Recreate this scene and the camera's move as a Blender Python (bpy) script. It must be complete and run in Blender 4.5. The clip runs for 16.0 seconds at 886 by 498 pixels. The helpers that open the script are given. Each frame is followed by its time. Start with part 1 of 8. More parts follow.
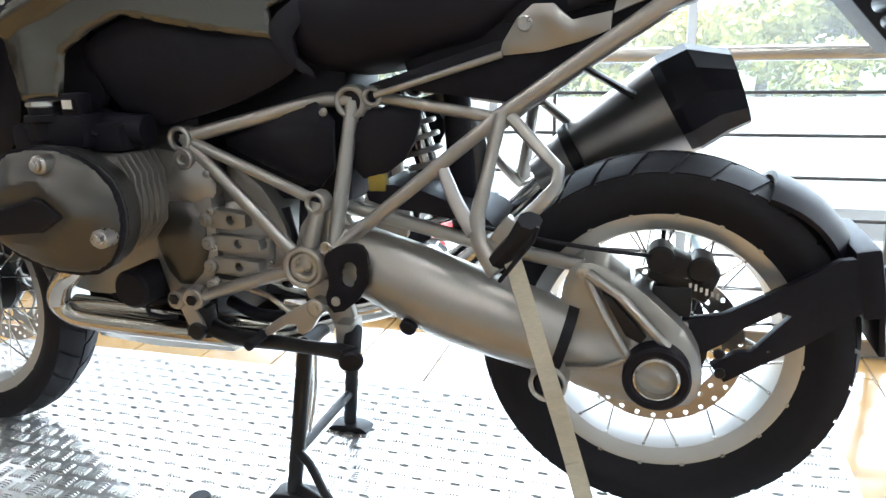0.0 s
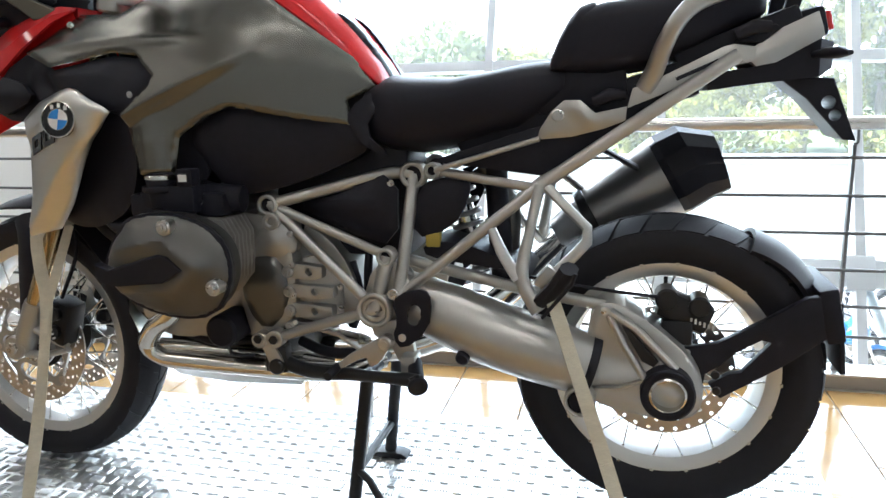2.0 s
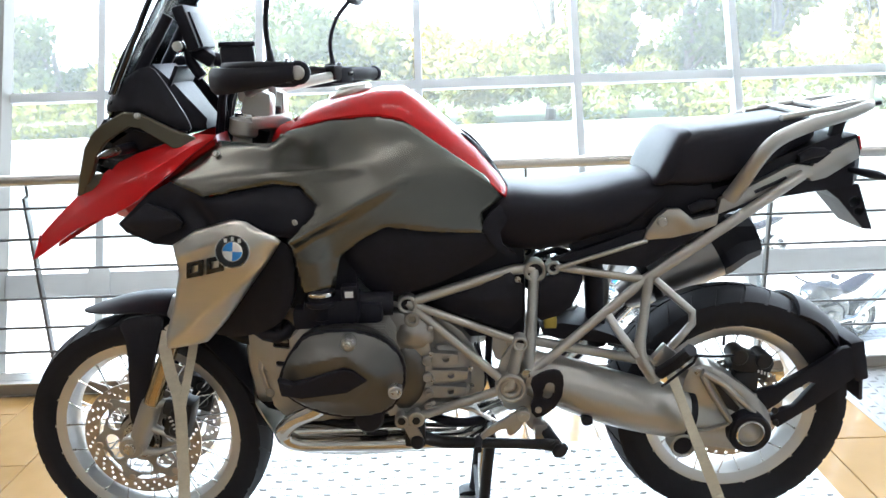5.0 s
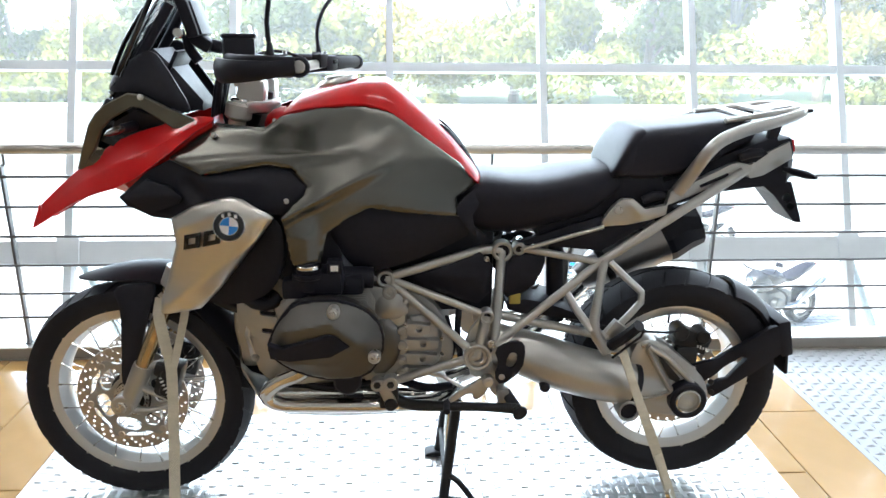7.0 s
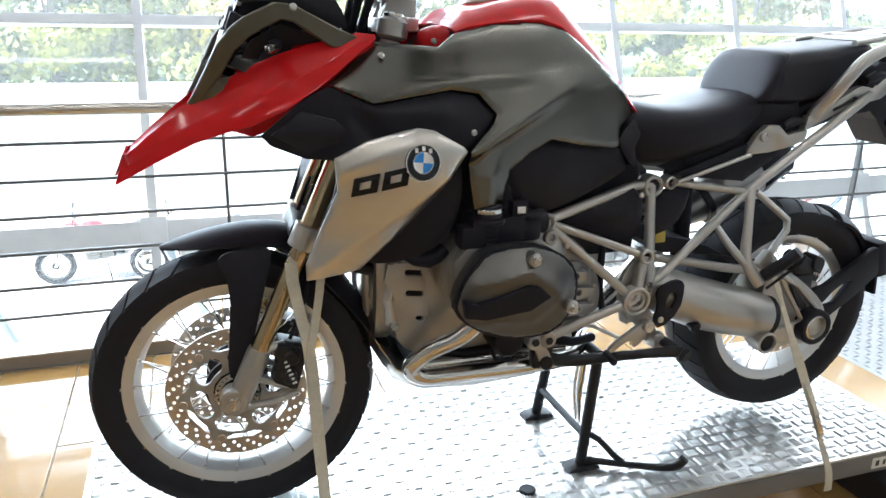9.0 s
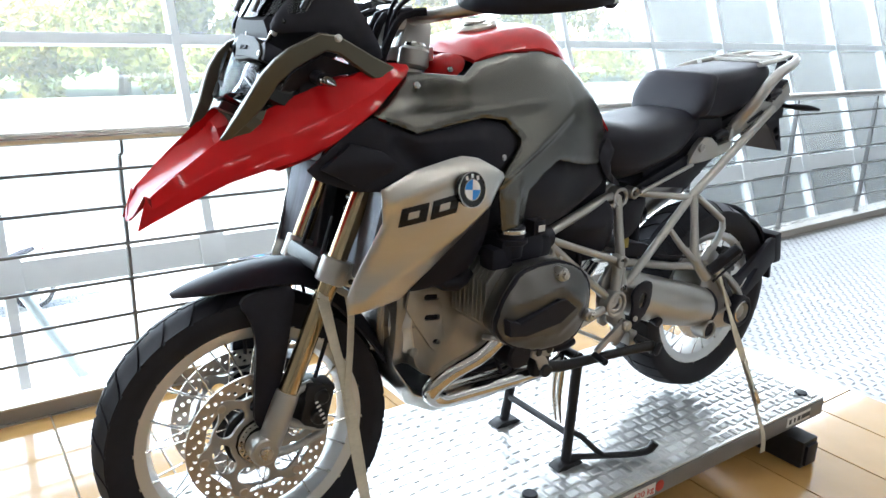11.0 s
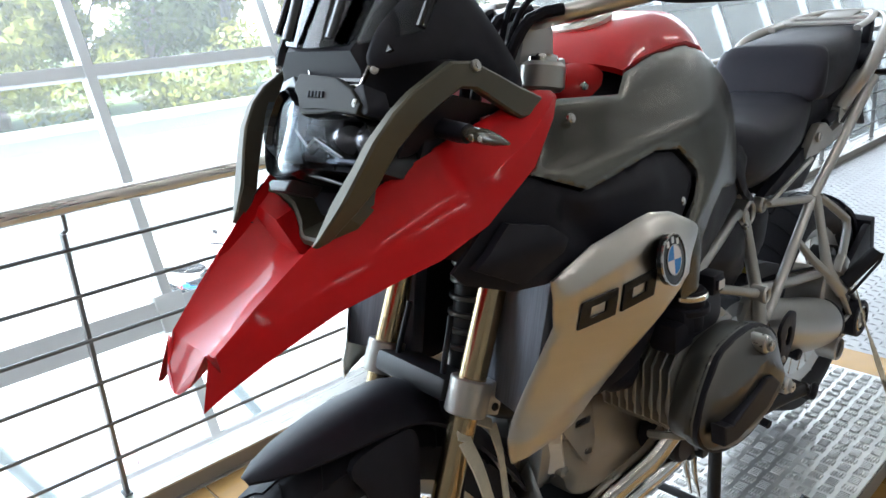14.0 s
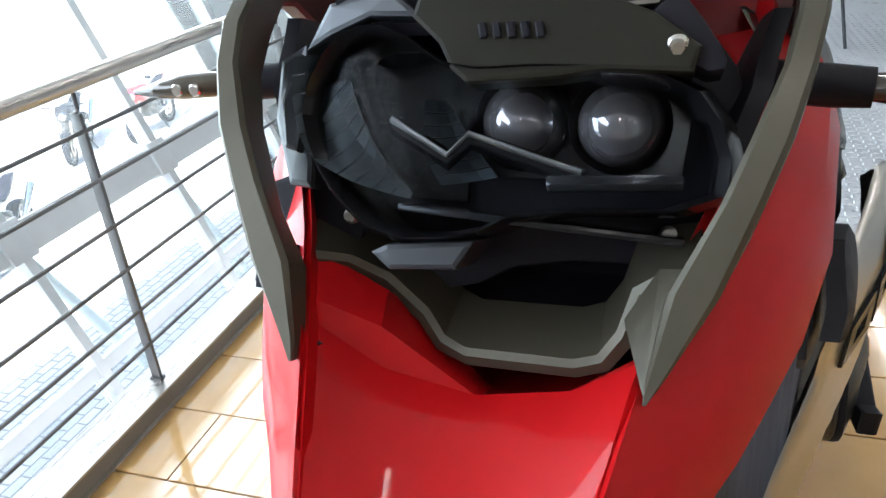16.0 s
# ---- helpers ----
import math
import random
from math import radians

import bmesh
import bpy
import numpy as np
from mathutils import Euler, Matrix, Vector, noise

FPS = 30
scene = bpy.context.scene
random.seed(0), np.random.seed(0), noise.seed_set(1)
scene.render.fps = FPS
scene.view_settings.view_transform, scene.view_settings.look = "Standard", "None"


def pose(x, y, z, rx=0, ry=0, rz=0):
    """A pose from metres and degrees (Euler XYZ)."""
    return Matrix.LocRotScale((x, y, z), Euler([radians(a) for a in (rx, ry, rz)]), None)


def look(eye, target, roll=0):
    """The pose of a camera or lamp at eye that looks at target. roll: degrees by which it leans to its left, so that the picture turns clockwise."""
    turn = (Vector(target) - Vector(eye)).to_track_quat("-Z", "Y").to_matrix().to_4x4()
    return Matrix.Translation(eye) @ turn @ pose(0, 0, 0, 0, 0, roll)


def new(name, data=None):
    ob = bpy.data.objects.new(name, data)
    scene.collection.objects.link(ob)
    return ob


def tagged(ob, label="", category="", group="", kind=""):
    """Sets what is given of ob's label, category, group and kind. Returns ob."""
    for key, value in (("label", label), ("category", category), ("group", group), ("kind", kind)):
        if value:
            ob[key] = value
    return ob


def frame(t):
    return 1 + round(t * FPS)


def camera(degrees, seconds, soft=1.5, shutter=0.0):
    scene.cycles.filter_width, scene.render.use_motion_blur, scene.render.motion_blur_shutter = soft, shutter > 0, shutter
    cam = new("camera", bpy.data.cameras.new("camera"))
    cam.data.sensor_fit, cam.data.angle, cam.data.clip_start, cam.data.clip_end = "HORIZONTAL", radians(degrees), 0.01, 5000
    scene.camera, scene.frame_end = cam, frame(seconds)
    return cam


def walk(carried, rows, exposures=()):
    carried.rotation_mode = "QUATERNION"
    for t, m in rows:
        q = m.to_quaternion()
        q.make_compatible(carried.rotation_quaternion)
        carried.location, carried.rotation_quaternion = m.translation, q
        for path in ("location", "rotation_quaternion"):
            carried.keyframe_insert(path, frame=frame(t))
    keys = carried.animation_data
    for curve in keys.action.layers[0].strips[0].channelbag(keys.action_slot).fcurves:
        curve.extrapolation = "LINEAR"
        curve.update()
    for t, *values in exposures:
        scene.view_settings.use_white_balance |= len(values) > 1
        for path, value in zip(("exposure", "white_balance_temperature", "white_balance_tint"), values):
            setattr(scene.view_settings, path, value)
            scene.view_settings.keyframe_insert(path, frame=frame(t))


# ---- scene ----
cam = camera(62.0, 16.0)
PATH = [
    (0, (0.733, -1.238, 0.979), (0.185, 0.608, 0.436), -1.3),
    (0.5, (0.699, -1.409, 1.009), (0.337, 0.511, 0.581), -3.0),
    (1, (0.676, -1.514, 1.049), (0.278, 0.412, 0.687), -1.6),
    (1.5, (0.678, -1.526, 1.040), (0.232, 0.379, 0.623), -1.5),
    (2, (0.652, -1.532, 1.038), (0.189, 0.372, 0.635), -1.2),
    (2.5, (0.578, -1.582, 1.052), (0.107, 0.318, 0.642), -0.3),
    (3, (0.450, -1.692, 1.116), (0.010, 0.184, 0.579), -1.4),
    (3.5, (0.310, -1.717, 1.208), (-0.046, 0.170, 0.646), 0.5),
    (4, (0.182, -1.685, 1.287), (0.019, 0.248, 0.801), -2.0),
    (6.5, (0.001, -1.932, 1.450), (0.102, -0.019, 0.874), -0.0),
    (7, (-0.006, -1.928, 1.442), (0.098, -0.015, 0.866), 0.5),
    (7.5, (-0.108, -1.884, 1.404), (0.017, 0.024, 0.817), -1.8),
    (8, (-0.315, -1.770, 1.313), (0.054, 0.127, 0.800), 0.4),
    (8.5, (-0.562, -1.636, 1.279), (-0.132, 0.255, 0.790), 0.6),
    (9, (-0.798, -1.603, 1.281), (-0.183, 0.198, 0.667), 1.2),
    (9.5, (-0.945, -1.493, 1.297), (-0.132, 0.230, 0.689), 2.9),
    (10, (-1.048, -1.380, 1.296), (-0.076, 0.268, 0.713), 2.5),
    (12.5, (-1.378, -1.447, 1.328), (-0.184, 0.053, 0.757), 0.5),
    (13, (-1.370, -1.309, 1.295), (-0.112, 0.138, 0.728), -0.4),
    (13.5, (-1.264, -1.042, 1.305), (0.004, 0.377, 0.689), -0.8),
    (14, (-1.229, -0.785, 1.348), (0.041, 0.631, 0.729), -4.7),
    (14.5, (-1.267, -0.583, 1.357), (0.074, 0.757, 0.721), -4.9),
    (15, (-1.211, -0.394, 1.336), (0.297, 0.677, 0.576), -3.9),
    (15.5, (-1.115, -0.242, 1.348), (0.439, 0.682, 0.492), -4.7),
    (16, (-1.093, -0.097, 1.336), (0.589, 0.474, 0.416), -4.7),
]
walk(cam, [(t, look(eye, target, roll)) for t, eye, target, roll in PATH], exposures=[(0.0, 2.64, 5900, 10), (1.5, 2.52, 5900, 10), (12.5, 2.5, 5900, 10), (13.5, 2.30, 5900, 10), (14.0, 2.12, 5900, 10), (14.5, 2.15, 5900, 10), (15.5, 2.16, 5900, 10), (16.0, 2.3, 5900, 10)])

# ---- light ----
world = bpy.data.worlds.new("sky")
scene.world = world
world.use_nodes = True
wn = world.node_tree.nodes
sky = wn.new("ShaderNodeTexSky")
sky.sky_type, sky.sun_disc = "NISHITA", False
sky.sun_elevation, sky.sun_rotation = radians(46), radians(252)
sky.air_density, sky.dust_density = 1.0, 3.0
wn["Background"].inputs["Strength"].default_value = 0.15
world.node_tree.links.new(sky.outputs[0], wn["Background"].inputs["Color"])
sun = new("sun", bpy.data.lights.new("sun", "SUN"))
sun.data.energy, sun.data.angle, sun.data.color = 5.0, radians(2), (1.0, 0.96, 0.90)
sun.matrix_world = look((-12, -4, 13), (0, 0, 0))

DECK = 0.14          # top of the tread-plate platform
FLOOR_EDGE = 1.30    # where the gallery floor ends at the sill
FLOOR_Z = -0.052     # level of the gallery floor
TILE_EDGE = 1.68    # where the tiles end and the rubber floor begins
LEAN_OUT = 0.38      # outward lean of the glass front, metres per metre of height


def facade_y(z):
    return 2.738 + LEAN_OUT * (z - 1.2)


def area_light(name, m, sx, sy, watts, colour=(1, 1, 1)):
    lamp = new(name, bpy.data.lights.new(name, "AREA"))
    lamp.data.shape, lamp.data.size, lamp.data.size_y = "RECTANGLE", sx, sy
    lamp.data.energy, lamp.data.color, lamp.matrix_world = watts, colour, m
    return lamp


# daylight coming in through the leaning glass front
area_light("window_daylight", look((5.0, 3.3, 1.9), (5.0, 0.0, 0.6)), 22.0, 3.0, 300, (0.90, 0.96, 1.0))

# ---- materials ----
def pbr(name, base, rough=0.5, metal=0.0, var=0.12, scale=25.0, bump=0.0, bump_scale=200.0, coat=0.0, rvar=0.08,
        tint=None, streak=(1, 1, 1), island=0.0, spec=0.5):
    """A principled material with colour and gloss that vary at two scales and a fine relief."""
    m = bpy.data.materials.new(name)
    m.use_nodes = True
    n, l = m.node_tree.nodes, m.node_tree.links
    b = n["Principled BSDF"]
    b.inputs["Metallic"].default_value, b.inputs["Coat Weight"].default_value = metal, coat
    b.inputs["Coat Roughness"].default_value = 0.06
    b.inputs["Specular IOR Level"].default_value = spec
    tc, mp = n.new("ShaderNodeTexCoord"), n.new("ShaderNodeMapping")
    mp.inputs["Scale"].default_value = streak
    l.new(tc.outputs["Object"], mp.inputs[0])
    fine, broad = n.new("ShaderNodeTexNoise"), n.new("ShaderNodeTexNoise")
    fine.inputs["Scale"].default_value, fine.inputs["Detail"].default_value = scale, 4
    broad.inputs["Scale"].default_value, broad.inputs["Detail"].default_value = scale * 0.13, 3
    for t in (fine, broad):
        l.new(mp.outputs[0], t.inputs["Vector"])
    mean = n.new("ShaderNodeMath")
    mean.operation = "ADD"
    l.new(fine.outputs[0], mean.inputs[0]), l.new(broad.outputs[0], mean.inputs[1])
    half = n.new("ShaderNodeMath")
    half.operation = "MULTIPLY"
    half.inputs[1].default_value = 0.5
    l.new(mean.outputs[0], half.inputs[0])
    factor = half.outputs[0]
    if island:
        info, mixer = n.new("ShaderNodeObjectInfo"), n.new("ShaderNodeMath")
        mixer.operation = "MULTIPLY_ADD"
        mixer.inputs[1].default_value = island
        l.new(info.outputs["Random"], mixer.inputs[0]), l.new(factor, mixer.inputs[2])
        factor = mixer.outputs[0]
    ramp = n.new("ShaderNodeValToRGB")
    lo = [c * (1 - var) for c in base]
    hi = [min(1, c * (1 + var)) for c in (tint or base)]
    ramp.color_ramp.elements[0].position, ramp.color_ramp.elements[0].color = 0.3, (*lo, 1)
    ramp.color_ramp.elements[1].position, ramp.color_ramp.elements[1].color = 0.7 + island, (*hi, 1)
    l.new(factor, ramp.inputs[0]), l.new(ramp.outputs[0], b.inputs["Base Color"])
    rr = n.new("ShaderNodeMapRange")
    rr.inputs["To Min"].default_value, rr.inputs["To Max"].default_value = max(0.02, rough - rvar), min(1, rough + rvar)
    l.new(half.outputs[0], rr.inputs[0]), l.new(rr.outputs[0], b.inputs["Roughness"])
    if bump:
        rel, bp = n.new("ShaderNodeTexNoise"), n.new("ShaderNodeBump")
        rel.inputs["Scale"].default_value, rel.inputs["Detail"].default_value = bump_scale, 3
        bp.inputs["Strength"].default_value, bp.inputs["Distance"].default_value = bump, 0.002
        l.new(mp.outputs[0], rel.inputs["Vector"]), l.new(rel.outputs[0], bp.inputs["Height"]), l.new(bp.outputs[0], b.inputs["Normal"])
    return m


def glass(name, colour, rough=0.02, ior=1.45):
    m = bpy.data.materials.new(name)
    m.use_nodes = True
    n, l = m.node_tree.nodes, m.node_tree.links
    out = n["Material Output"]
    n.remove(n["Principled BSDF"])
    tr, gl, mx, fr = (n.new("ShaderNodeBsdfTransparent"), n.new("ShaderNodeBsdfGlossy"), n.new("ShaderNodeMixShader"), n.new("ShaderNodeFresnel"))
    tr.inputs[0].default_value = (*colour, 1)
    gl.inputs["Roughness"].default_value = rough
    fr.inputs[0].default_value = ior
    l.new(fr.outputs[0], mx.inputs[0]), l.new(tr.outputs[0], mx.inputs[1]), l.new(gl.outputs[0], mx.inputs[2]), l.new(mx.outputs[0], out.inputs[0])
    return m


def glow(name, colour, strength):
    m = bpy.data.materials.new(name)
    m.use_nodes = True
    b = m.node_tree.nodes["Principled BSDF"]
    b.inputs["Emission Color"].default_value, b.inputs["Emission Strength"].default_value = (*colour, 1), strength
    return m


RED = pbr("red_paint", (0.53, 0.006, 0.008), 0.42, 0.0, 0.05, 60, 0, coat=0.4, rvar=0.03, spec=0.12)
GREY = pbr("thunder_grey_paint", (0.150, 0.146, 0.130), 0.25, 0.85, 0.03, 12, 0, rvar=0.03)
ARMGREY = pbr("grey_moulded_plastic", (0.092, 0.084, 0.060), 0.36, 0.35, 0.06, 80, 0.05, 900)
ALU = pbr("brushed_aluminium", (0.66, 0.64, 0.60), 0.30, 1.0, 0.04, 14, 0, streak=(1, 1, 6), rvar=0.04)
SATIN = pbr("satin_silver_frame_paint", (0.46, 0.447, 0.42), 0.32, 0.75, 0.04, 12, 0, rvar=0.04)
CAST = pbr("cast_aluminium", (0.40, 0.392, 0.372), 0.38, 0.8, 0.08, 30, 0.05, 700, rvar=0.05)
CASTDARK = pbr("dark_grey_engine_paint", (0.130, 0.127, 0.120), 0.32, 0.85, 0.05, 20, 0, rvar=0.04)
BLACK = pbr("black_plastic", (0.0118, 0.0115, 0.0175), 0.48, 0.0, 0.2, 70, 0.06, 700, spec=0.22)
GLOSSBLACK = pbr("gloss_black_plastic", (0.008, 0.008, 0.009), 0.18, 0.0, 0.15, 40, 0.0)
BLACKMETAL = pbr("black_painted_steel", (0.013, 0.013, 0.015), 0.40, 0.1, 0.2, 60, 0.0, spec=0.4)
SEATVINYL = pbr("black_grained_vinyl", (0.0128, 0.0122, 0.0190), 0.46, 0.0, 0.12, 90, 0.12, 1400, spec=0.22)
RUBBER = pbr("tyre_rubber", (0.0115, 0.0112, 0.0155), 0.62, 0.0, 0.25, 45, 0.1, 500, spec=0.3)
CHROME = pbr("polished_steel", (0.72, 0.70, 0.66), 0.12, 1.0, 0.03, 20, 0.0, rvar=0.03)
DARKCHROME = pbr("smoked_chrome", (0.075, 0.075, 0.082), 0.16, 1.0, 0.04, 20, 0.0, rvar=0.03)
FORKTUBE = pbr("polished_fork_tube", (0.54, 0.42, 0.25), 0.20, 1.0, 0.05, 40, 0.0, rvar=0.05)
RIM = pbr("anodised_silver_rim", (0.66, 0.66, 0.65), 0.32, 0.8, 0.04, 20, 0, rvar=0.04)
DISC = pbr("ground_steel_disc", (0.50, 0.47, 0.43), 0.30, 0.95, 0.08, 20, 0, tint=(0.52, 0.45, 0.38), rvar=0.05)
BOLT = pbr("zinc_bolt", (0.55, 0.54, 0.52), 0.28, 0.95, 0.1, 120)
STRAP = pbr("cream_webbing", (0.62, 0.57, 0.45), 0.85, 0.0, 0.12, 120, 0.5, 900, streak=(1, 1, 4))
WHITEBADGE = pbr("badge_white", (0.75, 0.75, 0.74), 0.2, 0, 0.03, 40, coat=0.6)
BLUEBADGE = pbr("badge_blue", (0.03, 0.22, 0.62), 0.2, 0, 0.05, 40, coat=0.6)
TREAD = pbr("tread_plate_aluminium", (0.70, 0.70, 0.69), 0.30, 0.9, 0.06, 9, 0.0, rvar=0.07)
DECKSIDE = pbr("grey_painted_steel", (0.19, 0.185, 0.18), 0.5, 0.3, 0.12, 14, 0.05)
TILE = pbr("ochre_floor_tile", (0.44, 0.257, 0.082), 0.12, 0.0, 0.08, 7, 0.02, 60, tint=(0.50, 0.295, 0.105), island=0.18, rvar=0.05, coat=1.0, spec=0.8)
GROUT = pbr("pale_grout", (0.50, 0.44, 0.33), 0.8, 0, 0.15, 30, 0.2)
STUDS = pbr("grey_studded_rubber_floor", (0.40, 0.41, 0.42), 0.30, 0.1, 0.1, 10, 0.05, 90)
STEEL = pbr("brushed_stainless", (0.56, 0.53, 0.49), 0.28, 1.0, 0.05, 20, 0, streak=(0.3, 6, 6), rvar=0.05)
RAILDARK = pbr("dark_steel_bar", (0.16, 0.16, 0.16), 0.36, 0.7, 0.1, 30)
CURB = pbr("grey_brown_sill", (0.30, 0.27, 0.235), 0.45, 0.3, 0.08, 12, 0.04)
FRAMEPAINT = pbr("pale_grey_window_profile", (0.66, 0.69, 0.71), 0.42, 0.25, 0.05, 10)
PLASTER = pbr("white_wall_paint", (0.80, 0.79, 0.76), 0.8, 0, 0.03, 4, 0.05, 120)
PANE = glass("window_glass", (0.93, 0.97, 0.97), ior=1.25)


def veiled(m, share):
    """Mixes a pale translucent share into the glass, in place of haze and glare."""
    n, l = m.node_tree.nodes, m.node_tree.links
    film, veil, add = n.new("ShaderNodeMixShader"), n.new("ShaderNodeBsdfTranslucent"), n["Material Output"].inputs[0].links[0].from_socket
    veil.inputs[0].default_value = (0.86, 0.88, 0.84, 1)
    film.inputs[0].default_value = share
    l.new(add, film.inputs[1]), l.new(veil.outputs[0], film.inputs[2]), l.new(film.outputs[0], n["Material Output"].inputs[0])


# a pale veil in the panes stands for the hazy glare outside
veiled(PANE, 0.045)
SMOKE = glass("clear_screen", (0.72, 0.74, 0.76))
# the arms' grey plastic again, with the brow's shade put into the colour
BROWSHADE = pbr("shaded_moulded_plastic", (0.020, 0.019, 0.013), 0.48, 0.0, 0.08, 80, 0.05, 900, spec=0.2)
# blue-grey put in as the window's reflection on the headlight
FACET = pbr("window_reflection_facets", (0.10, 0.125, 0.145), 0.34, 0.35, 0.10, 60, island=0.1)
SLATE = pbr("slate_grey_plastic", (0.034, 0.038, 0.044), 0.35, 0.2, 0.08, 80)
LENSGLASS = glass("lamp_lens", (0.86, 0.88, 0.90), ior=1.10)
REDLENS = pbr("red_lens", (0.5, 0.01, 0.01), 0.12, 0, 0.05, 40, coat=1)
AMBER = pbr("smoked_lens", (0.07, 0.06, 0.045), 0.10, 0, 0.1, 60, coat=1)
DARKMETAL = pbr("muffler_satin_steel", (0.36, 0.35, 0.345), 0.34, 0.95, 0.05, 12, 0, streak=(1, 1, 5), rvar=0.04)
WHITELABEL = pbr("white_sticker", (0.74, 0.73, 0.70), 0.5, 0, 0.05, 40)
REDINK = pbr("red_print", (0.55, 0.05, 0.03), 0.5, 0, 0.05, 40)
DARKINK = pbr("dark_print", (0.03, 0.03, 0.03), 0.5, 0, 0.05, 40)
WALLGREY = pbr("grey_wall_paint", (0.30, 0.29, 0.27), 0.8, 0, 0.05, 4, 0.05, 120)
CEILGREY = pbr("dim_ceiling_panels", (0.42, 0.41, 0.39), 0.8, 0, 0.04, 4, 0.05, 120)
RADIATOR = pbr("radiator_fins", (0.15, 0.16, 0.19), 0.45, 0.5, 0.35, 30, 0.25, 120, streak=(1, 12, 0.5))
DOME = pbr("projector_dome", (0.46, 0.43, 0.44), 0.06, 0.7, 0.05, 30, coat=0.8, rvar=0.02)

# ---- shaping helpers ----
from mathutils.geometry import delaunay_2d_cdt


def part(name, bm, material, parent=None, label="", smooth=True, flat_angle=40):
    """Links a bmesh as one mesh object under a thing or a part."""
    me = bpy.data.meshes.new(name)
    bmesh.ops.recalc_face_normals(bm, faces=bm.faces)
    if smooth:
        for fc in bm.faces:
            fc.smooth = True
        for e in bm.edges:
            if len(e.link_faces) == 2 and e.calc_face_angle(0) > radians(flat_angle):
                e.smooth = False
    bm.to_mesh(me)
    bm.free()
    me.materials.append(material)
    ob = new(name, me)
    if parent:
        ob.parent = parent
        if parent.type == "EMPTY":
            ob.matrix_parent_inverse = Matrix.Translation(-parent.location)
    if label:
        tagged(ob, label)
    return ob


def thing(name, at, label, category, group="", kind=""):
    ob = new(name)
    ob.location = at
    ob.empty_display_size = 0.05
    return tagged(ob, label, category, group, kind)


def join(*bms):
    out = bmesh.new()
    for b in bms:
        me = bpy.data.meshes.new("tmp")
        b.to_mesh(me)
        out.from_mesh(me)
        bpy.data.meshes.remove(me)
        b.free()
    return out


def moved(bm, m):
    bmesh.ops.transform(bm, matrix=m, verts=bm.verts)
    return bm


def mirrored(bm):
    for v in bm.verts:
        v.co.y = -v.co.y
    bmesh.ops.reverse_faces(bm, faces=bm.faces)
    return bm


def spline(pts, step=0.02, closed=False):
    """A smooth line through the points (Catmull-Rom), cut into short steps."""
    p = [Vector(q) for q in pts]
    n, out = len(p), []
    last = n if closed else n - 1
    for i in range(last):
        a = p[(i - 1) % n] if closed or i > 0 else p[0] * 2 - p[1]
        b, c = p[i], p[(i + 1) % n]
        d = p[(i + 2) % n] if closed or i + 2 < n else p[-1] * 2 - p[-2]
        k = max(1, int((c - b).length / step))
        for j in range(k):
            t = j / k
            out.append(0.5 * ((2 * b) + (c - a) * t + (2 * a - 5 * b + 4 * c - d) * t * t + (3 * b - a - 3 * c + d) * t ** 3))
    if not closed:
        out.append(p[-1])
    return out


def tube(pts, r, seg=12, smooth=True, step=0.02, flat=1.0, up=(0, 0, 1), closed=False, square=False):
    """A tube of radius r (or a list of radii) along points; flat squeezes it across its up side."""
    path = spline(pts, step, closed) if smooth and len(pts) > 2 else [Vector(q) for q in pts]
    n = len(path)
    if isinstance(r, (list, tuple)):
        radii = list(np.interp(np.linspace(0, 1, n), np.linspace(0, 1, len(r)), r))
    else:
        radii = [r] * n
    bm, rings = bmesh.new(), []
    side = None
    for i, c in enumerate(path):
        if closed:
            d = path[(i + 1) % n] - path[i - 1]
        else:
            d = path[min(i + 1, n - 1)] - path[max(i - 1, 0)]
        d.normalize()
        ref = side if side is not None else (Vector(up) if abs(d.dot(Vector(up))) < 0.95 else Vector((1, 0, 0)))
        side = (ref - d * ref.dot(d)).normalized()
        other = d.cross(side)
        ring = []
        for k in range(seg):
            a = 2 * math.pi * (k + 0.5) / seg
            ca, sa = math.cos(a), math.sin(a)
            if square:
                q = max(abs(ca), abs(sa)) ** 0.75
                ca, sa = ca / q, sa / q
            ring.append(bm.verts.new(c + side * ca * radii[i] * flat + other * sa * radii[i]))
        rings.append(ring)
    pairs = list(zip(rings, rings[1:])) + ([(rings[-1], rings[0])] if closed else [])
    for a, b in pairs:
        for k in range(seg):
            bm.faces.new((a[k], a[(k + 1) % seg], b[(k + 1) % seg], b[k]))
    if not closed:
        bm.faces.new(rings[0][::-1]), bm.faces.new(rings[-1])
    return bm


def lathe(profile, seg=48, closed=False, m=Matrix.Identity(4)):
    """Turns (radius, along) pairs round the y axis."""
    bm, rings = bmesh.new(), []
    for r, y in profile:
        if r < 1e-6:
            rings.append([bm.verts.new((0, y, 0))])
        else:
            rings.append([bm.verts.new((r * math.cos(2 * math.pi * k / seg), y, r * math.sin(2 * math.pi * k / seg))) for k in range(seg)])
    pairs = list(zip(rings, rings[1:])) + ([(rings[-1], rings[0])] if closed else [])
    for a, b in pairs:
        for k in range(seg):
            q = [a[k % len(a)], a[(k + 1) % len(a)], b[(k + 1) % len(b)], b[k % len(b)]]
            q = list(dict.fromkeys(q))
            if len(q) > 2:
                bm.faces.new(q)
    return moved(bm, m)


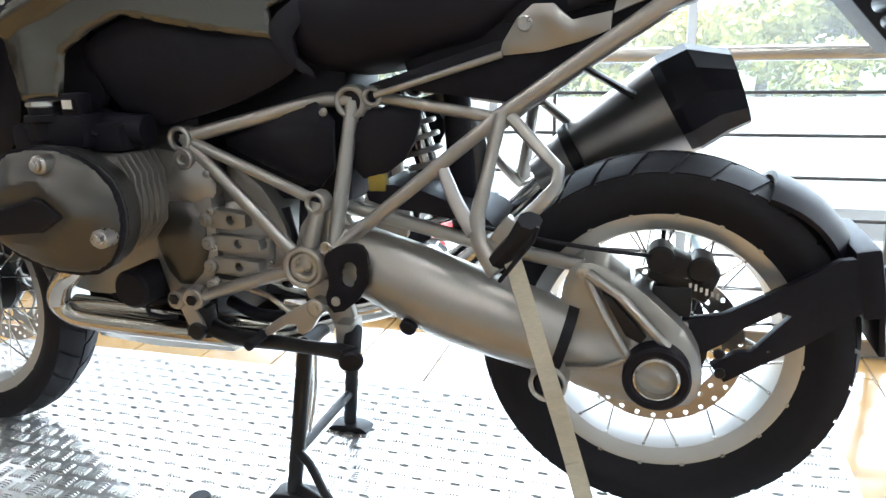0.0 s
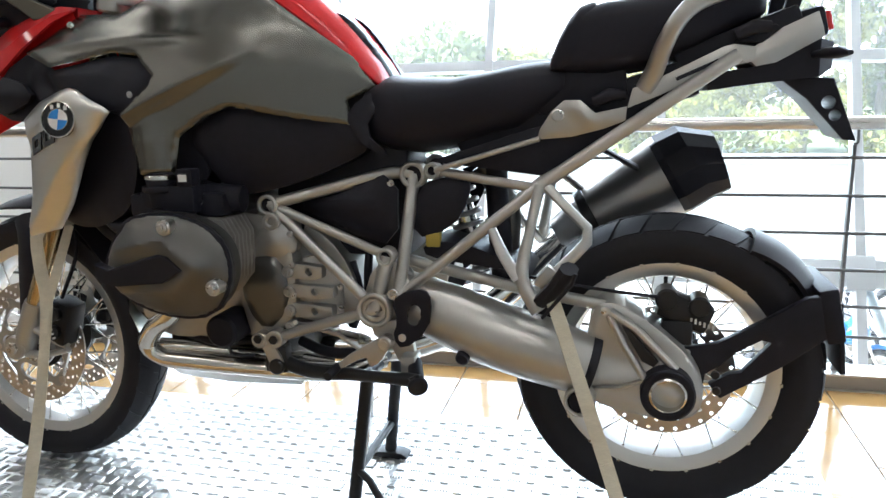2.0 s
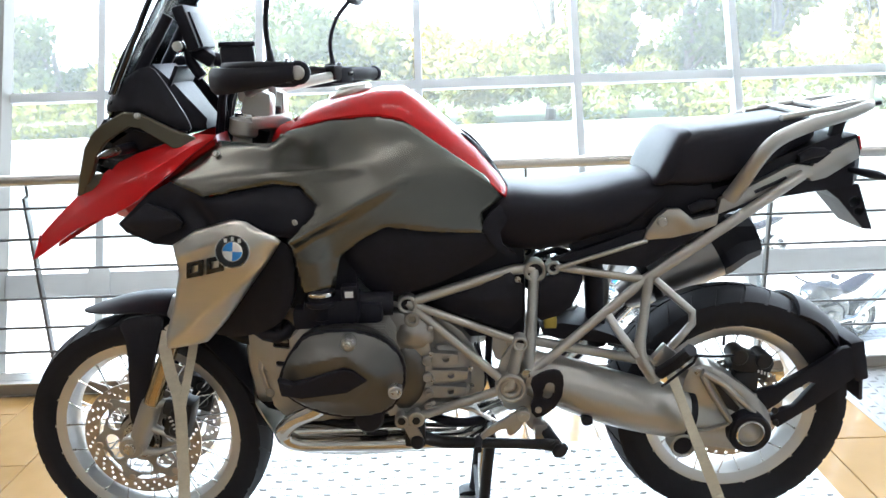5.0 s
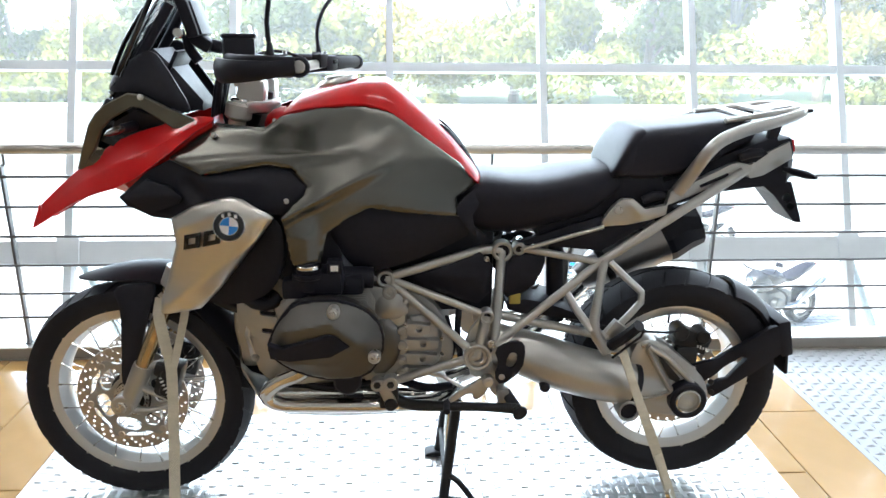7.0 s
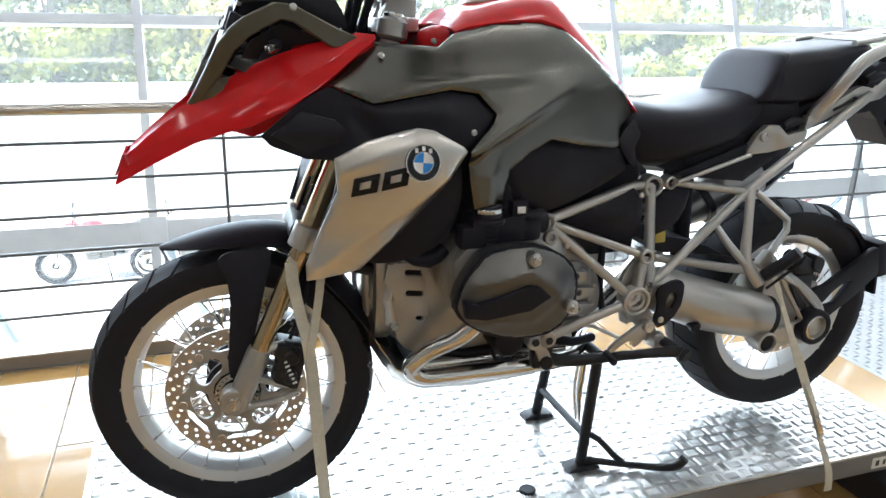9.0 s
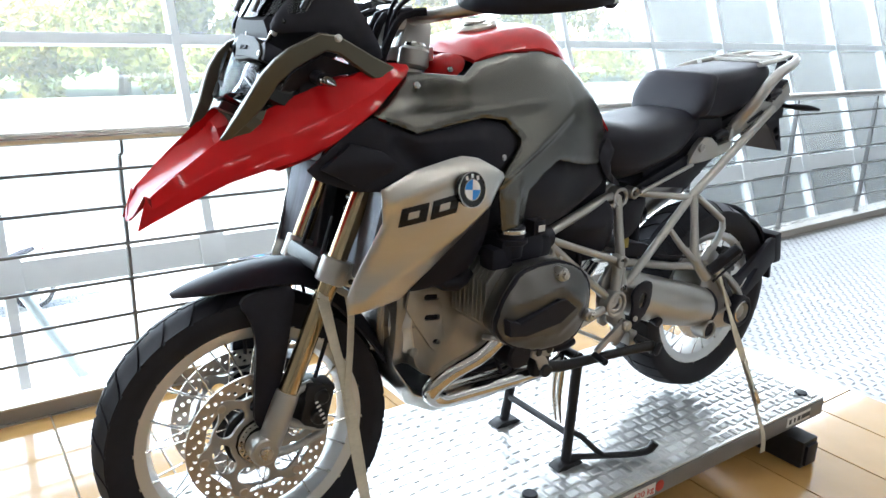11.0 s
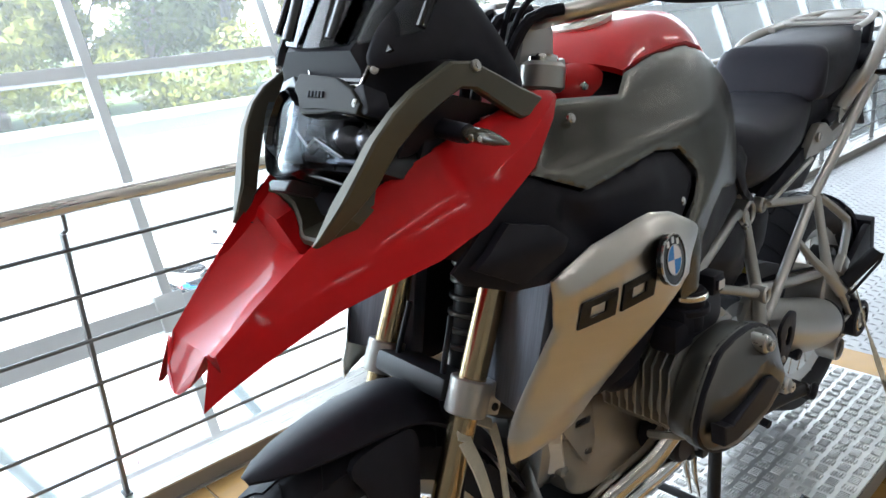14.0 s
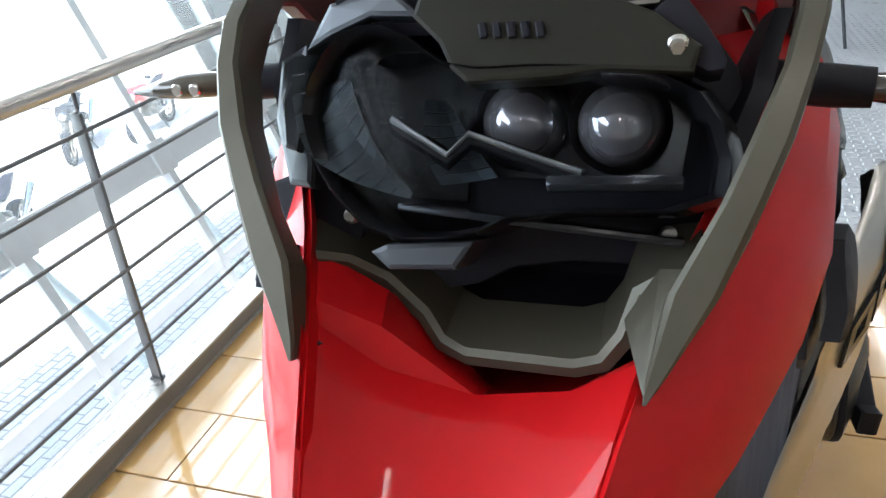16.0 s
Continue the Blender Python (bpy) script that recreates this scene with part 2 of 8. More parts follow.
def cyl(a, b, r, seg=20, bevel=0.0, r2=None):
    """A round bar from a to b with eased ends."""
    a, b = Vector(a), Vector(b)
    h, r2 = (b - a).length, r if r2 is None else r2
    e = min(bevel, h * 0.4, r * 0.5)
    prof = [(0, 0), (r - e, 0), (r, e), (r2, h - e), (r2 - e, h), (0, h)] if e else [(0, 0), (r, 0), (r2, h), (0, h)]
    m = Matrix.Translation(a) @ (b - a).to_track_quat("Y", "Z").to_matrix().to_4x4()
    return lathe(prof, seg, m=m)


def ring(c, axis, r_out, r_in, h, seg=28, bevel=0.002):
    """A collar with a hole, centred on c."""
    e = bevel
    prof = [(r_in, -h / 2 + e), (r_in + e, -h / 2), (r_out - e, -h / 2), (r_out, -h / 2 + e), (r_out, h / 2 - e), (r_out - e, h / 2), (r_in + e, h / 2), (r_in, h / 2 - e)]
    m = Matrix.Translation(Vector(c)) @ Vector(axis).to_track_quat("Y", "Z").to_matrix().to_4x4()
    return lathe(prof, seg, True, m)


def block(size, m=Matrix.Identity(4), bevel=0.004, seg=2, taper=(1, 1)):
    """A box with rounded edges; taper narrows its top in x and y."""
    bm = bmesh.new()
    bmesh.ops.create_cube(bm, size=1)
    for v in bm.verts:
        v.co = Vector((v.co.x * size[0], v.co.y * size[1], v.co.z * size[2]))
        if v.co.z > 0:
            v.co.x *= taper[0]
            v.co.y *= taper[1]
    if bevel:
        bmesh.ops.bevel(bm, geom=list(bm.edges), offset=min(bevel, min(size) * 0.45), segments=seg, affect="EDGES", profile=0.6)
    return moved(bm, m)


def chaikin(pts, rounds=2):
    for _ in range(rounds):
        out = []
        for i, p in enumerate(pts):
            q = pts[(i + 1) % len(pts)]
            out += [p * 0.75 + q * 0.25, p * 0.25 + q * 0.75]
        pts = out
    return pts


def resample(pts, step):
    out = []
    for i, p in enumerate(pts):
        q = pts[(i + 1) % len(pts)]
        k = max(1, int(round((q - p).length / step)))
        out += [p.lerp(q, j / k) for j in range(k)]
    return out


def plate(outline, y0, y1, bevel=0.003, rounds=1, holes=()):
    """A flat plate cut to an outline in x and z, from y0 to y1."""
    pts = [Vector(p) for p in outline]
    if rounds:
        pts = chaikin(pts, rounds)
    bm = bmesh.new()
    loops = [pts] + [[Vector((hx + hr * math.cos(a), hz + hr * math.sin(a))) for a in np.linspace(0, 2 * math.pi, 14, endpoint=False)] for hx, hz, hr in holes]
    verts, edges, faces = [], [], []
    for lp in loops:
        s = len(verts)
        verts += lp
        edges += [(s + i, s + (i + 1) % len(lp)) for i in range(len(lp))]
    res = delaunay_2d_cdt(verts, edges, [], 1, 1e-6)
    vv, ff = res[0], res[2]
    keep = []
    for fc in ff:
        c = sum((vv[i] for i in fc), Vector((0, 0))) / len(fc)
        if all((c - Vector((hx, hz))).length > hr * 0.98 for hx, hz, hr in holes):
            keep.append(fc)
    bv = [bm.verts.new((v.x, y0, v.y)) for v in vv]
    for fc in keep:
        bm.faces.new([bv[i] for i in fc])
    for v in [v for v in bm.verts if not v.link_faces]:
        bm.verts.remove(v)
    geo = bmesh.ops.extrude_face_region(bm, geom=list(bm.faces))
    for v in [g for g in geo["geom"] if isinstance(g, bmesh.types.BMVert)]:
        v.co.y = y1
    if bevel:
        bmesh.ops.recalc_face_normals(bm, faces=bm.faces)
        rim = [e for e in bm.edges if len(e.link_faces) == 2 and e.calc_face_angle(0) > radians(60) and abs(e.verts[0].co.y - e.verts[1].co.y) < 1e-6]
        bmesh.ops.bevel(bm, geom=rim, offset=bevel, segments=2, affect="EDGES", profile=0.6, clamp_overlap=True)
    return bm


def warp(ctrl, soft=2e-4):
    """A smooth sheet y(x, z) through the control points (x, z, y)."""
    c = np.array(ctrl, float)
    n = len(c)
    if soft < 0:
        # a plain cubic sheet, for large smooth covers
        powers = [(i, j) for i in range(4) for j in range(4 - i)]
        mx, mz = c[:, 0].mean(), c[:, 1].mean()
        w3 = np.linalg.lstsq(np.stack([(c[:, 0] - mx) ** i * (c[:, 1] - mz) ** j for i, j in powers], 1), c[:, 2], rcond=None)[0]
        return lambda x, z: float(sum(k * (x - mx) ** i * (z - mz) ** j for k, (i, j) in zip(w3, powers)))
    d = np.hypot(c[:, None, 0] - c[None, :, 0], c[:, None, 1] - c[None, :, 1])
    k = np.where(d > 0, d * d * np.log(d + 1e-12), 0)
    a = np.zeros((n + 3, n + 3))
    a[:n, :n] = k + soft * np.eye(n)
    a[:n, n:] = np.c_[np.ones(n), c[:, :2]]
    a[n:, :n] = a[:n, n:].T
    w = np.linalg.solve(a, np.r_[c[:, 2], 0, 0, 0])

    def at(x, z):
        q = np.hypot(c[:, 0] - x, c[:, 1] - z)
        return float((np.where(q > 0, q * q * np.log(q + 1e-12), 0) * w[:n]).sum() + w[n] + w[n + 1] * x + w[n + 2] * z)
    return at


def panel(outline, inner=(), thick=0.004, edge=0.010, res=0.016, rounds=2, dents=(), soft=2e-4):
    """A moulded cover on the bike's left side: an outline of (x, z, y) control points, bulged through them and the inner ones,
    with rolled edges. dents: (x0, z0, x1, z1, width, depth) raised or sunk creases, folded sharply where a seventh value is given."""
    at = warp(list(outline) + list(inner), soft)
    flat = [Vector((p[0], p[1])) for p in outline]
    border = resample(chaikin(flat, rounds) if rounds else flat, res * 0.7)
    lo = Vector((min(p.x for p in border), min(p.y for p in border)))
    hi = Vector((max(p.x for p in border), max(p.y for p in border)))
    segs = np.array([[*border[i], *border[(i + 1) % len(border)]] for i in range(len(border))])

    def away(x, z):
        ax, az, bx, bz = segs.T
        dx, dz = bx - ax, bz - az
        t = np.clip(((x - ax) * dx + (z - az) * dz) / (dx * dx + dz * dz + 1e-12), 0, 1)
        return float(np.hypot(x - ax - t * dx, z - az - t * dz).min())

    def inside(x, z):
        ax, az, bx, bz = segs.T
        cond = (az > z) != (bz > z)
        xc = ax + (z - az) / np.where(cond, bz - az, 1) * (bx - ax)
        return bool((cond & (x < xc)).sum() % 2)

    pts, row, z = list(border), 0, lo.y
    while z < hi.y:
        x = lo.x + (res / 2 if row % 2 else 0)
        while x < hi.x:
            if inside(x, z) and away(x, z) > res * 0.45:
                pts.append(Vector((x, z)))
            x += res
        z += res * 0.866
        row += 1
    # a closer row of points just inside the rim, for its roll
    nb = len(border)
    res_cdt = delaunay_2d_cdt(pts, [(i, (i + 1) % nb) for i in range(nb)], [], 1, 1e-7)
    vv, ff = res_cdt[0], res_cdt[2]
    bm = bmesh.new()
    front, back = [], []
    for v in vv:
        y, d = at(v.x, v.y), away(v.x, v.y)
        if d < edge:
            y += edge * 0.8 * (1 - math.sqrt(max(0, 1 - (1 - d / edge) ** 2)))
        fold = 0.0
        for fold_at in dents:
            if callable(fold_at):
                y -= fold_at(v.x, v.y)
                continue
            x0, z0, x1, z1, w, h, *sharp = fold_at
            a, b = Vector((x0, z0)), Vector((x1, z1))
            t = max(0, min(1, (v - a).dot(b - a) / (b - a).length_squared))
            q = (v - a.lerp(b, t)).length / w
            if q < 1 and sharp:
                fold = max(fold, h * (1 - q) * (1 - 0.35 * q))
            elif q < 1:
                y -= h * (1 - q * q) ** 2
        y -= fold
        front.append(bm.verts.new((v.x, y, v.y)))
        back.append(bm.verts.new((v.x, y + thick, v.y)))
    for fc in ff:
        bm.faces.new([front[i] for i in fc]), bm.faces.new([back[i] for i in fc][::-1])
    rim = {}
    for fc in ff:
        for i in range(len(fc)):
            e = (fc[i], fc[(i + 1) % len(fc)])
            if (e[1], e[0]) in rim:
                rim.pop((e[1], e[0]))
            else:
                rim[e] = True
    for a, b in rim:
        bm.faces.new((front[a], back[a], back[b], front[b]))
    return bm


def loft(sections, cap=True):
    """Skins a row of closed rings with equal numbers of points."""
    bm = bmesh.new()
    rings = [[bm.verts.new(p) for p in s] for s in sections]
    n = len(rings[0])
    for a, b in zip(rings, rings[1:]):
        for k in range(n):
            bm.faces.new((a[k], a[(k + 1) % n], b[(k + 1) % n], b[k]))
    if cap:
        bm.faces.new(rings[0][::-1]), bm.faces.new(rings[-1])
    return bm


def body(stations, power=2.6, seg=28):
    """A rounded hull along x: stations of (x, z low, z high, half width at the waist, waist height 0..1)."""
    secs = []
    for x, z0, z1, w, waist in stations:
        s = []
        for k in range(seg):
            a = 2 * math.pi * k / seg
            c, q = math.cos(a), math.sin(a)
            y = w * math.copysign(abs(c) ** (2 / power), c)
            zm = z0 + (z1 - z0) * waist
            up = math.copysign(abs(q) ** (2 / power), q)
            s.append((x, y, zm + up * ((z1 - zm) if up > 0 else (zm - z0))))
        secs.append(s)
    return loft(secs)


def both(name, make, material, parent, label="", **kw):
    """A part on the left and its mirror image on the right."""
    left = part(name, make(), material, parent, label, **kw)
    right = part(name, mirrored(make()), material, parent, label, **kw)
    return left, right


def screw(parent, at, r=0.007, axis=(0, -1, 0), material=None, name="bolt"):
    a = Vector(axis).normalized()
    c = Vector(at)
    bm = join(cyl(c - a * 0.004, c + a * 0.003, r, 16, 0.0015), cyl(c + a * 0.001, c + a * 0.0045, r * 0.55, 6, 0.0))
    return part(name, bm, material or BOLT, parent)

# ---- the gallery, its glass front and what lies outside ----
def slab(name, x0, x1, y0, y1, z0, z1, material, label, category, bevel=0.0, kind="structure"):
    m = Matrix.Translation(((x0 + x1) / 2, (y0 + y1) / 2, (z0 + z1) / 2))
    ob = part(name, block((x1 - x0, y1 - y0, z1 - z0), m, bevel), material, smooth=False)
    return tagged(ob, label, category, kind=kind)


floor = slab("floor", -7.0, TILE_EDGE, -7.0, FLOOR_EDGE, -0.38, FLOOR_Z - 0.008, GROUT, "pale grout bed under the ochre floor tiles", "floor")
rubber_floor = slab("floor_rubber", TILE_EDGE, 22.5, -7.0, FLOOR_EDGE, -0.38, FLOOR_Z - 0.002, STUDS, "grey studded rubber floor beside the tiles", "floor")
sill = slab("trim_sill", -7.0, 22.5, FLOOR_EDGE, 1.42, -0.40, 0.000, CURB, "grey-brown upstand along the edge of the gallery floor", "sill", 0.004)
slab("trim_capping", -7.0, 22.5, FLOOR_EDGE - 0.003, 1.425, 0.000, 0.008, STEEL, "pale metal capping on the floor upstand", "capping", 0.002)
slab("trim_joint", -7.0, 22.5, FLOOR_EDGE - 0.014, FLOOR_EDGE, FLOOR_Z - 0.006, FLOOR_Z + 0.004, STEEL, "thin metal joint strip at the foot of the upstand", "strip", 0.001)
# unseen ceiling and walls, added to close the room and keep reflections dim
ceiling = slab("ceiling", -7.0, 22.5, -7.0, 4.2, 3.4, 3.6, CEILGREY, "unseen plain grey ceiling, added to close the gallery", "ceiling")
slab("wall_south", -7.0, 22.5, -7.2, -7.0, -0.3, 3.6, WALLGREY, "unseen plain grey back wall, added to close the showroom", "wall")
slab("wall_west", -7.2, -7.0, -7.2, 4.2, -0.3, 3.6, WALLGREY, "unseen plain grey end wall, added to close the showroom", "wall")
slab("wall_east", 22.5, 22.7, -7.2, 4.2, -0.3, 3.6, WALLGREY, "unseen plain grey end wall, added to close the showroom", "wall")


def window_front():
    front = thing("window_1", (0, 2.3, -2.4), "leaning glass front with pale grey metal profiles", "window", kind="structure")
    zs = [-2.35, -0.42, 0.15, 1.2, 2.35, 3.45]
    xs = [round(-0.09 + 0.943 * k, 3) for k in range(-7, 25)]
    for x in xs:
        a, b = (x, facade_y(zs[0]), zs[0]), (x, facade_y(zs[-1]), zs[-1])
        bm = tube([a, b], 0.052, 4, False, flat=0.60, up=(1, 0, 0))
        part("mullion", bm, FRAMEPAINT, front, smooth=False)
    for x, r in ((-2.90, 0.06), (-2.56, 0.075)):
        part("corner_post", tube([(x, facade_y(zs[0]) - 0.06, zs[0]), (x, facade_y(zs[-1]) - 0.06, zs[-1])], r, 4, False, flat=0.7, up=(1, 0, 0)), WALLGREY, front, "grey corner post", smooth=False)
    part("corner_panel", tube([(-2.73, facade_y(zs[0]) - 0.03, zs[0]), (-2.73, facade_y(zs[-1]) - 0.03, zs[-1])], 0.16, 4, False, flat=0.2, up=(0, 1, 0)), FRAMEPAINT, front, "pale panel beside the corner post", smooth=False)
    part("wide_post", tube([(9.35, facade_y(zs[0]) - 0.10, zs[0]), (9.35, facade_y(zs[-1]) - 0.10, zs[-1])], 0.20, 4, False, flat=0.8, up=(1, 0, 0)), FRAMEPAINT, front, "wide grey post of the glass front", smooth=False)
    for x in xs:
        if -3.0 < x < 9.0:
            part("bracket", block((0.13, 0.10, 0.17), Matrix.Translation((x, facade_y(0.15) + 0.01, 0.15)) @ pose(0, 0, 0, -20.8), 0.008), FRAMEPAINT, front, "pale steel bracket")
            part("strut", tube([(x + 0.03, facade_y(0.12) + 0.05, 0.12), (x + 0.40, facade_y(-0.70) + 0.25, -0.70)], 0.026, 10, False), FRAMEPAINT, front, "slanting steel strut")
    for z in zs:
        h = 0.055 if z not in (0.15,) else 0.135
        m = Matrix.Translation(((xs[0] + xs[-1]) / 2, facade_y(z), z)) @ pose(0, 0, 0, -20.8)
        part("transom", block((xs[-1] - xs[0], 0.055, h), m, 0.004), FRAMEPAINT, front, smooth=False)
    for i in range(len(xs) - 1):
        for z0, z1 in zip(zs, zs[1:]):
            w = xs[i + 1] - xs[i] - 0.06
            h = (z1 - z0) * math.hypot(1, LEAN_OUT) - 0.04
            zm = (z0 + z1) / 2
            m = Matrix.Translation(((xs[i] + xs[i + 1]) / 2, facade_y(zm) + 0.01, zm)) @ pose(0, 0, 0, -20.8)
            if xs[i + 1] < -2.9:
                part("panel", block((w + 0.04, 0.03, h + 0.03), m, 0.002), PLASTER, front, "white leaning wall panel", smooth=False)
                continue
            ob = part("pane", block((w, 0.008, h), m, 0), PANE, front, smooth=False)
            ob.visible_shadow = False
    return front


window_front()


def railing():
    rail = thing("railing", (0, 1.36, 0.008), "steel railing with thin bars and a brushed handrail", "railing")
    part("handrail", tube([(-6.9, 1.36, 0.92), (22.3, 1.36, 0.92)], 0.024, 20, False), STEEL, rail, "brushed stainless handrail")
    for z in (0.80, 0.664, 0.528, 0.392, 0.256, 0.12 + 0.02):
        part("bar", tube([(-6.9, 1.345, z), (22.3, 1.345, z)], 0.0062, 8, False), RAILDARK, rail)
    for k in range(-6, 21):
        x = -0.693 + 1.072 * k
        bm = join(block((0.012, 0.030, 0.837), Matrix.Translation((x, 1.358, 0.4265)), 0.002), tube([(x, 1.358, 0.845), (x + 0.012, 1.36, 0.852), (x + 0.012, 1.36, 0.9)], 0.006, 8),
                  block((0.024, 0.040, 0.006), Matrix.Translation((x, 1.358, 0.011)), 0.001))
        part("post", bm, RAILDARK, rail)
    return rail


railing()


def outside():
    bm = bmesh.new()
    for x, y in ((-1500, -1500), (1500, -1500), (1500, 1500), (-1500, 1500)):
        bm.verts.new((x, y, -3.0))
    bm.faces.new(bm.verts)
    m = pbr("pale_concrete_pavers", (0.50, 0.50, 0.48), 0.8, 0, 0.12, 3, 0.2, 60)
    n, l = m.node_tree.nodes, m.node_tree.links
    br, bp = n.new("ShaderNodeTexBrick"), n.new("ShaderNodeBump")
    tc = n.new("ShaderNodeTexCoord")
    br.inputs["Scale"].default_value, br.inputs["Mortar Size"].default_value = 2.2, 0.022
    br.inputs["Color1"].default_value, br.inputs["Color2"].default_value, br.inputs["Mortar"].default_value = (0.60, 0.59, 0.56, 1), (0.50, 0.49, 0.47, 1), (0.27, 0.26, 0.24, 1)
    l.new(br.outputs["Color"], n["Principled BSDF"].inputs["Base Color"])
    l.new(tc.outputs["Object"], br.inputs["Vector"])
    bp.inputs["Distance"].default_value = 0.01
    l.new(br.outputs["Fac"], bp.inputs["Height"]), l.new(bp.outputs[0], n["Principled BSDF"].inputs["Normal"])
    tagged(part("ground", bm, m, smooth=False), "pale paved yard one storey below the gallery", "ground", kind="structure")
    conc = pbr("light_concrete", (0.36, 0.385, 0.37), 0.8, 0, 0.1, 2, 0.15, 40)
    slab("wall_yard", -60, 80, 15.2, 15.6, -3.0, -0.45, conc, "light concrete wall along the far side of the yard", "wall")
    slab("trim_coping", -60, 80, 15.1, 15.75, -0.45, -0.30, conc, "concrete coping on the yard wall", "coping", 0.02)
    slab("ground_bank", -80, 100, 15.6, 120, -3.0, -0.55, pbr("grass_bank", (0.09, 0.13, 0.04), 0.9, 0, 0.3, 3, 0.4, 30), "grassy bank behind the yard wall", "bank")


outside()


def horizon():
    """A glowing ring far behind the trees, added to whiten the distance and its reflections."""
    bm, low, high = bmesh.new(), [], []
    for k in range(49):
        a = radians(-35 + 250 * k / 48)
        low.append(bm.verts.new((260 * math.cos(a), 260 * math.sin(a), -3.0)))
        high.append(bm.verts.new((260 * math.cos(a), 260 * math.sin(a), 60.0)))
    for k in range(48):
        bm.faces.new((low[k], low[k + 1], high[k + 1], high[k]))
    tagged(part("backdrop", bm, glow("backdrop_glow", (0.93, 0.97, 1.0), 0.40)), "glowing pale ring added to brighten the far distance", "backdrop", kind="structure")


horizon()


def leaf_cloud(centres, per, size, seed):
    rng = np.random.default_rng(seed)
    verts, faces = [], []
    for cx, cy, cz, r in centres:
        d = rng.normal(size=(per, 3))
        d /= np.linalg.norm(d, axis=1)[:, None]
        p = np.array((cx, cy, cz)) + d * (r * rng.uniform(0.45, 1.08, per) ** 0.7)[:, None] * (1, 1, 0.85)
        u = rng.normal(size=(per, 3))
        u /= np.linalg.norm(u, axis=1)[:, None]
        w = np.cross(u, d)
        w /= np.linalg.norm(w, axis=1)[:, None] + 1e-9
        s = size * rng.uniform(0.6, 1.4, per)[:, None]
        for q in zip(p - u * s, p + w * s * 0.5, p + u * s, p - w * s * 0.5):
            k = len(verts)
            verts += [tuple(v) for v in q]
            faces.append((k, k + 1, k + 2, k + 3))
    me = bpy.data.meshes.new("crown")
    me.from_pydata(verts, [], faces)
    return me


def foliage(name, dark, light):
    m = bpy.data.materials.new(name)
    m.use_nodes = True
    n, l = m.node_tree.nodes, m.node_tree.links
    b = n["Principled BSDF"]
    g, r = n.new("ShaderNodeNewGeometry"), n.new("ShaderNodeValToRGB")
    r.color_ramp.elements[0].color, r.color_ramp.elements[1].color = (*dark, 1), (*light, 1)
    l.new(g.outputs["Random Per Island"], r.inputs[0]), l.new(r.outputs[0], b.inputs["Base Color"])
    b.inputs["Roughness"].default_value = 0.6
    tr, mix = n.new("ShaderNodeBsdfTranslucent"), n.new("ShaderNodeMixShader")
    mix.inputs[0].default_value = 0.35
    l.new(r.outputs[0], tr.inputs[0]), l.new(b.outputs[0], mix.inputs[1]), l.new(tr.outputs[0], mix.inputs[2]), l.new(mix.outputs[0], n["Material Output"].inputs[0])
    return m


LEAVES = [foliage("green_leaves", (0.12, 0.13, 0.022), (0.28, 0.28, 0.050)), foliage("yellowing_leaves", (0.20, 0.175, 0.025), (0.44, 0.36, 0.070)),
          foliage("dark_leaves", (0.065, 0.09, 0.028), (0.15, 0.18, 0.055))]
BARK = pbr("bark", (0.17, 0.145, 0.11), 0.9, 0, 0.3, 12, 0.6, 60)


def tree(x, y, h, spread, kind, seed):
    rng = np.random.default_rng(seed)
    t = thing("tree", (x, y, -0.55), ("green", "yellowing", "dark green")[kind] + " leafy tree on the bank behind the yard wall", "tree", "trees on the bank")
    base = Vector((x, y, -0.6))
    bms = [tube([base, base + Vector((0.1, 0, h * 0.35)), base + Vector((0, 0.1, h * 0.75))], [0.16, 0.11, 0.05], 8, step=0.4)]
    centres = []
    for i in range(9):
        a, k = rng.uniform(0, 6.28), rng.uniform(0.22, 0.92)
        c = base + Vector((math.cos(a) * spread * rng.uniform(0.2, 0.8), math.sin(a) * spread * rng.uniform(0.2, 0.8), h * k))
        centres.append((*c, spread * rng.uniform(0.36, 0.56)))
        bms.append(tube([base + Vector((0, 0, h * k * 0.5)), (base + Vector((0, 0, h * k * 0.7))).lerp(c, 0.5), c], [0.06, 0.04, 0.015], 6, step=0.4))
    part("trunk", join(*bms), BARK, t)
    ob = new("crown", leaf_cloud(centres, 620, 0.12, seed))
    ob.data.materials.append(LEAVES[kind])
    ob.parent, ob.matrix_parent_inverse = t, Matrix.Translation(-t.location)
    return t


rng = np.random.default_rng(5)
for k in range(44):
    x = -18 + k * 2.3 + rng.uniform(-0.6, 0.6)
    hgt = rng.uniform(3.4, 4.6) + (1.4 if x > 3 else 0) - (1.4 if x < 1 else 0)
    tree(x, 18.5 + rng.uniform(-0.6, 2.8), hgt, rng.uniform(1.5, 2.1), int(rng.choice([0, 0, 1, 2])), 100 + k)
hedge = []
for k in range(150):
    hedge.append((-22 + k * 0.62, 16.6 + rng.uniform(-0.25, 0.5), 0.1 + rng.uniform(-0.4, 0.9), rng.uniform(0.45, 0.85)))
hedge_ob = new("hedge", leaf_cloud(hedge, 260, 0.10, 7))
hedge_ob.data.materials.append(LEAVES[0])
tagged(hedge_ob, "dense green hedge of shrubs along the coping", "hedge", kind="stuff")


# ceiling strips
LAMPGLOW = glow("lamp_diffuser", (1.0, 0.93, 0.82), 5.0)


